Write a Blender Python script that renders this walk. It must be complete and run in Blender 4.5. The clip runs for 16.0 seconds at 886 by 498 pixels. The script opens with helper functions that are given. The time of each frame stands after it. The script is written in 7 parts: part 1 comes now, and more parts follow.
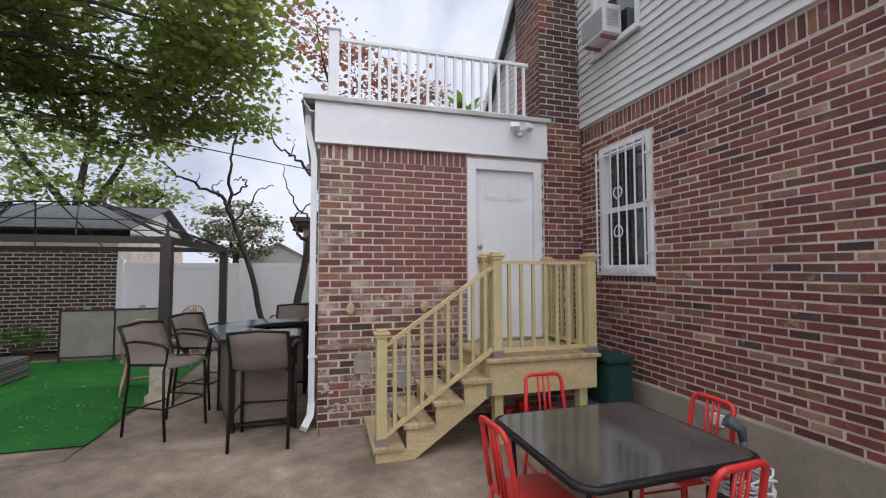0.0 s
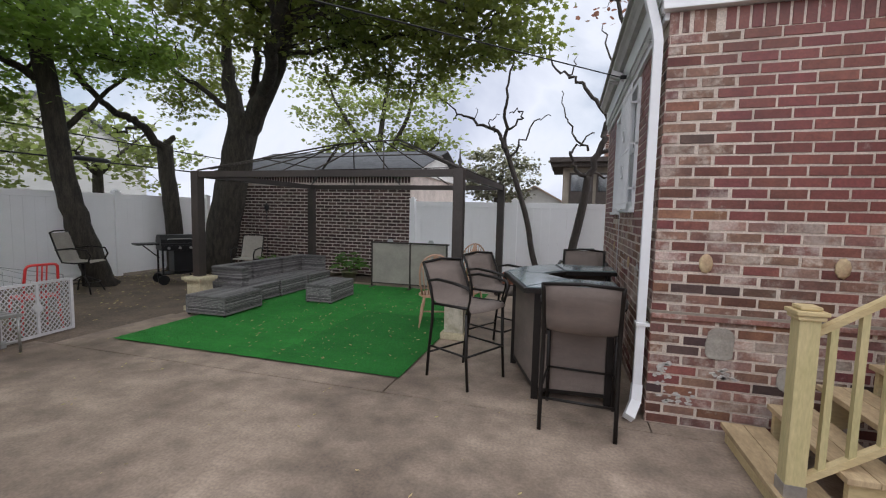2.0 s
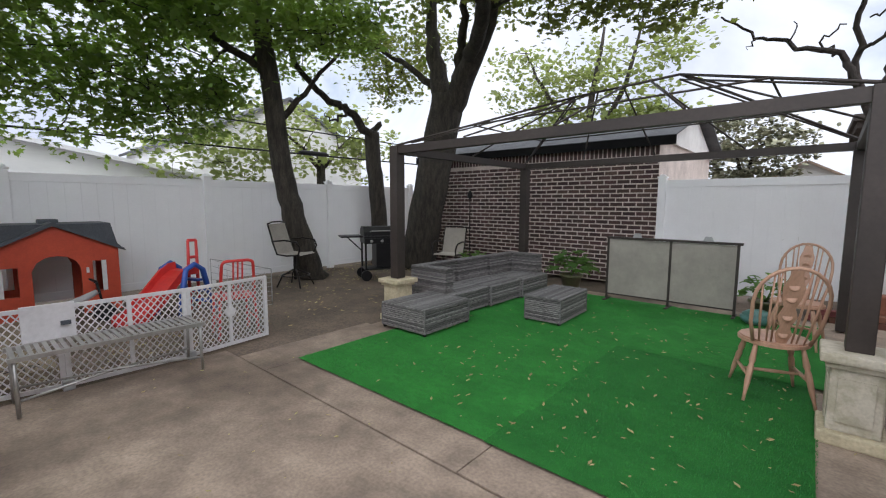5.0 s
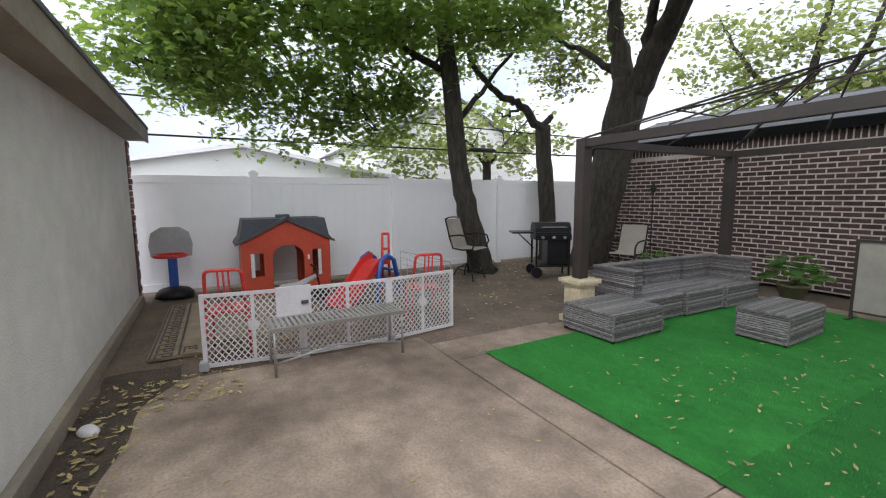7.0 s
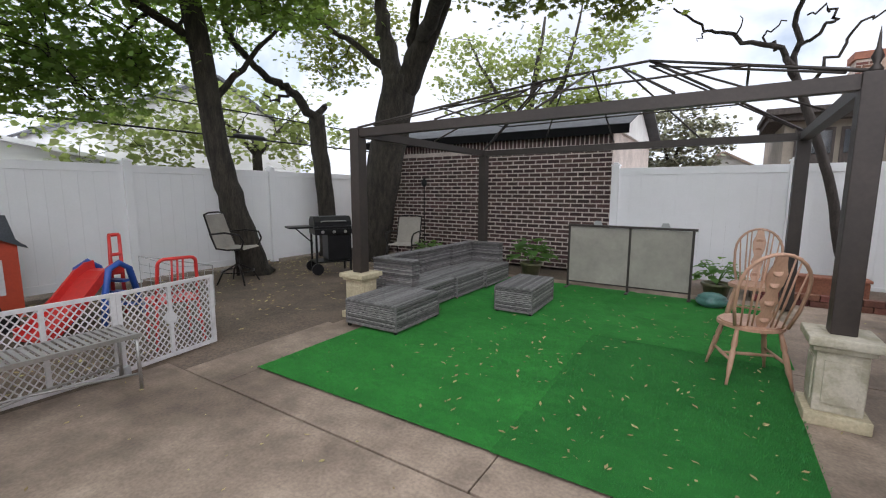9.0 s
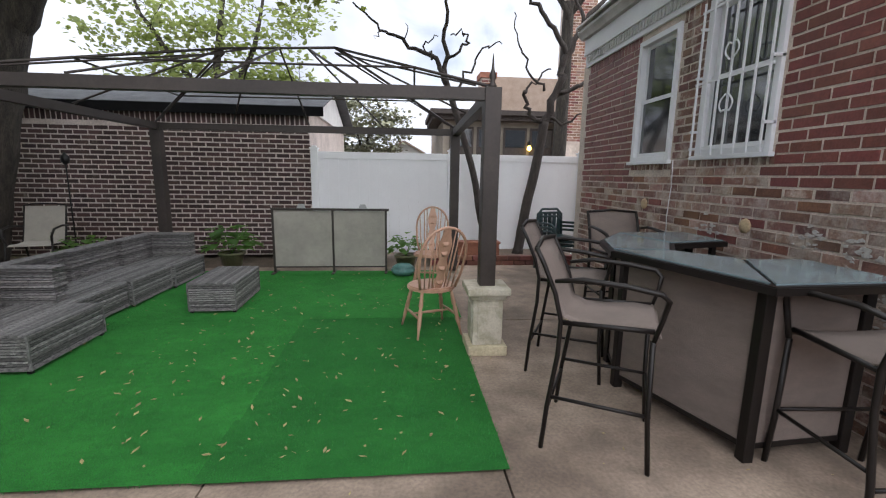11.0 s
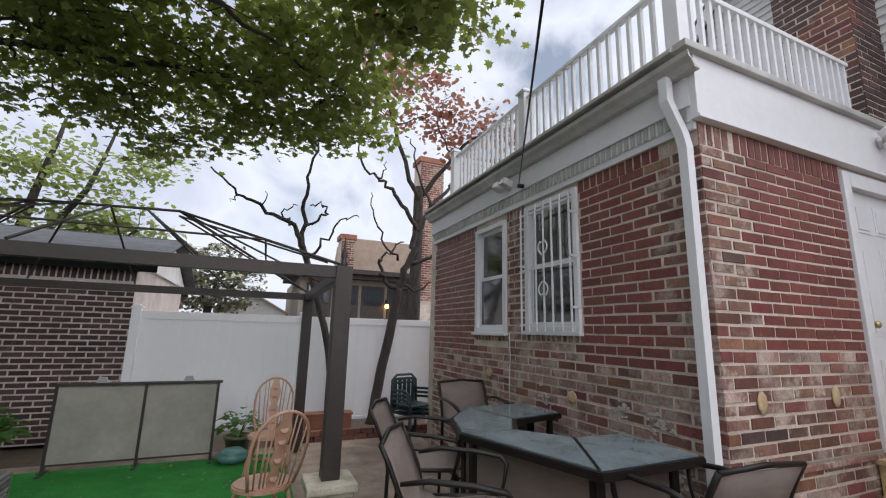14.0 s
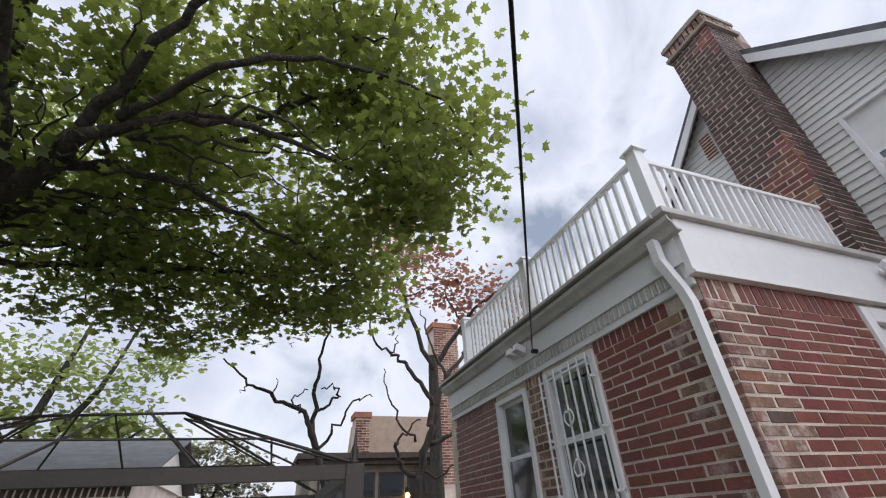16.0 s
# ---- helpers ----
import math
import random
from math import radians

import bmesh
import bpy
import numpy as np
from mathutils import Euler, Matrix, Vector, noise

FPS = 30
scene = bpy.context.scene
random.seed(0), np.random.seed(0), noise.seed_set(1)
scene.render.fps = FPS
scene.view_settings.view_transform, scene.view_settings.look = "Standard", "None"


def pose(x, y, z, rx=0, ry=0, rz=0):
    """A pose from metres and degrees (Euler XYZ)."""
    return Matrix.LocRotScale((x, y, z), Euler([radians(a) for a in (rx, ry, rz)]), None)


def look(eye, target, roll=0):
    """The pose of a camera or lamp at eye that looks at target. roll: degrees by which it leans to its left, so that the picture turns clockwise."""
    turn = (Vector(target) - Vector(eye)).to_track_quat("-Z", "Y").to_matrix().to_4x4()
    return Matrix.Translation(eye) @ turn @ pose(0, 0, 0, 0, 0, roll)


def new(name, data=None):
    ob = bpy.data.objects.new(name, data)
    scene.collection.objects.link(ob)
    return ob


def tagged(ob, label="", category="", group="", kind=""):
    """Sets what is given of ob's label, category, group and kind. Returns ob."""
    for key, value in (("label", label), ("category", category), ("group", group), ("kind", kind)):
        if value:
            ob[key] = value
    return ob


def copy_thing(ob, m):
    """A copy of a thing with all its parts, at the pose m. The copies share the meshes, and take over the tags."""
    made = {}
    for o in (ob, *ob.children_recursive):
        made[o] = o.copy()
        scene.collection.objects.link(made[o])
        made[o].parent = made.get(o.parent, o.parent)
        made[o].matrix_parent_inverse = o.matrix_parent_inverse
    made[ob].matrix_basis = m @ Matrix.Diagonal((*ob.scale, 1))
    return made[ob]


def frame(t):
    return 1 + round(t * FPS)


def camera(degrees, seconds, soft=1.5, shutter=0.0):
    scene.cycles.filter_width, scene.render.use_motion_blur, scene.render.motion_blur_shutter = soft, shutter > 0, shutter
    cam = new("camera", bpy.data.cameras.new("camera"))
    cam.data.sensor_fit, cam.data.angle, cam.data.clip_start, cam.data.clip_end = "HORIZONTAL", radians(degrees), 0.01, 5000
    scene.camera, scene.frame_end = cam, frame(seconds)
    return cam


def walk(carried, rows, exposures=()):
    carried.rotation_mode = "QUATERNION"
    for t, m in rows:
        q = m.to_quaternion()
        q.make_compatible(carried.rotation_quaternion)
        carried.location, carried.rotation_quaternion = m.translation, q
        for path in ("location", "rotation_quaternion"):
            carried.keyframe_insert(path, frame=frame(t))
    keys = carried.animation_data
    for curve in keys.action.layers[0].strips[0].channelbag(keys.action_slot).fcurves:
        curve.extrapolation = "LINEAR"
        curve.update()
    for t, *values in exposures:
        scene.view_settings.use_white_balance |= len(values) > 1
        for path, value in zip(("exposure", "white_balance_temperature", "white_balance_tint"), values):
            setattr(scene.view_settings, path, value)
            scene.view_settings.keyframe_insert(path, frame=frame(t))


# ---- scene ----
cam = camera(92.3, 16.0, soft=1.15)
# seconds, eye, target, roll
PATH = [
    (0, (0.041, 0.022, 1.7), (0.585, 1.944, 1.796), -0.1),
    (0.5, (0.042, 0.173, 1.661), (0.445, 2.131, 1.706), 0.5),
    (1, (-0.12, 0.492, 1.616), (0.014, 2.486, 1.527), 0.6),
    (1.5, (-0.348, 0.899, 1.601), (-0.593, 2.879, 1.461), 0),
    (2, (-0.659, 1.288, 1.593), (-1.209, 3.203, 1.425), 1.3),
    (2.5, (-0.977, 1.705, 1.583), (-1.573, 3.606, 1.403), 1.2),
    (3, (-1.243, 2.106, 1.552), (-1.847, 4.004, 1.367), 1.3),
    (3.5, (-1.55, 2.458, 1.532), (-2.143, 4.358, 1.34), 1.2),
    (4, (-1.838, 2.738, 1.528), (-2.443, 4.633, 1.317), 0.7),
    (4.5, (-2.103, 2.938, 1.507), (-2.988, 4.719, 1.296), 1),
    (5, (-2.243, 2.956, 1.467), (-3.545, 4.459, 1.251), 0.2),
    (5.2, (-2.283, 2.938, 1.463), (-3.72, 4.312, 1.249), -0.4),
    (5.6, (-2.331, 2.899, 1.473), (-3.966, 4.029, 1.25), -0.3),
    (6, (-2.389, 2.85, 1.482), (-4.124, 3.818, 1.251), -0.3),
    (6.4, (-2.449, 2.801, 1.489), (-4.22, 3.699, 1.253), -0.4),
    (6.9, (-2.516, 2.751, 1.499), (-4.269, 3.684, 1.257), -0.4),
    (7.3, (-2.553, 2.732, 1.505), (-4.243, 3.773, 1.258), -0.3),
    (7.5, (-2.569, 2.74, 1.502), (-4.218, 3.845, 1.255), -0.5),
    (8, (-2.586, 2.791, 1.477), (-4.102, 4.071, 1.221), -0.6),
    (8.5, (-2.649, 2.885, 1.466), (-3.977, 4.356, 1.204), -0.4),
    (9, (-2.692, 2.984, 1.46), (-3.761, 4.653, 1.191), 0.1),
    (9.5, (-2.686, 3.039, 1.455), (-3.501, 4.844, 1.174), 0.2),
    (10, (-2.679, 3.081, 1.45), (-3.181, 4.995, 1.157), 0.4),
    (10.2, (-2.676, 3.089, 1.452), (-3.046, 5.032, 1.152), 0.4),
    (10.6, (-2.675, 3.093, 1.46), (-2.772, 5.066, 1.146), 0.6),
    (11, (-2.669, 3.092, 1.472), (-2.48, 5.054, 1.132), 0.9),
    (11.5, (-2.66, 3.088, 1.488), (-2.156, 4.989, 1.126), 1.3),
    (11.9, (-2.654, 3.084, 1.501), (-1.971, 4.93, 1.149), 1.5),
    (12.3, (-2.653, 3.081, 1.512), (-1.885, 4.904, 1.213), 1.6),
    (12.5, (-2.653, 3.081, 1.527), (-1.873, 4.908, 1.292), 1.4),
    (13, (-2.648, 3.084, 1.575), (-1.854, 4.919, 1.592), 1.1),
    (13.5, (-2.626, 3.088, 1.614), (-1.833, 4.91, 1.839), 1),
    (14, (-2.6, 3.092, 1.655), (-1.815, 4.891, 2.036), 1.4),
    (14.5, (-2.579, 3.086, 1.68), (-1.809, 4.849, 2.225), 1.8),
    (15, (-2.587, 3.079, 1.703), (-1.828, 4.789, 2.41), 1.7),
    (15.5, (-2.581, 3.069, 1.73), (-1.856, 4.717, 2.601), -0.1),
    (16, (-2.577, 3.051, 1.764), (-1.941, 4.612, 2.841), -3.7),
]
EXPOSURES = [(0.0, 0.36), (1.0, 0.36), (2.5, 0.36), (4.0, 0.58), (5.0, 0.68), (7.5, 0.95), (10.0, 0.7), (12.5, 0.8), (13.5, 0.55), (14.5, 0.35), (16.0, 0.34)]
walk(cam, [(t, look(eye, target, roll)) for t, eye, target, roll in PATH], EXPOSURES)

# ---- light: a bright, broken overcast ----
SUN_EL, SUN_AZ = radians(54), radians(132)
world = bpy.data.worlds.new("sky")
scene.world = world
world.use_nodes = True
wn, wl = world.node_tree.nodes, world.node_tree.links
wn.clear()
w_out = wn.new("ShaderNodeOutputWorld")
w_bg = wn.new("ShaderNodeBackground")
w_sky = wn.new("ShaderNodeTexSky")
w_sky.sky_type = "NISHITA"
w_sky.sun_disc = False
w_sky.sun_elevation, w_sky.sun_rotation = SUN_EL, SUN_AZ
w_noise = wn.new("ShaderNodeTexNoise")
w_noise.inputs["Scale"].default_value = 2.6
w_noise.inputs["Detail"].default_value = 7
w_noise.inputs["Roughness"].default_value = 0.55
w_noise.inputs["Distortion"].default_value = 0.4
w_ramp = wn.new("ShaderNodeValToRGB")
w_ramp.color_ramp.elements[0].position = 0.30
w_ramp.color_ramp.elements[0].color = (0.25, 0.25, 0.25, 1)
w_ramp.color_ramp.elements[1].position = 0.46
w_ramp.color_ramp.elements[1].color = (1, 1, 1, 1)
w_tone = wn.new("ShaderNodeValToRGB")
w_tone.color_ramp.elements[0].position = 0.40
w_tone.color_ramp.elements[0].color = (9.4, 9.8, 11.0, 1)
w_tone.color_ramp.elements[1].position = 0.66
w_tone.color_ramp.elements[1].color = (5.5, 6.0, 7.6, 1)
w_mix = wn.new("ShaderNodeMix")
w_mix.data_type = "RGBA"
wl.new(w_noise.outputs["Fac"], w_ramp.inputs["Fac"])
wl.new(w_noise.outputs["Fac"], w_tone.inputs["Fac"])
wl.new(w_ramp.outputs["Color"], w_mix.inputs[0])
wl.new(w_sky.outputs["Color"], w_mix.inputs[6])
wl.new(w_tone.outputs["Color"], w_mix.inputs[7])
wl.new(w_mix.outputs[2], w_bg.inputs["Color"])
w_bg.inputs["Strength"].default_value = 0.08
wl.new(w_bg.outputs["Background"], w_out.inputs["Surface"])

sun_data = bpy.data.lights.new("sun", "SUN")
sun_data.energy, sun_data.angle, sun_data.color = 2.75, radians(125), (0.985, 0.99, 1.0)
sun = new("sun", sun_data)
sun.matrix_world = look((math.sin(SUN_AZ) * 20, math.cos(SUN_AZ) * 20, 20 * math.tan(SUN_EL)), (0, 0, 0))


# ---- materials ----
def mat(name, col, col2=None, rough=0.7, metal=0.0, scale=5.0, fine=70.0, bump=0.2, stretch=(1, 1, 1), fleck=0.25, rnd="", spread=0.3, spec=0.5, patch=(0.35, 0.65), dist=0.01, mottle=0.06, film=None):
    """Two colours mixed by a broad noise, grained by a fine one; rnd: 'object' or 'island' varies piece by piece."""
    m = bpy.data.materials.new(name)
    m.use_nodes = True
    n, l = m.node_tree.nodes, m.node_tree.links
    b = n["Principled BSDF"]
    col2 = col2 or tuple(c * 0.72 for c in col)
    geo = n.new("ShaderNodeNewGeometry")
    mp = n.new("ShaderNodeMapping")
    mp.inputs["Scale"].default_value = stretch
    l.new(geo.outputs["Position"], mp.inputs["Vector"])
    big = n.new("ShaderNodeTexNoise")
    big.inputs["Scale"].default_value, big.inputs["Detail"].default_value = scale, 8
    big.inputs["Roughness"].default_value = 0.6
    small = n.new("ShaderNodeTexNoise")
    small.inputs["Scale"].default_value, small.inputs["Detail"].default_value = fine, 3
    l.new(mp.outputs[0], big.inputs["Vector"])
    l.new(mp.outputs[0], small.inputs["Vector"])
    ramp = n.new("ShaderNodeMapRange")
    ramp.inputs[1].default_value, ramp.inputs[2].default_value = patch
    l.new(big.outputs["Fac"], ramp.inputs[0])
    mix = n.new("ShaderNodeMix")
    mix.data_type = "RGBA"
    mix.inputs[6].default_value, mix.inputs[7].default_value = (*col, 1), (*col2, 1)
    l.new(ramp.outputs[0], mix.inputs[0])
    val = n.new("ShaderNodeMapRange")
    val.inputs[1].default_value, val.inputs[2].default_value = 0.25, 0.75
    val.inputs[3].default_value, val.inputs[4].default_value = 1 - fleck, 1 + fleck
    l.new(small.outputs["Fac"], val.inputs[0])
    mid = n.new("ShaderNodeTexNoise")
    mid.inputs["Scale"].default_value, mid.inputs["Detail"].default_value = scale * 6.3, 4
    l.new(mp.outputs[0], mid.inputs["Vector"])
    mv = n.new("ShaderNodeMapRange")
    mv.inputs[1].default_value, mv.inputs[2].default_value = 0.3, 0.7
    mv.inputs[3].default_value, mv.inputs[4].default_value = 1 - mottle, 1 + mottle * 0.6
    l.new(mid.outputs["Fac"], mv.inputs[0])
    mm = n.new("ShaderNodeMath")
    mm.operation = "MULTIPLY"
    l.new(val.outputs[0], mm.inputs[0])
    l.new(mv.outputs[0], mm.inputs[1])
    val = mm
    hsv = n.new("ShaderNodeHueSaturation")
    if film:
        wear = n.new("ShaderNodeTexNoise")
        wear.inputs["Scale"].default_value, wear.inputs["Detail"].default_value = 4.5, 9
        wear.inputs["Roughness"].default_value = 0.72
        l.new(mp.outputs[0], wear.inputs["Vector"])
        wr = n.new("ShaderNodeMapRange")
        wr.inputs[1].default_value, wr.inputs[2].default_value = film[1], film[1] + 0.12
        wr.inputs[4].default_value = film[2]
        l.new(wear.outputs["Fac"], wr.inputs[0])
        fm = n.new("ShaderNodeMix")
        fm.data_type = "RGBA"
        fm.inputs[7].default_value = (*film[0], 1)
        l.new(wr.outputs[0], fm.inputs[0])
        l.new(mix.outputs[2], fm.inputs[6])
        mix = fm
    l.new(mix.outputs[2], hsv.inputs["Color"])
    if rnd:
        src = n.new("ShaderNodeObjectInfo").outputs["Random"] if rnd == "object" else geo.outputs["Random Per Island"]
        pr = n.new("ShaderNodeMapRange")
        pr.inputs[3].default_value, pr.inputs[4].default_value = 1 - spread, 1 + spread
        l.new(src, pr.inputs[0])
        mul = n.new("ShaderNodeMath")
        mul.operation = "MULTIPLY"
        l.new(val.outputs[0], mul.inputs[0])
        l.new(pr.outputs[0], mul.inputs[1])
        l.new(mul.outputs[0], hsv.inputs["Value"])
        hue = n.new("ShaderNodeMath")
        hue.operation = "MULTIPLY_ADD"
        hue.inputs[1].default_value, hue.inputs[2].default_value = 37.0, 0.0
        l.new(src, hue.inputs[0])
        frac = n.new("ShaderNodeMath")
        frac.operation = "FRACT"
        l.new(hue.outputs[0], frac.inputs[0])
        hr = n.new("ShaderNodeMapRange")
        hr.inputs[3].default_value, hr.inputs[4].default_value = 0.5 - 0.05 * spread, 0.5 + 0.07 * spread
        l.new(frac.outputs[0], hr.inputs[0])
        l.new(hr.outputs[0], hsv.inputs["Hue"])
    else:
        l.new(val.outputs[0], hsv.inputs["Value"])
    l.new(hsv.outputs[0], b.inputs["Base Color"])
    rr = n.new("ShaderNodeMapRange")
    rr.inputs[3].default_value, rr.inputs[4].default_value = max(0.02, rough - 0.1), min(1, rough + 0.1)
    l.new(small.outputs["Fac"], rr.inputs[0])
    l.new(rr.outputs[0], b.inputs["Roughness"])
    b.inputs["Metallic"].default_value = metal
    b.inputs["Specular IOR Level"].default_value = spec
    if bump:
        bp = n.new("ShaderNodeBump")
        bp.inputs["Strength"].default_value, bp.inputs["Distance"].default_value = bump, dist
        l.new(small.outputs["Fac"], bp.inputs["Height"])
        l.new(bp.outputs[0], b.inputs["Normal"])
    return m


def glass_mat(name, col, rough=0.02, alpha=1.0):
    m = bpy.data.materials.new(name)
    m.use_nodes = True
    b = m.node_tree.nodes["Principled BSDF"]
    b.inputs["Base Color"].default_value = (*col, 1)
    b.inputs["Roughness"].default_value = rough
    b.inputs["Transmission Weight"].default_value = alpha
    b.inputs["IOR"].default_value = 1.45
    return m


def glow_mat(name, col, power):
    m = bpy.data.materials.new(name)
    m.use_nodes = True
    b = m.node_tree.nodes["Principled BSDF"]
    b.inputs["Base Color"].default_value = (*col, 1)
    b.inputs["Emission Color"].default_value = (*col, 1)
    b.inputs["Emission Strength"].default_value = power
    return m


M_CONCRETE = mat("concrete", (0.335, 0.258, 0.202), (0.155, 0.115, 0.088), rough=0.78, scale=0.75, fine=48, bump=0.4, fleck=0.26, patch=(0.40, 0.62), mottle=0.28)
# same turf as M_TURF; the duller sheen of its pile lay is painted darker
M_TURF_DARK_LAY = mat("turf_dark_lay", (0.029, 0.205, 0.035), (0.017, 0.145, 0.024), rough=0.85, scale=2.6, fine=330, bump=1.0, fleck=0.55, spec=0.25, stretch=(0.8, 1.2, 1), patch=(0.3, 0.7), mottle=0.14)
M_GROUND = mat("bare_soil", (0.17, 0.125, 0.095), (0.10, 0.078, 0.058), rough=0.95, scale=1.6, fine=38, bump=0.6, fleck=0.35, dist=0.03)
M_TURF = mat("turf", (0.040, 0.270, 0.045), (0.024, 0.190, 0.031), rough=0.85, scale=2.6, fine=330, bump=1.0, fleck=0.55, spec=0.25, stretch=(0.8, 1.2, 1), patch=(0.3, 0.7), mottle=0.14)
M_MORTAR = mat("mortar", (0.66, 0.565, 0.49), (0.45, 0.375, 0.32), rough=0.9, scale=3, fine=90, bump=0.3)
M_MORTAR_H = mat("mortar_pale", (0.66, 0.57, 0.52), (0.50, 0.43, 0.39), rough=0.9, scale=3, fine=90, bump=0.3)
BRICKS = {}
for key, c1, c2, sp, pt in (("red", (0.205, 0.062, 0.050), (0.145, 0.042, 0.037), 0.16, (0.3, 0.7)), ("old", (0.245, 0.120, 0.094), (0.140, 0.068, 0.057), 0.30, (0.35, 0.62)),
                            ("house", (0.225, 0.088, 0.064), (0.135, 0.046, 0.040), 0.4, (0.35, 0.62)), ("dark", (0.090, 0.050, 0.046), (0.055, 0.032, 0.031), 0.34, (0.35, 0.65)),
                            ("tan", (0.33, 0.185, 0.130), (0.21, 0.12, 0.09), 0.28, (0.35, 0.65)),
                            ("pale", (0.33, 0.200, 0.155), (0.21, 0.118, 0.096), 0.24, (0.35, 0.62))):
    for how in ("object", "island"):
        BRICKS[key, how] = mat("brick_" + key + "_" + how, c1, c2, rough=0.55 if key == "red" else 0.8, scale=3.2, fine=60, bump=0.35, fleck=0.2, rnd=how, spread=sp, patch=pt, mottle=0.14, film=((0.50, 0.42, 0.37), {"red": 0.66, "old": 0.49, "tan": 0.56, "house": 0.60, "dark": 0.62, "pale": 0.45}[key], 0.65))
M_WHITE = mat("white_paint", (0.75, 0.75, 0.77), (0.70, 0.70, 0.715), rough=0.5, scale=2.2, fine=30, bump=0.03, fleck=0.02, mottle=0.02)
M_VINYL = mat("white_vinyl", (0.90, 0.90, 0.92), (0.875, 0.875, 0.893), rough=0.4, scale=0.8, fine=40, bump=0.02, fleck=0.015, mottle=0.015)
M_STUCCO = mat("stucco", (0.82, 0.815, 0.80), (0.70, 0.69, 0.67), rough=0.9, scale=0.9, fine=60, bump=0.4, fleck=0.06)
M_SIDING = mat("siding", (0.66, 0.66, 0.65), (0.58, 0.58, 0.57), rough=0.5, scale=0.8, fine=30, bump=0.05, fleck=0.03, stretch=(1, 0.2, 1))
M_GUTTER = mat("old_gutter", (0.52, 0.51, 0.49), (0.36, 0.35, 0.33), rough=0.5, scale=2.5, fine=40, bump=0.08, fleck=0.08)
M_SHINGLE = mat("shingle", (0.13, 0.135, 0.145), (0.085, 0.088, 0.095), rough=0.9, scale=4, fine=90, bump=0.5, fleck=0.25, rnd="island", spread=0.15)
M_ROOF_TAN = mat("roof_tan", (0.44, 0.34, 0.27), (0.36, 0.27, 0.21), rough=0.9, scale=3, fine=60, bump=0.4)
M_PINE = mat("treated_pine", (0.60, 0.485, 0.275), (0.50, 0.385, 0.20), rough=0.65, scale=2.2, fine=22, bump=0.12, fleck=0.13, stretch=(1, 3, 3))
M_PINE_Z = mat("treated_pine_upright", (0.57, 0.47, 0.26), (0.46, 0.40, 0.20), rough=0.65, scale=2.4, fine=22, bump=0.12, fleck=0.13, stretch=(4, 4, 0.8), rnd="island", spread=0.1)
M_TREAD = mat("worn_tread", (0.52, 0.39, 0.235), (0.36, 0.26, 0.15), rough=0.75, scale=3.5, fine=26, bump=0.15, fleck=0.16, stretch=(3, 1, 1))
M_BRONZE = mat("bronze_steel", (0.013, 0.010, 0.009), (0.008, 0.006, 0.0055), rough=0.42, metal=0.0, spec=0.3, scale=4, fine=60, bump=0.05, fleck=0.12)
M_GAZEBO = mat("gazebo_paint", (0.054, 0.042, 0.037), (0.034, 0.027, 0.024), rough=0.5, metal=0.2, scale=1.8, fine=40, bump=0.08, fleck=0.15)
M_SLING = mat("sling_fabric", (0.215, 0.170, 0.148), (0.17, 0.135, 0.118), rough=0.75, scale=3, fine=330, bump=0.5, fleck=0.3, stretch=(1, 1, 3))
M_SLING_PALE = mat("sling_fabric_pale", (0.38, 0.35, 0.31), (0.30, 0.275, 0.245), rough=0.8, scale=3, fine=330, bump=0.4, fleck=0.2)
M_RED = mat("red_enamel", (0.62, 0.035, 0.030), (0.52, 0.028, 0.026), rough=0.35, scale=3, fine=40, bump=0.04, fleck=0.06)
M_BLUE = mat("blue_plastic", (0.03, 0.10, 0.42), (0.025, 0.08, 0.34), rough=0.4, scale=3, fine=40, bump=0.03, fleck=0.06)
M_PLAYRED = mat("faded_red_plastic", (0.52, 0.075, 0.035), (0.42, 0.055, 0.028), rough=0.5, scale=2, fine=40, bump=0.05, fleck=0.08)
M_SLATE = mat("slate_plastic", (0.075, 0.085, 0.10), (0.055, 0.062, 0.075), rough=0.6, scale=3, fine=60, bump=0.1)
M_GREYPL = mat("grey_plastic", (0.42, 0.42, 0.43), (0.36, 0.36, 0.37), rough=0.5, scale=3, fine=40, bump=0.03, fleck=0.05)
M_WHITEPL = mat("white_plastic", (0.68, 0.66, 0.68), (0.60, 0.58, 0.60), rough=0.45, scale=4, fine=40, bump=0.03, fleck=0.05)
M_GREENPL = mat("green_plastic", (0.008, 0.050, 0.044), (0.006, 0.038, 0.034), rough=0.45, scale=4, fine=40, bump=0.04)
M_DARKGREEN = mat("dark_green_plastic", (0.012, 0.035, 0.038), (0.009, 0.027, 0.03), rough=0.4, scale=4, fine=40, bump=0.04)
M_ALU = mat("aluminium", (0.46, 0.45, 0.44), (0.36, 0.35, 0.34), rough=0.38, metal=0.7, scale=6, fine=60, bump=0.05, fleck=0.1)
M_BLACK = mat("black_steel", (0.011, 0.011, 0.012), (0.007, 0.007, 0.008), rough=0.42, spec=0.3, scale=6, fine=60, bump=0.05, fleck=0.15)
# near-black base: shade of unlit rooms put into colour; the garage eave board shares it
M_DARK = mat("room_shade_black", (0.012, 0.012, 0.013), rough=0.9, bump=0, spec=0.1)
M_WICKER = mat("grey_wicker", (0.34, 0.32, 0.315), (0.08, 0.075, 0.08), rough=0.6, scale=26, fine=110, bump=0.5, fleck=0.4, stretch=(1, 1, 4), rnd="island", spread=0.55)
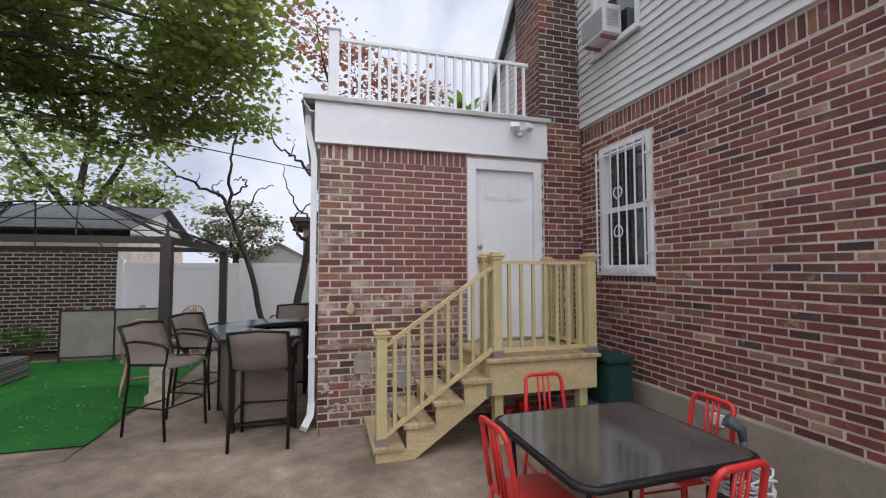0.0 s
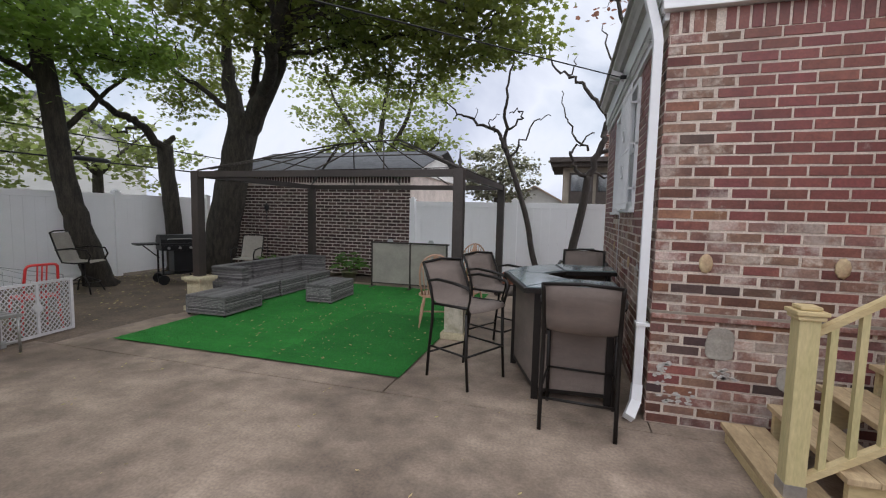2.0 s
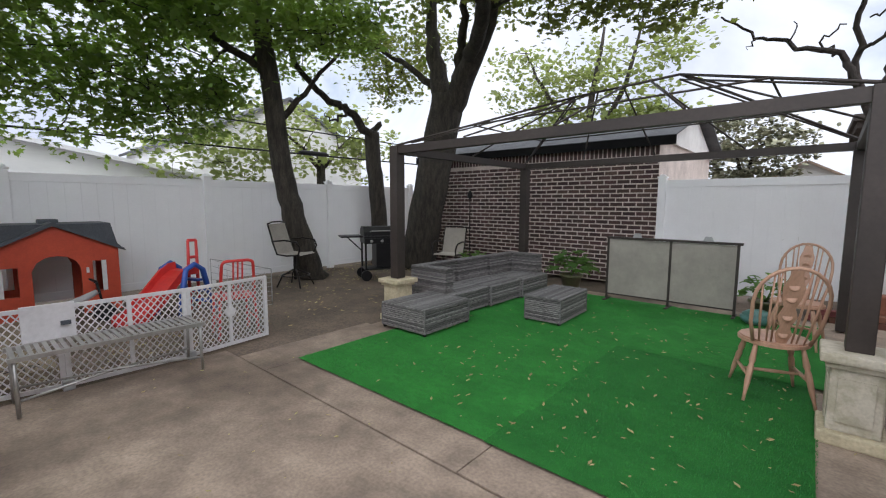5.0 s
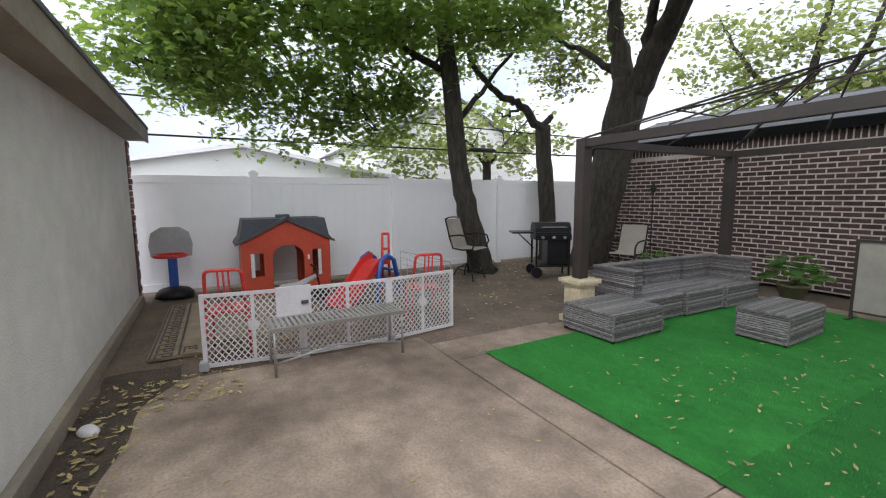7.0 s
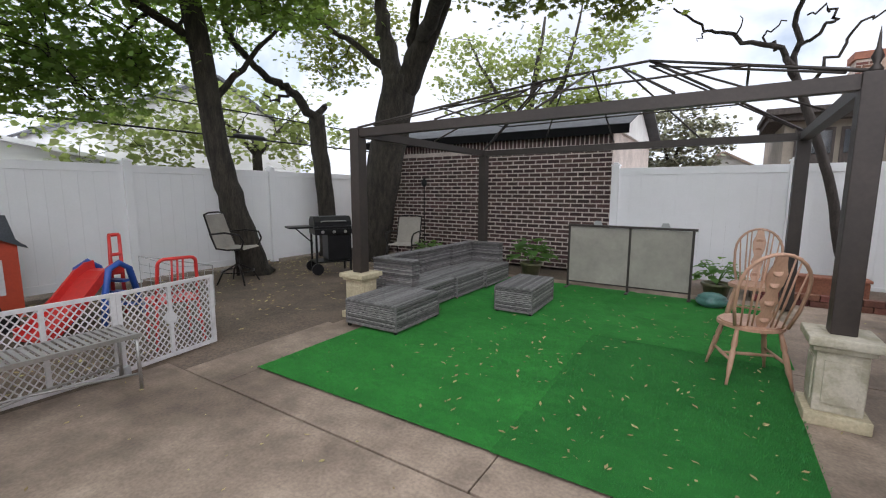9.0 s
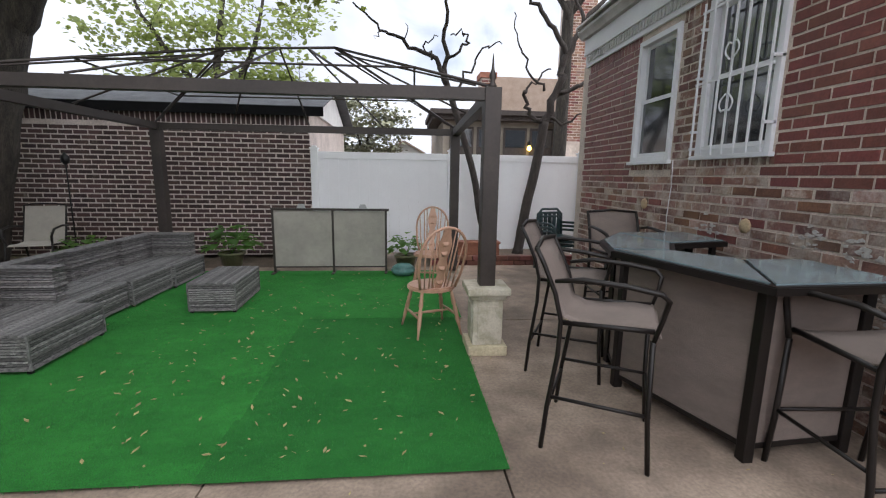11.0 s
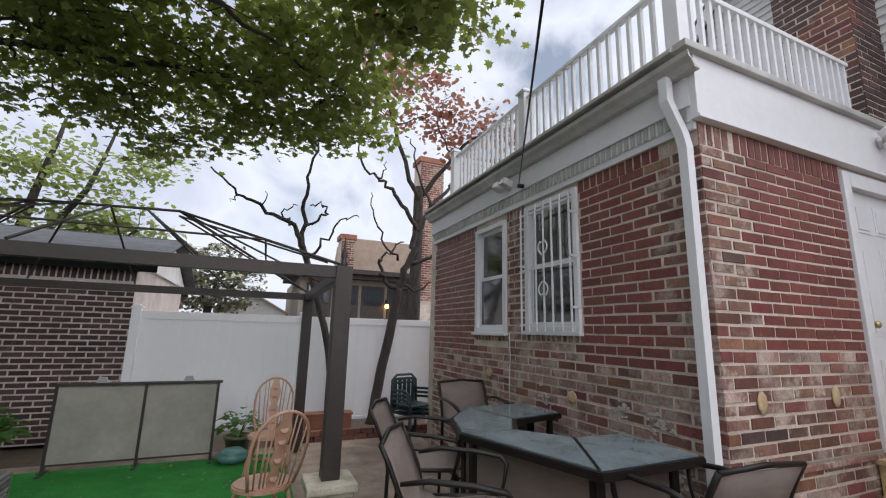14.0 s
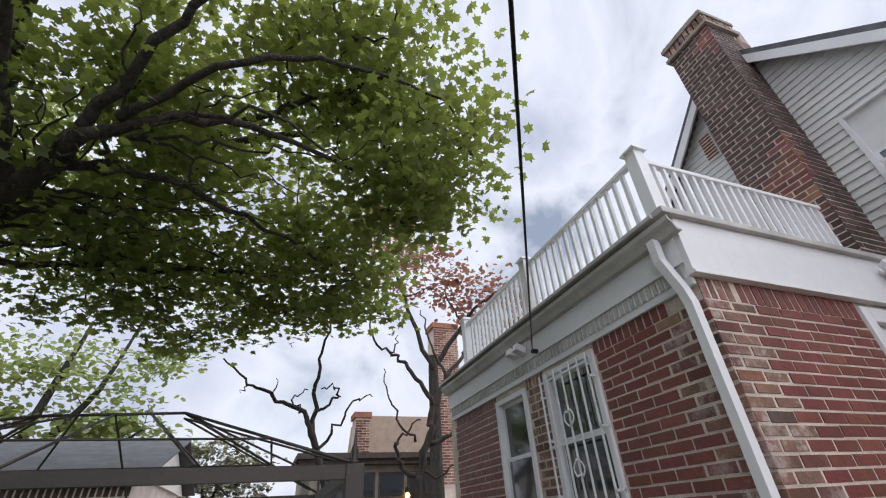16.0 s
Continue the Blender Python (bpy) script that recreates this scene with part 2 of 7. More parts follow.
M_WICKER_O = mat("grey_wicker_slat", (0.27, 0.26, 0.255), (0.09, 0.086, 0.09), rough=0.6, scale=26, fine=110, bump=0.5, fleck=0.4, stretch=(1, 4, 1), rnd="object", spread=0.42)
M_WOOD = mat("pinkish_wood", (0.50, 0.30, 0.21), (0.40, 0.225, 0.15), rough=0.5, scale=6, fine=40, bump=0.1, fleck=0.12, stretch=(2, 2, 0.6))
M_STONE = mat("pedestal_stone", (0.56, 0.51, 0.42), (0.40, 0.36, 0.27), rough=0.85, scale=7, fine=60, bump=0.35, fleck=0.1, patch=(0.42, 0.6))
M_STONE_Y = mat("pedestal_yellow", (0.56, 0.49, 0.34), (0.43, 0.37, 0.25), rough=0.85, scale=9, fine=50, bump=0.5, fleck=0.15)
M_BARK = mat("bark", (0.068, 0.057, 0.046), (0.026, 0.023, 0.019), rough=0.95, scale=5, fine=26, bump=1.0, fleck=0.4, stretch=(3, 3, 0.7), dist=0.03)
M_BARK_DEAD = mat("bark_dead", (0.075, 0.062, 0.055), (0.045, 0.036, 0.033), rough=0.9, scale=6, fine=40, bump=0.7, fleck=0.3, stretch=(3, 3, 0.8), dist=0.02)
M_TERRA = mat("terracotta", (0.34, 0.14, 0.085), (0.25, 0.10, 0.065), rough=0.85, scale=6, fine=50, bump=0.3)
M_POT = mat("glazed_pot", (0.16, 0.15, 0.085), (0.11, 0.10, 0.06), rough=0.4, scale=6, fine=50, bump=0.1)
M_TEAL = mat("teal_pot", (0.10, 0.24, 0.22), (0.07, 0.17, 0.16), rough=0.4, scale=6, fine=50, bump=0.1)
M_FOUND = mat("painted_footing", (0.30, 0.26, 0.21), (0.22, 0.19, 0.155), rough=0.8, scale=2, fine=40, bump=0.2, fleck=0.12)
M_PATCH = mat("cement_patch", (0.36, 0.33, 0.29), (0.27, 0.24, 0.21), rough=0.9, scale=9, fine=60, bump=0.4, fleck=0.15)
M_PATCH_TAN = mat("mortar_plug", (0.52, 0.40, 0.24), (0.40, 0.27, 0.17), rough=0.9, scale=14, fine=60, bump=0.4, fleck=0.15)
M_BARGLASS = mat("frosted_glass_top", (0.19, 0.245, 0.26), (0.12, 0.155, 0.17), rough=0.12, scale=3, fine=50, bump=0.02, fleck=0.1, spec=0.8)
M_TABGLASS = mat("smoked_glass_top", (0.075, 0.072, 0.070), (0.045, 0.043, 0.042), rough=0.10, scale=4, fine=70, bump=0.0, fleck=0.14, spec=1.0)
M_TABGLASS.node_tree.nodes["Principled BSDF"].inputs["IOR"].default_value = 1.75
M_PANE = mat("window_glass", (0.022, 0.027, 0.032), (0.014, 0.018, 0.022), rough=0.04, scale=1, fine=2, bump=0.0, fleck=0.05, spec=1.0)
M_PANE.node_tree.nodes["Principled BSDF"].inputs["IOR"].default_value = 1.65
M_SMOKEGLASS = mat("dull_glass", (0.32, 0.32, 0.30), (0.26, 0.26, 0.245), rough=0.25, scale=2, fine=30, bump=0.02, fleck=0.05)


def leaf_mat(name, c1, c2, c3):
    m = mat(name, c1, c2, rough=0.55, scale=0.7, fine=8, bump=0, fleck=0.2, rnd="island", spread=0.35)
    n, l = m.node_tree.nodes, m.node_tree.links
    b = n["Principled BSDF"]
    tr = n.new("ShaderNodeBsdfTranslucent")
    tr.inputs["Color"].default_value = (*c3, 1)
    add = n.new("ShaderNodeMixShader")
    add.inputs[0].default_value = 0.5
    l.new(b.outputs[0], add.inputs[1])
    l.new(tr.outputs[0], add.inputs[2])
    l.new(add.outputs[0], n["Material Output"].inputs["Surface"])
    return m


M_LEAF = leaf_mat("maple_leaf", (0.066, 0.130, 0.034), (0.110, 0.150, 0.042), (0.34, 0.50, 0.09))
M_LEAF_TURN = leaf_mat("maple_leaf_turning", (0.070, 0.114, 0.034), (0.140, 0.128, 0.044), (0.29, 0.345, 0.075))
M_LEAF_RED = leaf_mat("red_leaf", (0.19, 0.075, 0.06), (0.17, 0.12, 0.07), (0.42, 0.2, 0.14))
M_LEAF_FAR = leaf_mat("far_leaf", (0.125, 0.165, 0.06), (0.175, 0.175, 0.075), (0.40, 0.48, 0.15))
M_LEAF_POT = leaf_mat("pot_leaf", (0.065, 0.165, 0.04), (0.10, 0.20, 0.05), (0.22, 0.42, 0.07))
M_LITTER = mat("fallen_leaf", (0.42, 0.36, 0.17), (0.30, 0.22, 0.10), rough=0.8, scale=9, fine=60, bump=0, rnd="island", spread=0.3)


# ---- mesh tools ----
def quad_box(bm, x0, x1, y0, y1, z0, z1, bevel=0.0):
    vs = [bm.verts.new(p) for p in ((x0, y0, z0), (x1, y0, z0), (x1, y1, z0), (x0, y1, z0), (x0, y0, z1), (x1, y0, z1), (x1, y1, z1), (x0, y1, z1))]
    fs = [bm.faces.new([vs[i] for i in q]) for q in ((3, 2, 1, 0), (4, 5, 6, 7), (0, 1, 5, 4), (1, 2, 6, 5), (2, 3, 7, 6), (3, 0, 4, 7))]
    if bevel:
        bmesh.ops.bevel(bm, geom=list({e for f in fs for e in f.edges}), offset=bevel, segments=2, affect="EDGES", profile=0.6)
    return vs


def boxes(*rows, bevel=0.0):
    bm = bmesh.new()
    for r in rows:
        quad_box(bm, *r, bevel=bevel)
    return bm


def sweep(bm, pts, r, n=8, square=False, flat=1.0):
    """A tube along points; r: one radius or one per point; square: four sides; flat: height over width of the section."""
    pts = [Vector(p) for p in pts]
    rs = r if isinstance(r, (list, tuple)) else [r] * len(pts)
    n = 4 if square else n
    rings, up = [], None
    for i, p in enumerate(pts):
        d = (pts[min(i + 1, len(pts) - 1)] - pts[max(i - 1, 0)]).normalized()
        if up is None:
            up = Vector((0, 0, 1)) if abs(d.z) < 0.9 else Vector((0, 1, 0))
        side = d.cross(up).normalized()
        up = side.cross(d).normalized()
        off = math.pi / 4 if square else 0
        k = rs[i] * (math.sqrt(2) if square else 1)
        rings.append([bm.verts.new(p + side * (math.cos(2 * math.pi * j / n + off) * k) + up * (math.sin(2 * math.pi * j / n + off) * k * flat)) for j in range(n)])
    for a, b in zip(rings, rings[1:]):
        for j in range(n):
            bm.faces.new((a[j], a[(j + 1) % n], b[(j + 1) % n], b[j])).smooth = not square
    bm.faces.new(rings[0][::-1])
    bm.faces.new(rings[-1])
    return bm


def tube(pts, r, n=8, square=False, flat=1.0):
    return sweep(bmesh.new(), pts, r, n, square, flat)


def lathe(profile, n=20):
    """Turned shape about z from (radius, height) pairs."""
    bm = bmesh.new()
    rings = [[bm.verts.new((r * math.cos(2 * math.pi * j / n), r * math.sin(2 * math.pi * j / n), z)) for j in range(n)] for r, z in profile]
    for a, b in zip(rings, rings[1:]):
        for j in range(n):
            bm.faces.new((a[j], a[(j + 1) % n], b[(j + 1) % n], b[j])).smooth = True
    bm.faces.new(rings[0][::-1])
    bm.faces.new(rings[-1])
    return bm


def prism(poly, z0, z1, bevel=0.0):
    """An upright prism over a polygon given counter-clockwise."""
    bm = bmesh.new()
    lo = [bm.verts.new((x, y, z0)) for x, y in poly]
    hi = [bm.verts.new((x, y, z1)) for x, y in poly]
    bm.faces.new(lo[::-1])
    top = bm.faces.new(hi)
    k = len(poly)
    for i in range(k):
        bm.faces.new((lo[i], lo[(i + 1) % k], hi[(i + 1) % k], hi[i]))
    if bevel:
        bmesh.ops.bevel(bm, geom=list(top.edges), offset=bevel, segments=2, affect="EDGES")
    return bm


def moved(bm, m):
    bmesh.ops.transform(bm, matrix=m, verts=bm.verts)
    return bm


def joined(*bms):
    out = bmesh.new()
    for b in bms:
        me = bpy.data.meshes.new("join")
        b.to_mesh(me)
        b.free()
        out.from_mesh(me)
        bpy.data.meshes.remove(me)
    return out


def mesh_of(name, bm, *materials):
    me = bpy.data.meshes.new(name)
    bmesh.ops.recalc_face_normals(bm, faces=bm.faces)
    bm.to_mesh(me)
    bm.free()
    for m in materials:
        me.materials.append(m)
    return me


def part(name, bm, material, parent, label=""):
    """One mesh object under a thing or a part."""
    ob = new(name, mesh_of(name, bm, material))
    ob.parent = parent
    if label:
        ob["label"] = label
    return ob


def thing(name, m, label, category, group="", kind=""):
    ob = new(name)
    ob.empty_display_size = 0.1
    ob.matrix_world = m
    return tagged(ob, label, category, group, kind)


def solid(name, bm, material, label, category="", kind="structure", group=""):
    return tagged(new(name, mesh_of(name, bm, material)), label, category, group, kind)


def raw_mesh(name, verts, faces, materials, index=None):
    me = bpy.data.meshes.new(name)
    me.from_pydata(verts, [], faces)
    for m in materials:
        me.materials.append(m)
    if index is not None:
        me.polygons.foreach_set("material_index", index)
    me.update()
    return me


LATER = []  # brick pieces are linked last


def brick_face(parent, origin, u, nrm, length, z0, z1, pick, holes=(), course=0.079, long=0.235, joint=0.0145, near=(0, 0), deep=0.005, seed=1, soldier=(), pre=""):
    """Running-bond bricks on a wall face. origin: a corner on the ground; u: along the wall; nrm: outward. holes: (u0, u1, z0, z1).
    pick(u, z) names the sort of brick. near: the stretch of u in which whole bricks are pieces of their own."""
    rng = random.Random(seed)
    o, u, nrm = Vector(origin), Vector(u), Vector(nrm)
    verts, faces, index, sorts, objs = [], [], [], [], []

    def add(a, b, lo, hi, sort, own):
        out = deep + rng.uniform(-0.002, 0.0025)
        if sort in ("old", "tan"):
            wear = rng.choice((0.0, 0.002, 0.004, 0.006))
            a, b, lo, hi = a + wear, b - wear - rng.choice((0.0, 0.006)), lo + wear * 0.6, hi - wear * 0.6
        dz = rng.uniform(-0.0025, 0.0025)
        if own:
            objs.append((round(b - a, 3), round(hi - lo, 3), o + u * ((a + b) / 2) + Vector((0, 0, (lo + hi) / 2 + dz)) + nrm * (out - deep), sort))
            return
        if sort not in sorts:
            sorts.append(sort)
        k = len(verts)
        e = 0.002
        for uu, zz, dd in ((a, lo, -0.004), (b, lo, -0.004), (b, hi, -0.004), (a, hi, -0.004), (a + e, lo + e, out), (b - e, lo + e, out), (b - e, hi - e, out), (a + e, hi - e, out)):
            verts.append(o + u * uu + Vector((0, 0, zz + dz)) + nrm * dd)
        for q in ((4, 5, 6, 7), (0, 1, 5, 4), (1, 2, 6, 5), (2, 3, 7, 6), (3, 0, 4, 7)):
            faces.append([k + i for i in q])
            index.append(sorts.index(sort))

    row = 0
    z = z0
    while z < z1 - 0.03:
        top = min(z + course - joint, z1)
        p = -(long / 2 if row % 2 else 0) + rng.uniform(-0.012, 0.012)
        while p < length:
            a, b = max(p, 0), min(p + long - joint, length)
            p += long
            if b - a < 0.03:
                continue
            spans = [(a, b)]
            for h0, h1, g0, g1 in holes:
                if top > g0 + 0.005 and z < g1 - 0.005:
                    cut = []
                    for s, e in spans:
                        if e <= h0 or s >= h1:
                            cut.append((s, e))
                        else:
                            if s < h0 - 0.03:
                                cut.append((s, h0 - 0.004))
                            if e > h1 + 0.03:
                                cut.append((h1 + 0.004, e))
                    spans = cut
            for s, e in spans:
                whole = abs((e - s) - (long - joint)) < 0.001 and abs(top - z - course + joint) < 0.001
                add(s, e, z, top, pick((s + e) / 2, z), whole and near[0] <= s and e <= near[1])
        z += course
        row += 1
    for s0, s1, g0, g1, sort in soldier:
        p = s0
        while p < s1 - 0.03:
            add(p, min(p + course - joint, s1), g0, g1, sort, False)
            p += course
    if verts:
        me = raw_mesh("bricks", [tuple(v) for v in verts], faces, [BRICKS[s, "island"] for s in sorts], index)
        rest = new(pre + "bricks", me)
        rest.parent = parent
        rest["kind"] = "stuff"
        flip_out(me, nrm)
    LATER.append((parent, u, nrm, objs, deep))


def flip_out(me, nrm):
    f = me.polygons[0]
    if f.normal.dot(nrm) < 0:
        me.flip_normals()


def link_bricks():
    made = {}
    for parent, u, nrm, objs, deep in LATER:
        for w, h, p, sort in objs:
            key = (w, h, sort, tuple(round(c, 3) for c in u), tuple(round(c, 3) for c in nrm), deep)
            if key not in made:
                e = 0.002
                vs = [u * uu + Vector((0, 0, zz)) + nrm * dd for uu, zz, dd in ((-w / 2, -h / 2, -0.004), (w / 2, -h / 2, -0.004), (w / 2, h / 2, -0.004), (-w / 2, h / 2, -0.004),
                      (-w / 2 + e, -h / 2 + e, deep), (w / 2 - e, -h / 2 + e, deep), (w / 2 - e, h / 2 - e, deep), (-w / 2 + e, h / 2 - e, deep))]
                me = raw_mesh("brick", [tuple(v) for v in vs], [(4, 5, 6, 7), (0, 1, 5, 4), (1, 2, 6, 5), (2, 3, 7, 6), (3, 0, 4, 7)], [BRICKS[sort, "object"]])
                flip_out(me, nrm)
                made[key] = me
            ob = new("brick", made[key])
            ob.parent = parent
            ob.location = p


# ---- ground ----
def uneven_sheet(x0, x1, y0, y1, z, n, m, amp, seed):
    bm = bmesh.new()
    grid = [[bm.verts.new((x0 + (x1 - x0) * i / n, y0 + (y1 - y0) * j / m, z + amp * noise.noise(Vector(((x0 + (x1 - x0) * i / n) * 0.9, (y0 + (y1 - y0) * j / m) * 0.9, seed))))) for j in range(m + 1)] for i in range(n + 1)]
    for i in range(n):
        for j in range(m):
            bm.faces.new((grid[i][j], grid[i + 1][j], grid[i + 1][j + 1], grid[i][j + 1])).smooth = True
    return bm


solid("ground", boxes((-900, 900, -900, 900, -0.5, -0.06)), M_GROUND, "bare brown soil that runs out past the yard", "ground")
solid("dirt_patch", uneven_sheet(-10.6, -6.2, 1.6, 11.2, -0.008, 60, 110, 0.035, 3.0), M_GROUND, "trodden bare soil strewn with dry leaves", "ground")

strip = bmesh.new()
strip_rows = []
for k in range(41):
    sx = -6.9 + 0.055 * k
    wide_ = (0.62 - 0.45 * k / 40) * (1 + 0.35 * noise.noise(Vector((sx * 2.3, 0.4, 7.0))))
    strip_rows.append([strip.verts.new((sx, 1.86 + wide_ * f, 0.005 + 0.014 * math.sin(math.pi * min(f * 1.4, 1)) * (1 + noise.noise(Vector((sx * 5, f * 4, 2.0)))))) for f in (0, 0.2, 0.4, 0.6, 0.8, 1)])
for ra, rb_ in zip(strip_rows, strip_rows[1:]):
    for k in range(5):
        strip.faces.new((ra[k], rb_[k], rb_[k + 1], ra[k + 1])).smooth = True
solid("soil_strip", strip, mat("damp_soil", (0.085, 0.062, 0.046), (0.045, 0.034, 0.026), rough=0.95, scale=6, fine=60, bump=0.8, fleck=0.4, dist=0.02), "damp dark soil washed along the foot of the wall", "ground")

patio = thing("pavement", pose(0, 0, 0), "weathered brown concrete slabs with open joints", "patio", kind="structure")
slab_rng = random.Random(5)
for sx0, sx1, sy0, sy1 in ((-6.55, 3.36, 1.2, 4.645), (-6.55, -0.05, -1.4, 1.19), (-0.04, 3.36, -1.4, 1.19),
                           (-6.55, -3.62, -5.0, -1.41), (-3.61, -0.62, -5.0, -1.41), (-0.61, 3.36, -5.0, -1.41),
                           (-6.3, -5.79, 4.66, 6.9), (-5.78, -3.62, 4.66, 9.9), (-3.61, -2.16, 4.66, 9.9), (-2.15, 0.02, 4.66, 7.25), (-2.15, 0.02, 7.26, 10.0), (0.03, 3.36, 4.66, 4.98)):
    part("slab", boxes((sx0, sx1, sy0, sy1, -0.055, slab_rng.uniform(-0.003, 0.003)), bevel=0.006), M_CONCRETE, patio)

turf = thing("turf_carpet", pose(0, 0, 0.004), "bright green artificial grass carpet strewn with fallen leaves", "artificial grass")
for tx0, tx1, ty0, ty1, tz in ((-5.80, -3.63, 4.99, 7.35, 0.014), (-3.66, -2.13, 4.975, 7.33, 0.017), (-5.92, -3.60, 7.31, 9.55, 0.020), (-3.63, -2.06, 7.30, 9.5, 0.023)):
    part("sheet", uneven_sheet(tx0, tx1, ty0, ty1, tz, 26, 26, 0.006, tx0), M_TURF if tx0 < -3.7 or tx0 < -3.61 and ty0 > 7.305 or ty0 > 7 else M_TURF_DARK_LAY, turf)

pile_rng = np.random.default_rng(12)
NB = 60000
bx, by = pile_rng.uniform(-5.80, -2.12, NB), pile_rng.uniform(4.97, 9.5, NB)
ba, bh = pile_rng.uniform(0, 2 * np.pi, NB), pile_rng.uniform(0.003, 0.008, NB)
lx, ly = pile_rng.normal(0.002, 0.004, NB), pile_rng.normal(0.003, 0.004, NB)
root = np.stack([bx, by, np.full(NB, 0.014)], axis=1)
wide = np.stack([np.cos(ba) * 0.0017, np.sin(ba) * 0.0017, np.zeros(NB)], axis=1)
tip = root + np.stack([lx, ly, bh + 0.012], axis=1)
blade_co = np.stack([root - wide, root + wide, tip], axis=1).reshape(-1, 3)
blade_me = bpy.data.meshes.new("pile")
blade_me.vertices.add(NB * 3)
blade_me.vertices.foreach_set("co", blade_co.ravel().astype(np.float32))
blade_me.loops.add(NB * 3)
blade_me.loops.foreach_set("vertex_index", np.arange(NB * 3, dtype=np.int32))
blade_me.polygons.add(NB)
blade_me.polygons.foreach_set("loop_start", np.arange(0, NB * 3, 3, dtype=np.int32))
blade_me.materials.append(mat("turf_blade", (0.040, 0.255, 0.042), (0.022, 0.175, 0.028), rough=0.75, scale=2.6, fine=200, bump=0, rnd="island", spread=0.22, mottle=0.14))
blade_me.update(calc_edges=True)
# darker blade copy: the pile-lay shading of the near right sheet, put into colour
blade_me.materials.append(mat("turf_blade_dark_lay", (0.032, 0.228, 0.037), (0.019, 0.165, 0.026), rough=0.75, scale=2.6, fine=200, bump=0, rnd="island", spread=0.3, mottle=0.14))
blade_me.polygons.foreach_set("material_index", ((bx > -3.63) & (by < 7.31)).astype(np.int32))
pile = new("nap", blade_me)
pile.parent = turf
pile["kind"] = "stuff"

# ---- brick extension ----
EXT_N = 9.32
front_z = 3.08


def wall_boxes(a0, a1, z0, z1, holes):
    """Rectangles (a, b, lo, hi) of a wall round its openings."""
    out, cuts = [], sorted(holes)
    at = a0
    for h0, h1, g0, g1 in cuts:
        out.append((at, h0, z0, z1))
        if g0 > z0:
            out.append((h0, h1, z0, g0))
        if g1 < z1:
            out.append((h0, h1, g1, z1))
        at = h1
    out.append((at, a1, z0, z1))
    return out


ext_front = solid("wall_south", boxes(*[(a, b, 4.835, 5.2, lo, hi) for a, b, lo, hi in wall_boxes(0.005, 2.74, 0, front_z, [(1.76, 2.63, 0.86, 2.97)])]), M_MORTAR, "brick extension wall, dark red bricks above worn brown ones", "wall")
SIDE_HOLES = [(6.02, 6.83, 1.68, 2.99), (7.22, 7.94, 1.66, 2.96)]
ext_side = solid("wall_west", boxes(*[(0.005, 0.25, a, b, lo, hi) for a, b, lo, hi in wall_boxes(5.2, EXT_N, 0, front_z, SIDE_HOLES)]), M_MORTAR, "brick extension wall, painted dark red above worn pale bricks", "wall")
solid("wall_north", boxes((0.012, 3.4, EXT_N, EXT_N + 0.2, 0, front_z)), M_MORTAR, "brick rear wall of the extension", "wall")


old_rng = random.Random(77)


def worn():
    """The mixed sorts of the unpainted bricks."""
    return old_rng.choices(("old", "tan", "dark", "house"), (74, 5, 5, 16))[0]


def pick_front(u, z):
    if u < 0.36:
        return old_rng.choices(("tan", "old", "dark", "house"), (9, 66, 5, 20) if 1.8 < z < 2.4 else (3, 68, 7, 22))[0]
    if u > 2.6:
        return "house"
    return "red" if z > 1.52 else old_rng.choices(("pale", "old", "house", "dark"), (22, 56, 19, 3))[0]


def pick_side(u, z):
    y = u + 4.83
    if z < 1.42 or y < 5.18 or 6.85 < y < 7.2 or (6.0 < y < 8.0 and z < 1.66):
        return worn() if z > 1.66 else old_rng.choices(("pale", "old", "house", "red"), (54, 26, 14, 6))[0]
    return "red"


part("ledge", boxes((0.0, 1.70, 4.805, 4.833, 0.835, 0.872), bevel=0.006), BRICKS["old", "island"], ext_front)
brick_face(ext_front, (0, 4.835, 0), (1, 0, 0), (0, -1, 0), 2.72, 0.01, 2.92, pick_front, holes=[(1.70, 2.69, 0.80, 3.1)], near=(0, 1.72), seed=2, soldier=[(0.36, 1.69, 2.925, 3.08, "red"), (0.0, 0.34, 2.925, 3.08, "old")])
brick_face(ext_side, (0.005, 4.83, 0), (0, 1, 0), (-1, 0, 0), EXT_N - 4.83, 0.01, 2.92, pick_side, holes=[(a - 4.85, b - 4.81, lo - 0.1, hi) for a, b, lo, hi in SIDE_HOLES], near=(0, 2.15), seed=3,
           soldier=[(0.32, 1.18, 2.925, 3.08, "red"), (2.02, 2.37, 2.925, 3.08, "old"), (3.12, EXT_N - 4.83, 2.925, 3.08, "red"), (1.15, 2.04, 1.585, 1.672, "old"), (2.35, 3.15, 1.565, 1.652, "old")])
solid("trim", boxes((-0.012, 1.69, 4.818, 4.836, 0.868, 0.893), (-0.012, 0.006, 4.836, 5.4, 0.868, 0.893), bevel=0.004), M_FOUND, "thin projecting ledge course of worn stone", "ledge")
# added floor and partition, coloured near-black for the unlit interior
solid("floor_inside", boxes((0.3, 3.3, 5.2, 9.3, 0.8, 0.85)), M_DARK, "near-black floor added behind the windows as interior shade", "floor")
solid("wall_inside", boxes((1.3, 1.34, 5.2, 9.3, 0.85, 3.05)), M_DARK, "near-black partition added behind the windows as interior shade", "wall")

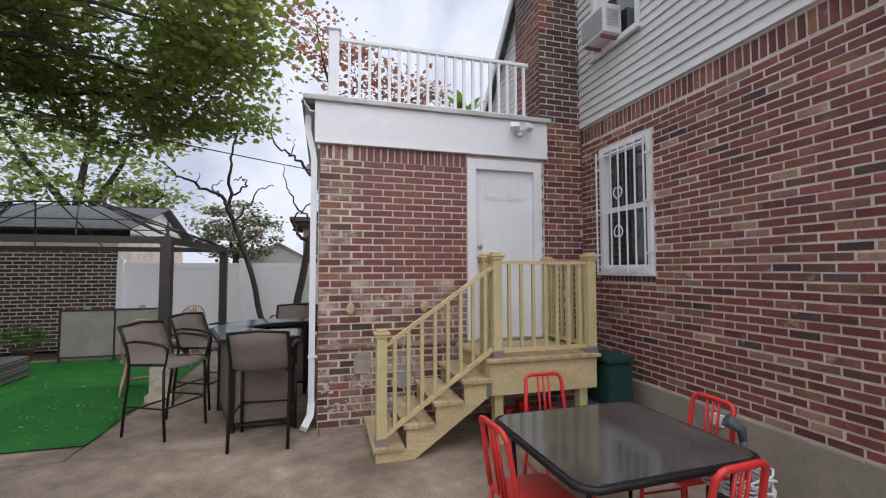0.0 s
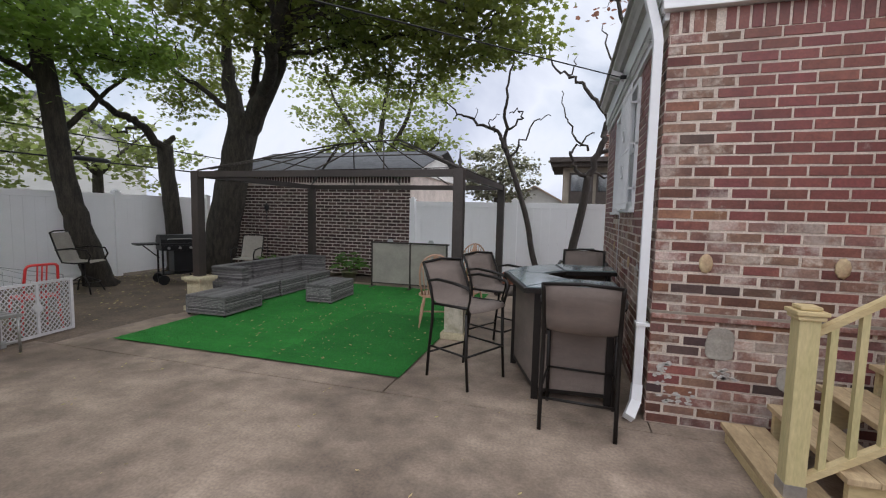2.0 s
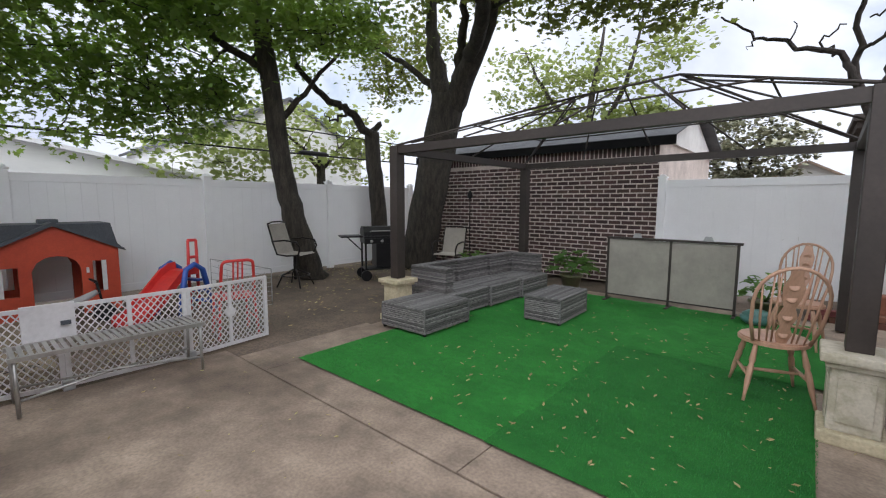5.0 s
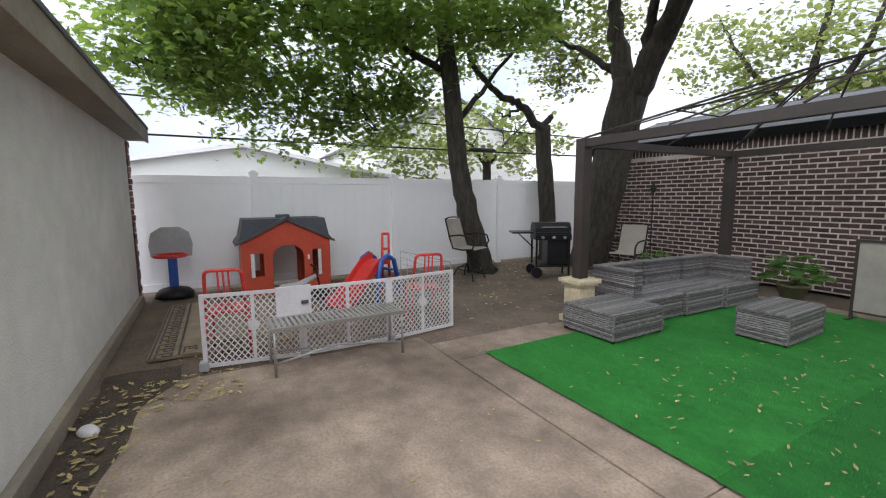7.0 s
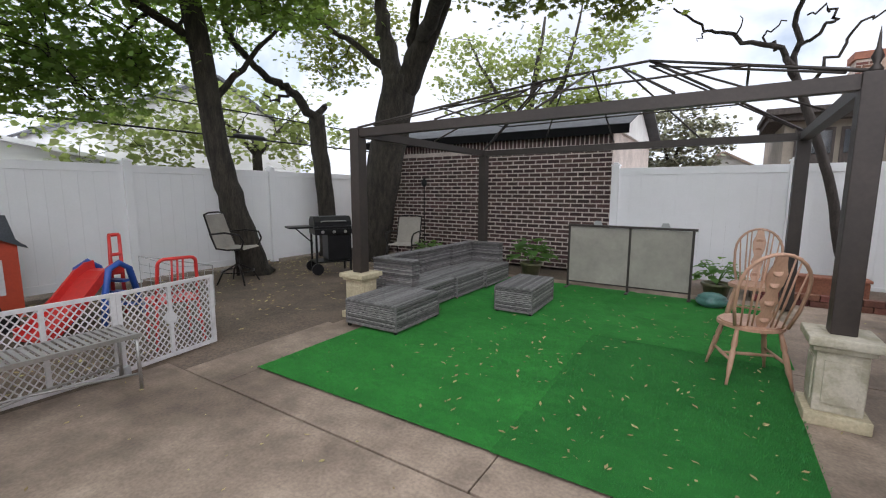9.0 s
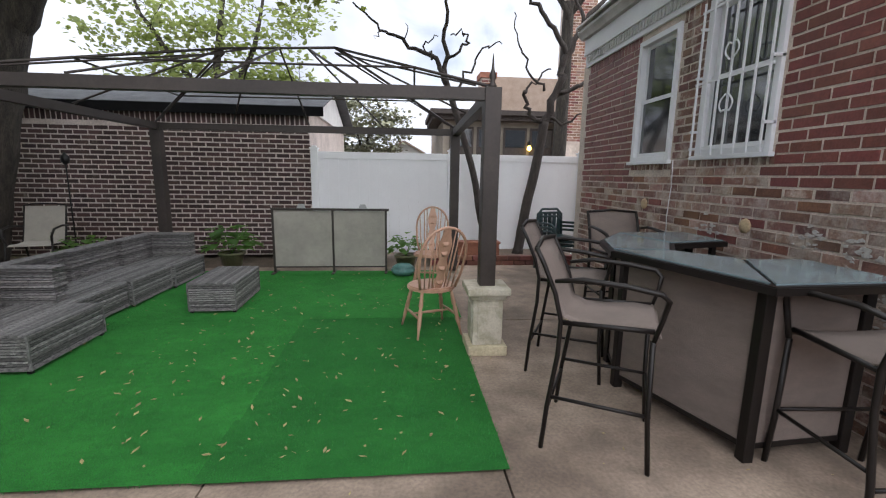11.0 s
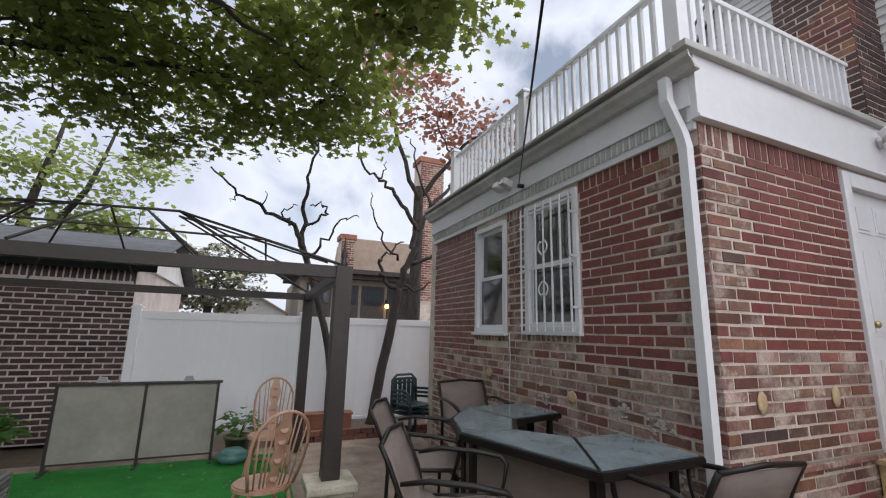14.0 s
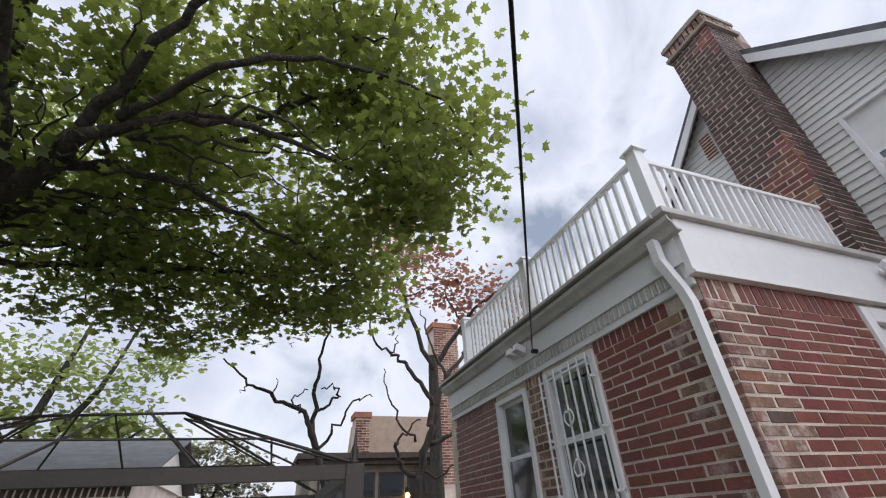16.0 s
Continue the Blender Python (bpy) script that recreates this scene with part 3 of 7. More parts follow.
# roof of the extension: fascia, soffit, gutter, deck floor
solid("ceiling", boxes((-0.02, 2.74, 4.84, 4.96, 3.085, 3.56), (-0.02, 3.36, 4.96, 9.4, 3.085, 3.56)), M_STUCCO, "flat roof body of the extension", "roof")
solid("fascia_front", boxes((-0.055, 2.765, 4.785, 4.837, 3.11, 3.545), (-0.055, 2.765, 4.773, 4.837, 3.085, 3.11), bevel=0.004), M_WHITE, "white painted fascia board with stains", "fascia")
solid("roof_edge", boxes((-0.18, 2.80, 4.74, 4.84, 3.545, 3.60), (-0.20, 0.0, 4.84, 9.42, 3.545, 3.58), bevel=0.008), M_GUTTER, "grey metal roof edge strip", "roof edge")
side_fascia = thing("fascia_side", pose(0, 0, 0), "white eave board with a fluted band below it", "fascia", kind="structure")
part("board", boxes((-0.06, -0.02, 4.838, 9.40, 3.19, 3.545), (-0.03, 0.0, 4.84, 9.38, 3.03, 3.085), bevel=0.004), M_WHITE, side_fascia)
part("frieze", boxes((-0.035, -0.004, 4.838, 9.38, 3.085, 3.19)), M_WHITE, side_fascia)
part("flutes", boxes(*[(-0.048, -0.035, 4.88 + 0.062 * k, 4.916 + 0.062 * k, 3.09, 3.185) for k in range(72)]), M_GUTTER, side_fascia)
gut = bmesh.new()
GUT_PROFILE = ((0.0, 0.0), (-0.05, 0.005), (-0.075, 0.05), (-0.105, 0.08), (-0.11, 0.115), (-0.098, 0.115), (-0.09, 0.085), (-0.062, 0.055), (-0.04, 0.02), (0.0, 0.015))
ends = [[gut.verts.new((-0.06 + a, y, 3.40 + b)) for a, b in GUT_PROFILE] for y in (4.74, 9.42)]
for i in range(len(GUT_PROFILE) - 1):
    gut.faces.new((ends[0][i], ends[0][i + 1], ends[1][i + 1], ends[1][i]))
gut.faces.new(ends[0])
gut.faces.new(ends[1][::-1])
solid("gutter", gut, M_GUTTER, "weathered white metal eave gutter", "gutter")
spout = thing("downspout", pose(0, 0, 0), "white metal downspout beside the corner of the brick wall", "downspout", kind="structure")
part("pipe", joined(tube([(-0.13, 4.95, 3.42), (-0.13, 4.95, 3.25), (-0.075, 4.90, 3.0), (-0.06, 4.89, 2.9), (-0.06, 4.89, 0.25)], 0.032, square=True), tube([(-0.06, 4.89, 0.27), (-0.07, 4.86, 0.14), (-0.13, 4.74, 0.05)], 0.037, square=True)), M_WHITE, spout)
for sz in (0.75,):
    part("strap", boxes((-0.10, 0.0, 4.845, 4.935, sz, sz + 0.025)), M_WHITE, spout)
solid("roof_floor", boxes((0.0, 2.74, 4.84, 4.96, 3.60, 3.625), (0.0, 3.36, 4.96, 9.36, 3.60, 3.625)), M_GUTTER, "grey roof deck floor", "roof deck")

# ---- windows with white frames ----


def sash_window(name, m, w, h, bars, label):
    """A double-hung window in the local x-z plane, seen from -y."""
    win = thing(name, m, label, "window", kind="structure")
    part("window_frame", boxes((0, 0.055, -0.025, 0.09, 0, h), (w - 0.055, w, -0.025, 0.09, 0, h), (0.055, w - 0.055, -0.025, 0.09, h - 0.055, h), (0.055, w - 0.055, -0.03, 0.09, 0, 0.05), bevel=0.005), M_WHITE, win)
    part("window_sill", boxes((-0.03, w + 0.03, -0.055, -0.002, -0.035, 0.0), bevel=0.005), M_WHITE, win)
    for nm, lo, hi, d in (("lower_sash", 0.05, h * 0.5 + 0.02, 0.02), ("upper_sash", h * 0.5 - 0.02, h - 0.055, 0.045)):
        sash = part(nm, boxes((0.055, 0.095, d, d + 0.022, lo, hi), (w - 0.095, w - 0.055, d, d + 0.022, lo, hi), (0.095, w - 0.095, d, d + 0.022, lo, lo + 0.04), (0.095, w - 0.095, d, d + 0.022, hi - 0.04, hi)), M_WHITE, win)
        part("pane", boxes((0.095, w - 0.095, d + 0.008, d + 0.014, lo + 0.04, hi - 0.04)), M_PANE, sash)
    if bars:
        guard = part("bar_guard", joined(boxes((0.0, w, -0.085, -0.072, 0.05, 0.07), (0.0, w, -0.085, -0.072, h - 0.12, h - 0.10), (0.0, w, -0.085, -0.072, h * 0.46, h * 0.46 + 0.018)),
                                         *[boxes((0.02 + (w - 0.05) * k / 6, 0.034 + (w - 0.05) * k / 6, -0.09, -0.076, 0.0, h - 0.04)) for k in range(7)],
                                         *[boxes((gx, gx + 0.02, -0.09, 0.0, gz, gz + 0.02)) for gx in (0.0, w - 0.02) for gz in (0.2, h * 0.5, h - 0.25)]), M_WHITE, win, "white iron window bars")
        mid = w / 2
        for s in (-1, 1):
            for cz, flip in ((h * 0.56, 1), (h * 0.36, -1)):
                pts = [(mid + s * (0.012 + 0.075 * math.sin(math.pi * a / 14) * (1 - a / 30)), -0.092, cz + flip * (0.17 * a / 14) - (0.05 * flip if a > 11 else 0) * (a - 11) / 3) for a in range(15)]
                part("scroll", tube(pts, 0.007, 6), M_WHITE, guard)
    return win


sash_window("window_1", pose(0.0, 7.94, 1.66, 0, 0, -90), 0.72, 1.30, False, "white double-hung window in the brick wall, sky mirrored in it")
sash_window("window_2", pose(0.0, 6.83, 1.68, 0, 0, -90), 0.81, 1.31, True, "white window with scrolled white iron bars")

# ---- entrance door ----
door = thing("door_1", pose(0, 0, 0), "closed white panelled steel door with brass knob", "door", kind="structure")
part("door_frame", boxes((1.70, 1.815, 4.805, 4.910, 0.86, 3.04), (2.585, 2.69, 4.805, 4.910, 0.86, 3.04), (1.815, 2.585, 4.805, 4.910, 2.915, 3.04), bevel=0.006), M_WHITE, door)
leaf = part("door_leaf", boxes((1.818, 2.582, 4.865, 4.910, 0.875, 2.912)), M_WHITE, door)
for px0, px1 in ((1.92, 2.16), (2.24, 2.48)):
    for pz0, pz1 in ((1.02, 1.55), (1.70, 2.42), (2.55, 2.80)):
        part("panel", joined(boxes((px0, px1, 4.860, 4.865, pz0, pz1), bevel=0.002), boxes((px0 + 0.03, px1 - 0.03, 4.854, 4.860, pz0 + 0.03, pz1 - 0.03), bevel=0.002)), M_WHITE, leaf)
part("threshold", boxes((1.80, 2.60, 4.810, 4.910, 0.845, 0.875), bevel=0.004), M_ALU, door)
part("deadbolt", moved(lathe([(0.03, 0), (0.032, 0.012), (0.022, 0.02), (0.001, 0.022)]), pose(1.875, 4.865, 1.975, 90)), M_ALU, leaf, "dark metal deadbolt lock")
part("knob", moved(lathe([(0.03, 0), (0.03, 0.006), (0.011, 0.014), (0.012, 0.035), (0.027, 0.045), (0.03, 0.06), (0.02, 0.073), (0.001, 0.075)]), pose(1.875, 4.865, 1.79, 90)), mat("brass", (0.55, 0.42, 0.2), rough=0.3, metal=0.8, bump=0), leaf, "brass door knob")

# ---- main house ----
HX = 3.37
HW = (3.70, 4.55, 1.66, 3.17)
house = solid("wall_east", boxes(*[(HX + 0.005, HX + 0.3, a, b, lo, hi) for a, b, lo, hi in wall_boxes(-5.0, 4.95, 0, 3.56, [HW])]), M_MORTAR_H, "main house brick wall, mottled red-brown with pale joints", "wall")


def pick_house(u, z):
    k = noise.noise(Vector((u * 0.8, z * 1.4, 4.2))) * 0.35
    return old_rng.choices(("red", "house", "tan", "dark"), (38 - 60 * k, 44, 12 + 30 * k, 6))[0]


brick_face(house, (HX + 0.005, 4.95, 0), (0, -1, 0), (-1, 0, 0), 9.5, 0.50, 3.36, pick_house, holes=[(4.95 - HW[1] - 0.02, 4.95 - HW[0] + 0.02, HW[2] - 0.11, HW[3])], near=(0.6, 3.2), seed=7, joint=0.0145, course=0.0695, long=0.215,
           soldier=[(0.0, 9.5, 3.37, 3.55, "house"), (0.38, 1.28, 1.56, 1.65, "house")])
solid("footing", boxes((HX - 0.035, HX + 0.005, -5.0, 4.95, 0, 0.485), bevel=0.006), M_FOUND, "tan painted concrete footing", "footing")
sash_window("window_3", pose(HX, HW[1], HW[2], 0, 0, -90), HW[1] - HW[0], HW[3] - HW[2], True, "white window with scrolled iron bars, dark room behind")
# added board, its near-black colour standing in for the room's shade
solid("room_shade", boxes((HX + 0.35, HX + 0.4, 3.2, 4.9, 1.2, 3.4)), M_DARK, "near-black board added as the shade of the room behind the barred window", "wall")

RIDGE_Y, RIDGE_Z = 5.42, 7.78


def gable_y(z):
    k = (RIDGE_Z - z) / 1.05
    return RIDGE_Y - k, RIDGE_Y + k


siding = thing("siding", pose(0, 0, 0), "white horizontal lap siding on the gable", "siding", kind="structure")
LAP = 0.105
for k in range(40):
    z = 3.575 + k * LAP
    lo, hi = gable_y(z + LAP * 0.5)
    if hi - lo < 0.25:
        break
    spans = [(max(lo, -5.0) if z > 3.9 else -5.0, min(hi, 9.2))]
    for w0, w1, g0, g1 in ((3.78, 4.62, 4.36, 5.62),):
        if z + LAP > g0 and z < g1:
            spans = [q for s, e in spans for q in ((s, w0), (w1, e)) if q[1] - q[0] > 0.05]
    for s, e in spans:
        bm = bmesh.new()
        prof = ((HX - 0.034, z), (HX - 0.014, z + LAP), (HX + 0.0, z + LAP), (HX + 0.0, z))
        a = [bm.verts.new((x, s, zz)) for x, zz in prof]
        b = [bm.verts.new((x, e, zz)) for x, zz in prof]
        for i in range(4):
            bm.faces.new((a[i], a[(i + 1) % 4], b[(i + 1) % 4], b[i]))
        bm.faces.new(a[::-1])
        bm.faces.new(b)
        part("board", bm, M_SIDING, siding)
gb = bmesh.new()
tri = [(-5.0, 3.56), (9.2, 3.56), (9.2, 3.9), (RIDGE_Y + 0.0, RIDGE_Z), (1.65, 3.9), (-5.0, 3.9)]
gv = [[gb.verts.new((x, y, z)) for y, z in tri] for x in (HX + 0.001, HX + 0.3)]
gb.faces.new(gv[0])
gb.faces.new(gv[1][::-1])
for i in range(len(tri)):
    gb.faces.new((gv[0][i], gv[0][(i + 1) % len(tri)], gv[1][(i + 1) % len(tri)], gv[1][i]))
solid("wall_gable", gb, M_SIDING, "upper gable wall of the main house", "wall")
for nm, s in (("roof_a", -1), ("roof_b", 1)):
    rb = bmesh.new()
    y_lo = RIDGE_Y + s * 4.05
    z_lo = RIDGE_Z - 4.05 * 1.05
    rows_ = [(RIDGE_Y, RIDGE_Z + 0.03), (y_lo, z_lo + 0.03), (y_lo, z_lo + 0.2), (RIDGE_Y, RIDGE_Z + 0.2)]
    va, vb = [[rb.verts.new((x, y, z)) for y, z in rows_] for x in (HX - 0.16, HX + 9)]
    rb.faces.new(va)
    rb.faces.new(vb[::-1])
    for i in range(4):
        rb.faces.new((va[i], va[(i + 1) % 4], vb[(i + 1) % 4], vb[i]))
    solid(nm, rb, M_SHINGLE, "dark shingle roof slope of the main house", "roof")
    rk = bmesh.new()
    rows_ = [(RIDGE_Y, RIDGE_Z - 0.13), (y_lo, z_lo - 0.13), (y_lo, z_lo + 0.06), (RIDGE_Y, RIDGE_Z + 0.06)]
    va, vb = [[rk.verts.new((x, y, z)) for y, z in rows_] for x in (HX - 0.20, HX - 0.165)]
    rk.faces.new(va)
    rk.faces.new(vb[::-1])
    for i in range(4):
        rk.faces.new((va[i], va[(i + 1) % 4], vb[(i + 1) % 4], vb[i]))
    solid("rake_board", rk, M_WHITE, "white rake board along the gable", "trim")
solid("house_body", boxes((HX + 0.3, HX + 9, -5.0, 1.6, 3.56, 3.9), (HX + 0.3, HX + 9, 9.0, 9.2, 0, 3.9), (HX + 8.8, HX + 9, -5, 9.2, 0, 3.9), (HX + 0.3, HX + 9, -5.2, -5.0, 0, 3.9)), M_SIDING, "far sides of the main house", "wall")
vent = thing("gable_vent", pose(HX - 0.03, 5.92, 6.30), "brown louvred gable vent in white siding", "vent", kind="structure")
part("frame", boxes((-0.03, 0.0, 0.0, 0.22, 0.0, 0.5)), M_SIDING, vent)
for k in range(8):
    part("slat", moved(boxes((-0.02, 0.02, 0.015, 0.205, -0.004, 0.004)), pose(-0.035, 0, 0.04 + 0.058 * k, 0, 40)), M_TERRA, vent)
upw = sash_window("window_4", pose(HX - 0.03, 4.62, 4.36, 0, 0, -90), 0.84, 1.26, False, "white upper window above an air conditioner")
ac = thing("air_conditioner", pose(HX - 0.04, 4.50, 4.41), "white window air conditioner with grille", "air conditioner")
part("body", boxes((-0.24, 0.0, -0.44, 0.0, 0.0, 0.34), bevel=0.012), M_WHITEPL, ac)
part("grille", boxes(*[(-0.252, -0.24, -0.41, -0.03, 0.04 + 0.03 * k, 0.055 + 0.03 * k) for k in range(9)]), M_GREYPL, ac)
part("side_louvre", boxes(*[(-0.20, -0.05, -0.446, -0.44, 0.08 + 0.03 * k, 0.095 + 0.03 * k) for k in range(7)]), M_GREYPL, ac)
for by in (-0.38, -0.09):
    part("bracket", boxes((-0.23, 0.0, by, by + 0.03, -0.03, 0.0)), M_TERRA, ac)

chimney = thing("chimney", pose(0, 0, 0), "tall brick chimney with corbelled top", "chimney", kind="structure")
CX0, CY1, CTOP = 2.745, 5.63, 8.22
shaft = part("shaft", boxes((CX0 + 0.005, HX, 4.955, CY1 - 0.005, 0, CTOP)), M_MORTAR, chimney)
brick_face(shaft, (CX0, 4.955, 0), (1, 0, 0), (0, -1, 0), HX - CX0, 0.01, CTOP - 0.01, lambda u, z: "house" if noise.noise(Vector((u, z * 0.7, 2))) > (0.1 if z > 3.6 else -0.2) else "dark", seed=11)
brick_face(shaft, (CX0 + 0.005, 4.95, 0), (0, 1, 0), (-1, 0, 0), CY1 - 4.95, 3.62, CTOP - 0.01, lambda u, z: "house" if noise.noise(Vector((u + 3, z * 0.7, 2))) > 0.15 else "dark", seed=12)
brick_face(shaft, (HX, CY1 - 0.005, 0), (-1, 0, 0), (0, 1, 0), HX - CX0, 3.62, CTOP - 0.01, lambda u, z: "house", seed=13)
part("corbel", boxes((CX0 - 0.05, HX + 0.05, 4.90, CY1 + 0.05, CTOP - 0.30, CTOP - 0.24), (CX0 - 0.05, HX + 0.05, 4.90, CY1 + 0.05, CTOP - 0.06, CTOP + 0.02), bevel=0.008), M_FOUND, chimney)
part("soldier_band", boxes(*[(CX0 - 0.03, CX0 + 0.02, 4.93 + 0.09 * k, 5.0 + 0.09 * k, CTOP - 0.24, CTOP - 0.06) for k in range(8)], *[(CX0 + 0.03 + 0.09 * k, CX0 + 0.10 + 0.09 * k, 4.92, 4.96, CTOP - 0.24, CTOP - 0.06) for k in range(7)], (HX, HX + 0.3, 4.96, CY1, 3.6, CTOP)), BRICKS["old", "island"], chimney)
part("cap", boxes((CX0 - 0.02, HX + 0.02, 4.93, CY1 + 0.02, CTOP + 0.02, CTOP + 0.07), (CX0 + 0.12, HX - 0.12, 5.08, CY1 - 0.14, CTOP + 0.07, CTOP + 0.25), bevel=0.01), M_FOUND, chimney)

# ---- yard walls and fences ----
west = thing("wall_garage", pose(0, 0, 0), "white stucco garage wall under a brown roof edge", "wall", kind="structure")
part("wall_body", boxes((-9.80, -3.6, 1.55, 1.80, 0, 2.30)), M_STUCCO, west)
part("eave_board", boxes((-9.95, -3.6, 1.78, 2.03, 2.30, 2.34), (-9.95, -3.6, 2.03, 2.06, 2.28, 2.46), bevel=0.006), M_FOUND, west, "weathered brown eave board")
part("roof_edge", boxes((-9.95, -3.6, 1.2, 2.07, 2.46, 2.50), bevel=0.006), M_SHINGLE, west)
for k in range(27):
    part("brick", boxes((-10.02 + 0.05 * (k % 2), -9.80, 1.60, 1.815 + 0.004 * (k % 3), 0.085 * k, 0.085 * k + 0.074), bevel=0.003), BRICKS["house", "object"], west)
part("base_strip", boxes((-9.80, -3.6, 1.80, 1.86, 0.0, 0.13), bevel=0.01), M_FOUND, west)


def panel_fence(name, m, count, step, h, label):
    """White vinyl privacy fence along local x, with posts, rails and grooved boards."""
    f = thing(name, m, label, "fence", kind="structure")
    for k in range(count + 1):
        post = part("post", boxes((k * step - 0.06, k * step + 0.06, -0.06, 0.06, 0, h + 0.04), bevel=0.006), M_VINYL, f)
        part("cap", joined(boxes((k * step - 0.075, k * step + 0.075, -0.075, 0.075, h + 0.04, h + 0.065), bevel=0.006), boxes((k * step - 0.045, k * step + 0.045, -0.045, 0.045, h + 0.065, h + 0.10), bevel=0.02)), M_VINYL, post)
        if k == count:
            break
        a, b = k * step + 0.06, (k + 1) * step - 0.06
        part("rail", boxes((a, b, -0.025, 0.025, 0.05, 0.17), bevel=0.004), M_VINYL, f)
        part("rail", boxes((a, b, -0.025, 0.025, h - 0.12, h), bevel=0.004), M_VINYL, f)
        nb = round((b - a) / 0.18)
        w = (b - a) / nb
        for q in range(nb):
            part("board", boxes((a + q * w + 0.0006, a + (q + 1) * w - 0.0006, -0.011, 0.011, 0.17, h - 0.12)), M_VINYL, f)
    return f


panel_fence("fence_west", pose(-10.42, 0.91, 0, 0, 0, 90), 4, 2.53, 1.86, "tall white vinyl privacy fence along bare soil")
panel_fence("fence_north", pose(-4.22, 10.97, 0), 3, 2.44, 1.86, "tall white vinyl privacy fence beside the brick garage")
solid("fence_south", boxes((-14, 4, -5.3, -5.2, 0, 1.9)), M_VINYL, "plain white fence closing the yard", "fence")

# neighbour's garage
garage = solid("garage", boxes((-9.7, -4.30, 11.005, 15.5, 0, 2.62)), M_MORTAR_H, "neighbour's dark brick garage behind the yard", "garage")
brick_face(garage, (-9.7, 11.005, 0), (1, 0, 0), (0, -1, 0), 5.4, 0.02, 2.26, lambda u, z: "dark", near=(1.2, 4.0), seed=21, course=0.082, long=0.235, joint=0.02,
           soldier=[(0.0, 5.4, 2.30, 2.52, "dark")])
groof = thing("garage_roof", pose(0, 0, 0), "grey shingled garage roof with a pale gable end", "roof", kind="structure")
for k in range(9):
    y0, z0 = 10.82 + 0.27 * k, 2.58 + 0.085 * k
    part("course", moved(boxes((-9.95, -4.02, 0, 0.30, 0, 0.022)), pose(0, y0, z0, 17.5)), M_SHINGLE, groof)
part("back_slope", moved(boxes((-9.95, -4.02, 0, 2.6, 0, 0.03)), pose(0, 13.25, 3.36, -17.5)), M_SHINGLE, groof)
part("gable_end", moved(joined(prism([(10.95, 2.55), (15.5, 2.55), (13.25, 3.33)], -0.06, 0.0)), Matrix(((0, 0, 1, -4.24), (1, 0, 0, 0), (0, 1, 0, 0), (0, 0, 0, 1)))), M_STUCCO, groof, "pale gable end")
part("eave_board", boxes((-9.95, -4.02, 10.80, 10.84, 2.44, 2.59)), M_DARK, groof)


# ---- roof deck railing ----
def roof_rail(name, m, length, label):
    """White railing along local x, foot at z = 0."""
    r = thing(name, m, label, "railing")
    part("top_rail", boxes((0, length, -0.03, 0.03, 0.735, 0.78), bevel=0.008), M_WHITE, r)
    part("bottom_rail", boxes((0, length, -0.02, 0.02, 0.045, 0.085), bevel=0.005), M_WHITE, r)
    k = 1
    while k * 0.118 < length - 0.03:
        part("baluster", boxes((k * 0.118 - 0.017, k * 0.118 + 0.017, -0.017, 0.017, 0.085, 0.735)), M_WHITE, r)
        k += 1
    return r


def rail_post(m, label):
    p = thing("railing_post", m, label, "post", "roof deck posts")
    part("shaft", boxes((-0.06, 0.06, -0.06, 0.06, 0, 0.84), bevel=0.006), M_WHITE, p)
    part("cap", joined(boxes((-0.085, 0.085, -0.085, 0.085, 0.84, 0.865), bevel=0.008), boxes((-0.06, 0.06, -0.06, 0.06, 0.865, 0.895), bevel=0.014)), M_WHITE, p)
    return p


RZ = 3.625
rail_post(pose(0.14, 5.02, RZ), "white square corner post of the roof railing")
rail_post(pose(0.12, 8.90, RZ), "white square end post of the roof railing")
rail_post(pose(0.12, 6.98, RZ), "white square middle post of the roof railing")
roof_rail("roof_railing", pose(0.20, 5.02, RZ), 2.42, "white painted railing over the entrance fascia")
roof_rail("roof_railing", pose(0.12, 5.08, RZ, 0, 0, 90), 1.84, "white painted railing over the window side")
roof_rail("roof_railing", pose(0.12, 7.04, RZ, 0, 0, 90), 1.80, "white painted railing over the window side")
roof_rail("roof_railing", pose(0.18, 8.90, RZ), 3.1, "white painted railing at the rear of the roof deck")

trellis = thing("garden_arch", pose(1.55, 6.1, RZ), "white wire arch standing on the roof deck", "garden arch")
for rr in (0.30, 0.19):
    part("hoop", tube([(rr * math.cos(math.pi * a / 16), 0, 0.55 + 1.15 * rr * math.sin(math.pi * a / 16)) for a in range(17)], 0.009, 6), M_WHITE, trellis)
    part("leg", tube([(rr, 0, 0), (rr, 0, 0.55)], 0.009, 6), M_WHITE, trellis)
    part("leg", tube([(-rr, 0, 0), (-rr, 0, 0.55)], 0.009, 6), M_WHITE, trellis)

floods = thing("floodlight", pose(2.36, 4.785, 3.40), "white twin-head security floodlight on the fascia", "floodlight")
part("plate", moved(lathe([(0.055, 0), (0.055, 0.02), (0.03, 0.035)]), pose(0, 0, 0, 90)), M_WHITEPL, floods)
for s in (-1, 1):
    part("arm", tube([(0, -0.03, 0), (s * 0.07, -0.07, 0.02)], 0.012, 6), M_WHITEPL, floods)
    part("lamp_head", moved(boxes((-0.055, 0.055, -0.05, 0.03, -0.04, 0.04), bevel=0.012), pose(s * 0.085, -0.10, 0.03, -25, 0, s * 25)), M_WHITEPL, floods)
part("sensor", moved(lathe([(0.025, 0), (0.028, 0.05), (0.015, 0.065)]), pose(0, -0.035, -0.02, 150)), M_WHITEPL, floods)
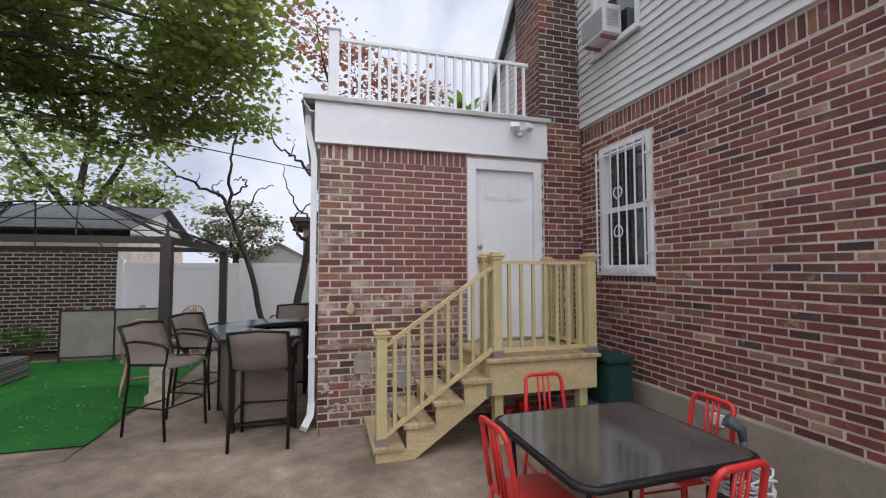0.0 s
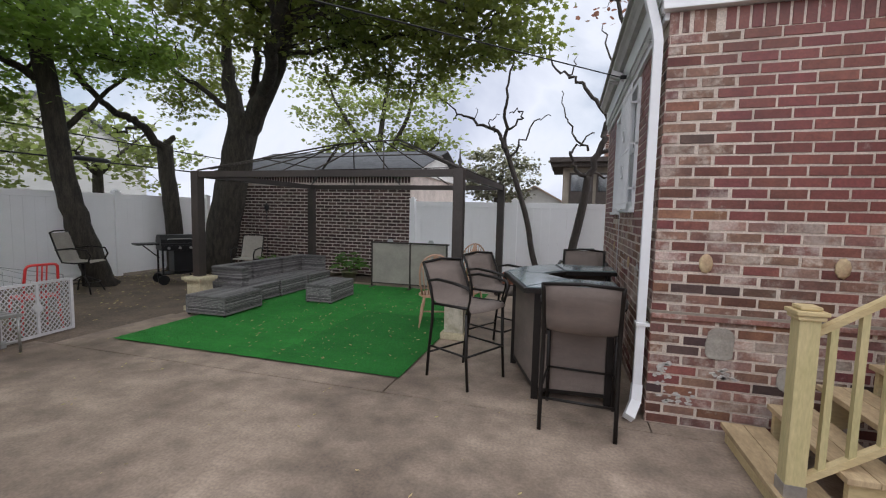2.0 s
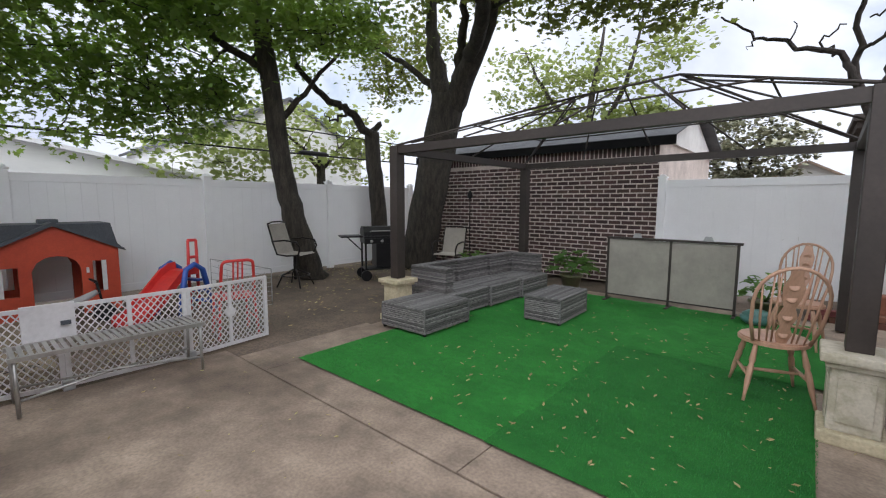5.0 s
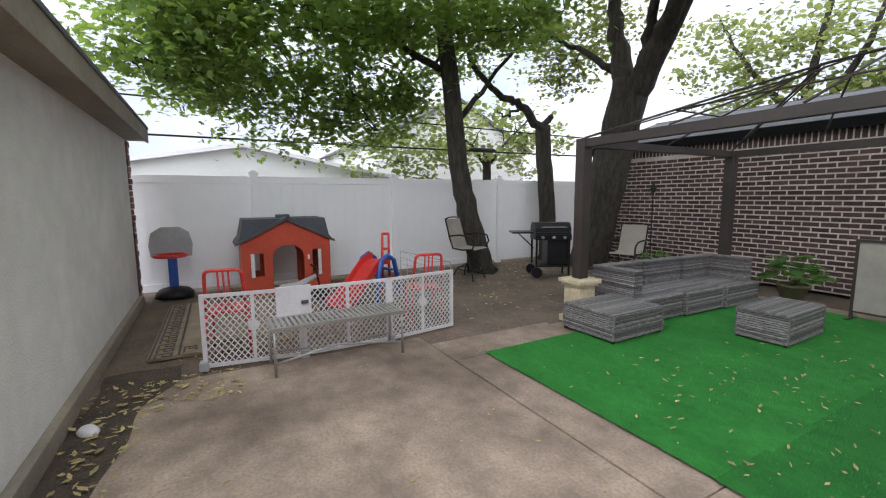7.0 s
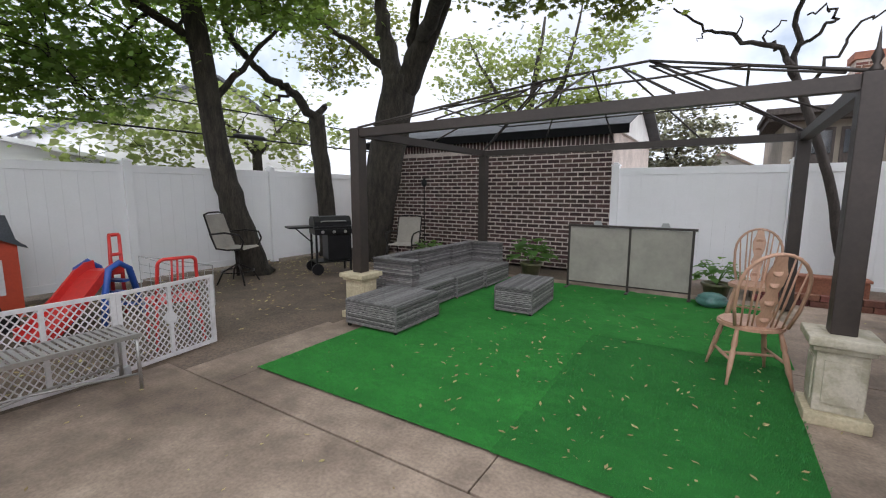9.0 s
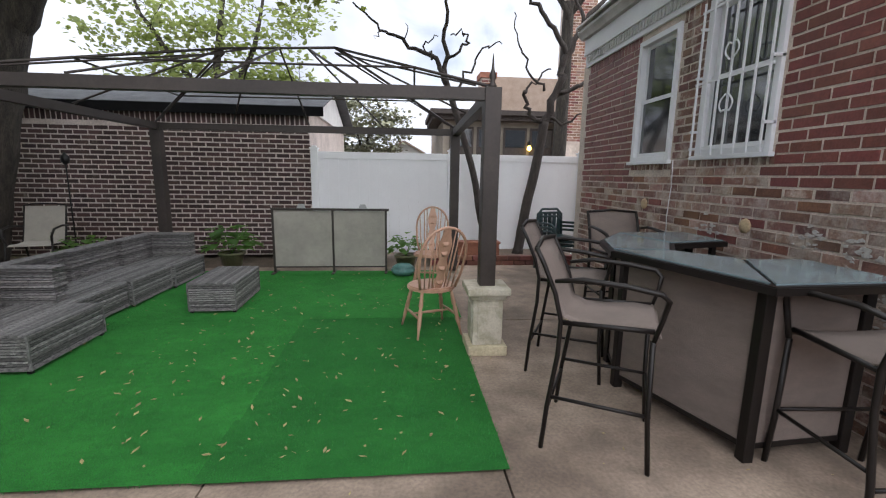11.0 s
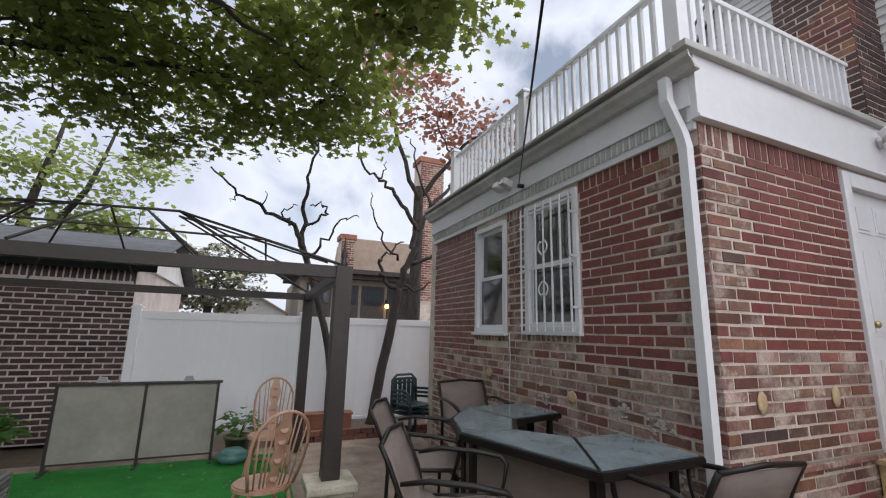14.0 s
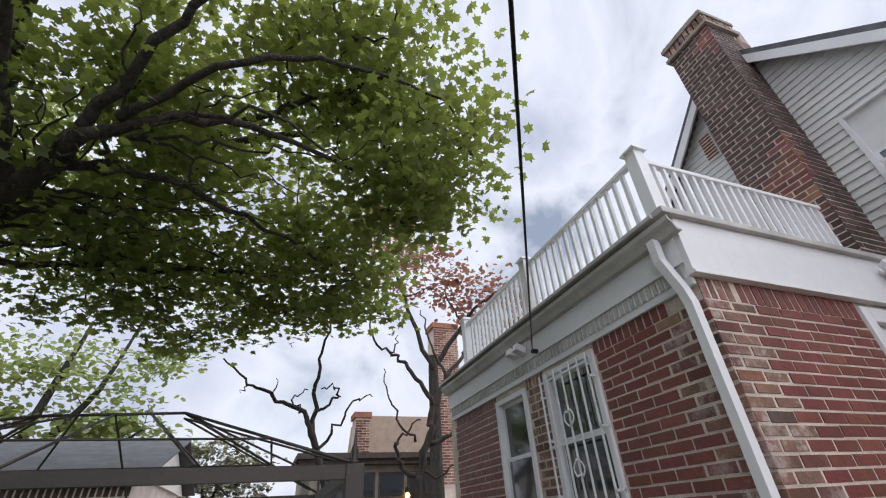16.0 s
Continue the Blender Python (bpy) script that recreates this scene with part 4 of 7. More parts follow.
flood2 = thing("floodlight", pose(-0.06, 7.05, 3.30), "white security floodlight under the eave", "floodlight")
part("plate", moved(lathe([(0.05, 0), (0.05, 0.02), (0.03, 0.035)]), pose(0, 0, 0, 0, -90)), M_WHITEPL, flood2)
part("lamp_head", moved(boxes((-0.06, 0.06, -0.05, 0.05, -0.04, 0.04), bevel=0.012), pose(-0.10, 0.08, 0.0, 0, 20, 0)), M_WHITEPL, flood2)
part("lamp_head", moved(boxes((-0.06, 0.06, -0.05, 0.05, -0.04, 0.04), bevel=0.012), pose(-0.10, -0.08, 0.0, 0, 20, 0)), M_WHITEPL, flood2)

# service cable to the eave and cables over the yard


def sag(a, b, drop, n=24):
    a, b = Vector(a), Vector(b)
    return [a.lerp(b, i / n) - Vector((0, 0, 4 * drop * (i / n) * (1 - i / n))) for i in range(n + 1)]


solid("service_cable", tube(sag((-0.12, 6.78, 3.22), (-5.16, -1.27, 2.2), 0.0), 0.0065, 6), M_BLACK, "black cable slung from the eave across the yard", "cable", kind="")
solid("cable_post", tube([(-5.16, -1.27, 0), (-5.16, -1.27, 2.3)], 0.05, 8), M_BARK_DEAD, "round timber post holding the cable", "post", kind="")
part("bracket", boxes((-0.13, -0.05, 6.76, 6.80, 3.20, 3.24), bevel=0.01), M_BLACK, side_fascia)
solid("utility_cable", tube(sag((-12.6, -8, 2.75), (-12.6, 30, 2.95), 0.1), 0.022, 6), M_BLACK, "black utility cable behind the white fence", "cable", kind="")
solid("utility_cable", tube(sag((-12.6, -8, 3.6), (-12.6, 30, 3.4), 0.15), 0.018, 6), M_BLACK, "black utility cable behind the white fence", "cable", kind="")
solid("cable_splice", tube([(-12.6, 9.1, 2.78), (-12.6, 9.2, 2.78), (-12.6, 9.9, 2.78), (-12.6, 10.0, 2.78)], [0.03, 0.065, 0.065, 0.03], 8), M_BLACK, "black splice case on the utility cable", "splice case", kind="")

# ---- timber landing and stairs ----
DECK_Z = 0.84
landing = thing("timber_landing", pose(0, 0, 0), "new pale treated-pine landing before the white door", "deck")
for k in range(8):
    part("deck_board", boxes((1.55, 2.80, 3.82 + 0.1262 * k, 3.9412 + 0.1262 * k, DECK_Z - 0.035, DECK_Z), bevel=0.004), M_TREAD, landing)
part("rim_joist", boxes((1.59, 2.77, 3.86, 3.90, 0.49, DECK_Z - 0.037)), M_PINE, landing)
part("rim_joist", boxes((1.585, 1.625, 3.902, 4.82, 0.49, DECK_Z - 0.037)), M_PINE, landing)
part("rim_joist", boxes((2.735, 2.775, 3.902, 4.82, 0.49, DECK_Z - 0.037)), M_PINE, landing)
for lx in (1.66, 2.60):
    part("support_post", boxes((lx, lx + 0.09, 3.91, 4.0, 0, 0.50), bevel=0.004), M_PINE_Z, landing)


def newel(x, y, z0, top, label=""):
    p = part("newel_post", boxes((x - 0.047, x + 0.047, y - 0.047, y + 0.047, z0, top - 0.06), bevel=0.004), M_PINE_Z, landing)
    part("cap", joined(boxes((x - 0.062, x + 0.062, y - 0.062, y + 0.062, top - 0.06, top - 0.035), bevel=0.005), boxes((x - 0.072, x + 0.072, y - 0.072, y + 0.072, top - 0.035, top - 0.012), bevel=0.006), boxes((x - 0.05, x + 0.05, y - 0.05, y + 0.05, top - 0.012, top + 0.012), bevel=0.011)), M_PINE, p)
    part("bracket", boxes((x - 0.052, x + 0.052, y - 0.052, y + 0.052, z0, z0 + 0.07)), M_ALU, p, "galvanised post bracket")
    return p


newel(0.56, 3.90, 0.135, 1.15)
newel(1.69, 3.93, DECK_Z, 1.86)
newel(1.63, 4.06, DECK_Z - 0.2, 1.845)
newel(2.73, 3.90, DECK_Z, 1.86)
newel(2.72, 4.75, DECK_Z, 1.84)


def rail_run(a, b, h0, h1, count):
    """Top and bottom rails with square balusters between two newels."""
    a, b = Vector(a), Vector(b)
    part("hand_rail", tube([a + Vector((0, 0, h1)), b + Vector((0, 0, h1))], 0.022, square=True, flat=0.75), M_PINE, landing)
    part("foot_rail", tube([a + Vector((0, 0, h0)), b + Vector((0, 0, h0))], 0.022, square=True, flat=0.8), M_PINE, landing)
    for k in range(count):
        p = a.lerp(b, (k + 0.6) / (count + 0.2))
        part("baluster", boxes((p.x - 0.016, p.x + 0.016, p.y - 0.016, p.y + 0.016, p.z + h0 + 0.01, p.z + h1 - 0.012)), M_PINE_Z, landing)


rail_run((1.737, 3.90, DECK_Z), (2.683, 3.90, DECK_Z), 0.07, 0.925, 7)
rail_run((2.73, 3.95, DECK_Z), (2.72, 4.70, DECK_Z), 0.07, 0.925, 7)
rail_run((0.607, 3.90, 0.135), (1.643, 3.92, 0.835), 0.09, 0.885, 8)

stairs = thing("timber_stairs", pose(0, 0, 0), "pale treated-pine steps up to the landing", "stairs")
TREADS = [(0.48, 0.135), (0.755, 0.312), (1.03, 0.489), (1.305, 0.666)]
for x, z in TREADS:
    for k in range(2):
        part("tread", boxes((x + 0.142 * k, x + 0.138 + 0.142 * k, 3.81, 4.71, z - 0.035, z), bevel=0.005), M_TREAD, stairs)
    if z < 0.2:
        part("riser", boxes((x + 0.03, x + 0.048, 3.885, 4.65, 0.0, z - 0.037)), M_PINE, stairs)
for y in (3.845, 4.65):
    poly = [(0.508, 0.0), (0.86, 0.0), (1.585, 0.50), (1.585, 0.63), (1.333, 0.63), (1.333, 0.452), (1.058, 0.452), (1.058, 0.275), (0.783, 0.275), (0.783, 0.098), (0.508, 0.098)]
    part("stringer", moved(prism(poly, 0, 0.038), Matrix(((1, 0, 0, 0), (0, 0, 1, y), (0, 1, 0, 0), (0, 0, 0, 1)))), M_PINE, stairs)
part("hanger", boxes((1.55, 1.60, 3.838, 3.845, 0.50, 0.62)), M_ALU, stairs, "galvanised stringer hanger")

bin_ = thing("storage_tub", pose(2.985, 3.98, 0.30) @ Matrix.Diagonal((0.74, 0.85, 1, 1)), "dark green plastic storage tub on a blue-grey lid", "storage tub")
part("tub", moved(prism([(-0.19, -0.25), (0.19, -0.25), (0.19, 0.25), (-0.19, 0.25)], 0.03, 0.44, bevel=0.02), pose(0, 0, 0)), M_GREENPL, bin_)
part("lid", boxes((-0.215, 0.215, -0.275, 0.275, 0.44, 0.50), bevel=0.018), M_GREENPL, bin_)
part("rim", boxes((-0.2, 0.2, -0.26, 0.26, 0.40, 0.42), bevel=0.006), M_GREENPL, bin_)
crate = thing("plastic_crate", pose(2.985, 3.98, 0) @ Matrix.Diagonal((0.8, 0.85, 1, 1)), "blue-grey plastic crate with a wide rim below the tub", "crate")
part("box", boxes((-0.2, 0.2, -0.24, 0.24, 0, 0.26), bevel=0.015), M_GREYPL, crate)
part("rim", boxes((-0.27, 0.27, -0.31, 0.31, 0.26, 0.298), bevel=0.012), mat("blue_grey_plastic", (0.13, 0.14, 0.24), rough=0.45, bump=0.03), crate)
for bx, by in ((1.95, 4.3), (2.2, 4.5), (2.45, 4.25)):
    solid("toy_truck", joined(boxes((bx, bx + 0.2, by, by + 0.12, 0.05, 0.14), (bx, bx + 0.08, by, by + 0.12, 0.14, 0.2), bevel=0.012), *[tube([(bx + wx, by - 0.01, 0.04), (bx + wx, by + 0.13, 0.04)], 0.04, 12) for wx in (0.04, 0.16)]), M_RED, "small red toy truck stored under the landing", "toy", kind="")

# ---- red chairs round the glass table ----


def rounded(x0, x1, y0, y1, r, n=6):
    pts = []
    for cx, cy, a0 in ((x1 - r, y1 - r, 0), (x0 + r, y1 - r, 90), (x0 + r, y0 + r, 180), (x1 - r, y0 + r, 270)):
        for k in range(n + 1):
            a = radians(a0 + 90 * k / n)
            pts.append((cx + r * math.cos(a), cy + r * math.sin(a)))
    return pts


table = thing("patio_table", pose(1.68, 2.18, 0, 0, 0, 1.5), "smoked glass patio table with dark rim and legs", "table")
part("glass_top", prism(rounded(-0.535, 0.535, -0.47, 0.49, 0.10), 0.722, 0.742, bevel=0.003), M_TABGLASS, table, "worn smoked glass top")
rim_pts = [(x, y, 0.722) for x, y in rounded(-0.55, 0.55, -0.485, 0.505, 0.11)]
part("rim", tube(rim_pts + rim_pts[:2], 0.018, 8), M_BLACK, table)
for lx, ly in ((-0.45, -0.38), (0.45, -0.38), (0.45, 0.40), (-0.45, 0.40)):
    part("leg", tube([(lx, ly, 0.715), (lx * 0.97, ly * 0.97, 0.4), (lx * 1.03, ly * 1.03, 0.0)], 0.014, 8), M_BLACK, table)


def red_chair(m, label):
    """Red metal cafe chair, facing local +y, seat 0.44 m."""
    c = thing("red_chair", m, label, "chair", "red chairs round the glass table")
    part("seat", prism(rounded(-0.19, 0.19, -0.18, 0.20, 0.05), 0.425, 0.445, bevel=0.006), M_RED, c)
    hoop = [(-0.17, -0.17, 0.44), (-0.165, -0.20, 0.62), (-0.155, -0.23, 0.80)] + [(-0.155 + 0.05 * (1 - math.cos(a)), -0.235 - 0.01 * math.sin(a), 0.80 + 0.05 * math.sin(a)) for a in (0.5, 1.0, 1.57)]
    hoop += [(-p[0], p[1], p[2]) for p in hoop[::-1]]
    part("back_frame", tube(hoop, 0.016, 8), M_RED, c)
    for k in (-1, 0, 1):
        part("back_slat", tube([(k * 0.045, -0.178, 0.445), (k * 0.045, -0.21, 0.64), (k * 0.045, -0.245, 0.845)], 0.009, 6), M_RED, c)
    for lx, ly, k in ((-0.17, -0.16, 1.18), (0.17, -0.16, 1.18), (-0.17, 0.17, 1.1), (0.17, 0.17, 1.1)):
        part("leg", tube([(lx, ly, 0.43), (lx * k, ly * k, 0.0)], 0.014, 8), M_RED, c)
    for s in (-1, 1):
        part("brace", tube([(s * 0.18, -0.17, 0.2), (s * 0.18, 0.18, 0.2)], 0.008, 6), M_RED, c)
    return c


chair_label = "red metal cafe chair with slatted back at the glass table"
red = red_chair(pose(1.76, 2.93, 0, 0, 0, 177), chair_label)
copy_thing(red, pose(2.28, 2.28, 0, 0, 0, 88))
copy_thing(red, pose(1.19, 2.26, 0, 0, 0, -86))
copy_thing(red, pose(1.78, 1.72, 0, 0, 0, 4))

hose = thing("garden_hose", pose(2.36, 1.98, 0), "coiled pale garden hose with a spray head by the footing", "hose")
part("coil", tube([((0.16 + 0.02 * math.sin(k * 2.1)) * math.cos(k * 0.35), (0.16 + 0.02 * math.cos(k * 1.3)) * math.sin(k * 0.35), 0.44 + 0.0010 * k + 0.025 * math.sin(k * 0.9)) for k in range(110)], 0.007, 6), M_WHITEPL, hose)
part("stand", joined(boxes((-0.12, 0.12, -0.12, 0.12, 0.0, 0.43), bevel=0.03), tube([(0.08, 0, 0.43), (0.10, 0.04, 0.68)], 0.02, 8)), M_SLATE, hose)
part("spray_head", joined(tube([(0.10, 0.04, 0.66), (0.10, 0.05, 0.74), (0.04, 0.10, 0.79)], [0.02, 0.03, 0.045], 8)), M_SLATE, hose)
outlet = solid("wall_outlet", boxes((HX - 0.075, HX - 0.036, 2.90, 3.02, 0.36, 0.46), bevel=0.008), M_WHITEPL, "white weatherproof outlet box on the footing", "outlet", kind="")

# broad-leaved plant on the roof deck, tie plates and loose cable on the walls
deck_plant = thing("deck_plant", pose(2.05, 5.9, RZ), "broad-leaved green plant in a pot on the roof deck", "plant")
part("pot", lathe([(0.12, 0), (0.16, 0.22), (0.18, 0.24), (0.15, 0.24), (0.14, 0.2)], 14), M_TERRA, deck_plant)
plant_rng = random.Random(3)
for k in range(11):
    a, tall = plant_rng.uniform(0, 6.28), plant_rng.uniform(0.35, 0.6)
    bm = bmesh.new()
    base = Vector((0, 0, 0.2))
    rows4 = []
    for f, w in ((0, 0.01), (0.3, 0.05), (0.65, 0.07), (0.9, 0.04), (1, 0.002)):
        p = base + Vector((math.cos(a) * tall * 0.6 * f * f, math.sin(a) * tall * 0.6 * f * f, tall * (f - 0.25 * f * f)))
        sd = Vector((-math.sin(a), math.cos(a), 0)) * w
        rows4.append((bm.verts.new(p - sd), bm.verts.new(p + Vector((0, 0, -0.01))), bm.verts.new(p + sd)))
    for r0, r1 in zip(rows4, rows4[1:]):
        for j in (0, 1):
            bm.faces.new((r0[j], r0[j + 1], r1[j + 1], r1[j])).smooth = True
    part("leaf", bm, M_LEAF_POT, deck_plant)
for px, pz in ((0.345, 1.265), (1.175, 1.275)):
    solid("tie_plate", moved(lathe([(0.06, 0), (0.058, 0.008), (0.03, 0.013), (0.001, 0.015)], 9), pose(px, 4.828, pz, 90) @ Matrix.Diagonal((0.8, 1.25, 1, 1))), M_PATCH_TAN, "worn tan mortar plug set in the bricks", "mortar plug", kind="")
for py, pz in ((6.17, 1.12), (7.6, 1.2)):
    solid("tie_plate", moved(lathe([(0.06, 0), (0.058, 0.008), (0.03, 0.013), (0.001, 0.015)], 9), pose(0.0, py, pz, 0, -90)), M_PATCH_TAN, "worn tan mortar plug set in the bricks", "mortar plug", kind="")


def wall_patch(m, w, h, label):
    """A rounded smear of cement lying on the bricks; local x along the wall, y up."""
    rng = random.Random(round(w * 1000))
    pts = [(w / 2 * (abs(math.cos(a)) ** 0.55) * math.copysign(1, math.cos(a)) * rng.uniform(0.88, 1.06), h / 2 * (abs(math.sin(a)) ** 0.55) * math.copysign(1, math.sin(a)) * rng.uniform(0.88, 1.06)) for a in [2 * math.pi * k / 18 for k in range(18)]]
    return solid("wall_patch", moved(prism(pts, 0, 0.008, bevel=0.003), m), M_PATCH, label, "cement patch", kind="")


wall_patch(pose(0.475, 4.829, 0.665, 90), 0.19, 0.24, "grey cement patch smeared over the worn bricks")
wall_patch(pose(0.93, 4.829, 0.46, 90), 0.16, 0.19, "small grey cement patch beside the steps")
M_SMEAR = mat("pale_smear", (0.56, 0.54, 0.52), (0.40, 0.36, 0.33), rough=0.9, scale=16, fine=60, bump=0.4, fleck=0.2)


def paint_smear(m, w, h, seed):
    """Patchy flakes of old pale paint; local x along the wall, y up."""
    rng = random.Random(seed)
    bm = bmesh.new()
    for _ in range(16):
        cx, cy, r = rng.gauss(0, w * 0.3), rng.gauss(0, h * 0.3), rng.uniform(0.008, 0.028)
        ring = [(cx + r * rng.uniform(0.5, 1.5) * math.cos(2 * math.pi * k / 9), cy + 0.6 * r * rng.uniform(0.5, 1.4) * math.sin(2 * math.pi * k / 9)) for k in range(9)]
        lo_, hi_ = [[bm.verts.new((x, y, z)) for x, y in ring] for z in (0.0, 0.003)]
        bm.faces.new(hi_)
        for k in range(9):
            bm.faces.new((lo_[k], lo_[(k + 1) % 9], hi_[(k + 1) % 9], hi_[k]))
    return solid("paint_smear", moved(bm, m), M_SMEAR, "flaked smear of old pale paint on the worn bricks", "paint smear", kind="stuff")


for k, (py, pz, pw, ph) in enumerate(((5.64, 1.10, 0.24, 0.14), (5.34, 1.05, 0.20, 0.20), (6.55, 1.05, 0.26, 0.12), (5.15, 0.75, 0.16, 0.30))):
    paint_smear(pose(-0.0035, py, pz, 90, 0, -90), pw, ph, 90 + k)
for k, (px, pz, pw, ph) in enumerate(((0.22, 0.22, 0.22, 0.08), (0.10, 0.40, 0.08, 0.22), (0.50, 0.42, 0.16, 0.10))):
    paint_smear(pose(px, 4.8265, pz, 90), pw, ph, 80 + k)
solid("wall_cable", tube([(-0.012, 7.15, 1.66), (-0.014, 7.13, 1.40), (-0.012, 7.16, 1.1), (-0.014, 7.12, 0.8)], 0.005, 5), M_WHITEPL, "thin white cable running down the brick wall", "cable", kind="")


# ---- bar counter and tall chairs ----
bar = thing("bar_counter", pose(0, 0, 0), "angled outdoor bar with frosted glass top and woven panels", "bar counter")
TOP = [(-0.18, 4.85), (-0.20, 5.45), (-0.60, 5.47), (-0.84, 5.76), (-0.64, 6.08), (-0.10, 6.20), (-0.10, 6.72), (-0.74, 6.70), (-1.12, 6.28), (-1.27, 5.80), (-0.97, 4.82)]
part("frame", prism(TOP, 0.95, 0.992, bevel=0.006), M_BRONZE, bar)
for nm, poly in (("glass_panel", [(-0.205, 4.88), (-0.225, 5.425), (-0.60, 5.44), (-0.945, 4.855)]), ("glass_panel", [(-0.62, 5.45), (-0.86, 5.75), (-1.235, 5.80), (-0.955, 4.875)]),
                 ("glass_panel", [(-0.865, 5.78), (-0.67, 6.085), (-0.79, 6.64), (-1.10, 6.25), (-1.235, 5.83)]), ("glass_panel", [(-0.64, 6.11), (-0.125, 6.225), (-0.125, 6.695), (-0.76, 6.67)])):
    part(nm, prism(poly, 0.9925, 1.002, bevel=0.002), M_BARGLASS, bar, "frosted blue-grey glass panel")
OUT = [(-0.26, 5.02), (-0.86, 4.98), (-1.14, 5.82), (-1.0, 6.22), (-0.70, 6.58), (-0.16, 6.58)]
for (ax, ay), (bx, by) in zip(OUT, OUT[1:]):
    d = Vector((bx - ax, by - ay, 0))
    m = Matrix.Translation((ax, ay, 0)) @ pose(0, 0, 0, 0, 0, math.degrees(math.atan2(d.y, d.x)))
    pan = part("panel", moved(boxes((0.02, d.length - 0.02, -0.006, 0.006, 0.10, 0.93)), m), M_SLING, bar, "woven taupe panel")
    for pz0, pz1 in ((0.07, 0.10), (0.93, 0.95)):
        part("panel_rail", moved(boxes((0.0, d.length, -0.012, 0.012, pz0, pz1)), m), M_BRONZE, pan)
for x, y in OUT:
    part("leg", boxes((x - 0.03, x + 0.03, y - 0.03, y + 0.03, 0, 0.95), bevel=0.006), M_BRONZE, bar)
for x, y in ((-0.28, 5.38), (-0.18, 6.26), (-0.62, 5.55)):
    part("leg", boxes((x - 0.02, x + 0.02, y - 0.02, y + 0.02, 0, 0.95), bevel=0.004), M_BRONZE, bar)
part("shelf", prism([(-0.28, 5.08), (-0.28, 5.40), (-0.58, 5.42), (-0.78, 5.08)], 0.45, 0.47), M_BRONZE, bar)


def bar_chair(m, label):
    """Tall sling chair facing local +y; seat 0.74 m."""
    c = thing("bar_chair", m, label, "bar chair", "tall chairs round the bar")
    w = 0.265
    for s in (-1, 1):
        part("back_leg", tube([(s * w, -0.265, 0.0), (s * w, -0.245, 0.25), (s * w, -0.205, 0.55), (s * w, -0.20, 0.74), (s * w, -0.235, 0.88), (s * w, -0.30, 1.03), (s * w, -0.345, 1.115)], 0.016, 8, flat=0.8), M_BRONZE, c)
        part("front_leg", tube([(s * w, 0.27, 0.0), (s * w, 0.245, 0.30), (s * w, 0.235, 0.70)], 0.016, 8, flat=0.8), M_BRONZE, c)
        part("armrest", tube([(s * (w + 0.015), -0.235, 0.95), (s * (w + 0.03), -0.10, 0.975), (s * (w + 0.03), 0.10, 0.965), (s * (w + 0.03), 0.25, 0.945), (s * (w + 0.01), 0.285, 0.91), (s * w, 0.27, 0.82), (s * w, 0.238, 0.70)], [0.016, 0.02, 0.021, 0.021, 0.018, 0.014, 0.014], 8, flat=0.7), M_BRONZE, c)
        part("seat_rail", tube([(s * (w - 0.02), -0.20, 0.725), (s * (w - 0.02), 0.24, 0.745)], 0.014, 8), M_BRONZE, c)
        part("stretcher", tube([(s * w, -0.24, 0.31), (s * w, 0.247, 0.31)], 0.010, 6), M_BRONZE, c)
    part("stretcher", tube([(-w, 0.25, 0.31), (w, 0.25, 0.31)], 0.010, 6), M_BRONZE, c)
    part("stretcher", tube([(-w, -0.245, 0.24), (w, -0.245, 0.24)], 0.010, 6), M_BRONZE, c)
    part("top_bar", tube([(-w, -0.342, 1.11), (0, -0.362, 1.13), (w, -0.342, 1.11)], 0.013, 8), M_BRONZE, c)
    sling = bmesh.new()
    prof = [(0.275, 0.715), (0.25, 0.748), (0.15, 0.752), (0.0, 0.735), (-0.12, 0.733), (-0.195, 0.76), (-0.23, 0.86), (-0.275, 0.97), (-0.345, 1.11)]
    rows2 = []
    for y, z in prof:
        rows2.append([sling.verts.new((x * (w - 0.015), y - (0.012 * (1 - x * x) if z > 0.8 else 0), z - (0.014 * (1 - x * x) if z < 0.8 else 0))) for x in (-1, -0.5, 0, 0.5, 1)])
    low = [[sling.verts.new(v.co + Vector((0, -0.006 if i > 4 else 0, -0.007 if i <= 4 else 0))) for v in r] for i, r in enumerate(rows2)]
    for a, b in ((rows2, 1), (low, -1)):
        for r0, r1 in zip(a, a[1:]):
            for j in range(4):
                q = (r0[j], r0[j + 1], r1[j + 1], r1[j])
                sling.faces.new(q if b > 0 else q[::-1]).smooth = True
    for j in range(4):
        sling.faces.new((rows2[0][j + 1], rows2[0][j], low[0][j], low[0][j + 1]))
        sling.faces.new((rows2[-1][j], rows2[-1][j + 1], low[-1][j + 1], low[-1][j]))
    for j in (0, 4):
        for i in range(len(prof) - 1):
            sling.faces.new((rows2[i][j], rows2[i + 1][j], low[i + 1][j], low[i][j]))
    part("sling", sling, M_SLING, c, "woven taupe sling seat and back")
    return c


bc = bar_chair(pose(-0.505, 4.68, 0, 0, 0, -4), "tall dark bronze bar chair with taupe sling at the bar")
copy_thing(bc, pose(-1.55, 5.27, 0, 0, 0, -119))
copy_thing(bc, pose(-1.37, 6.20, 0, 0, 0, -118))
copy_thing(bc, pose(-0.42, 7.20, 0, 0, 0, 176))

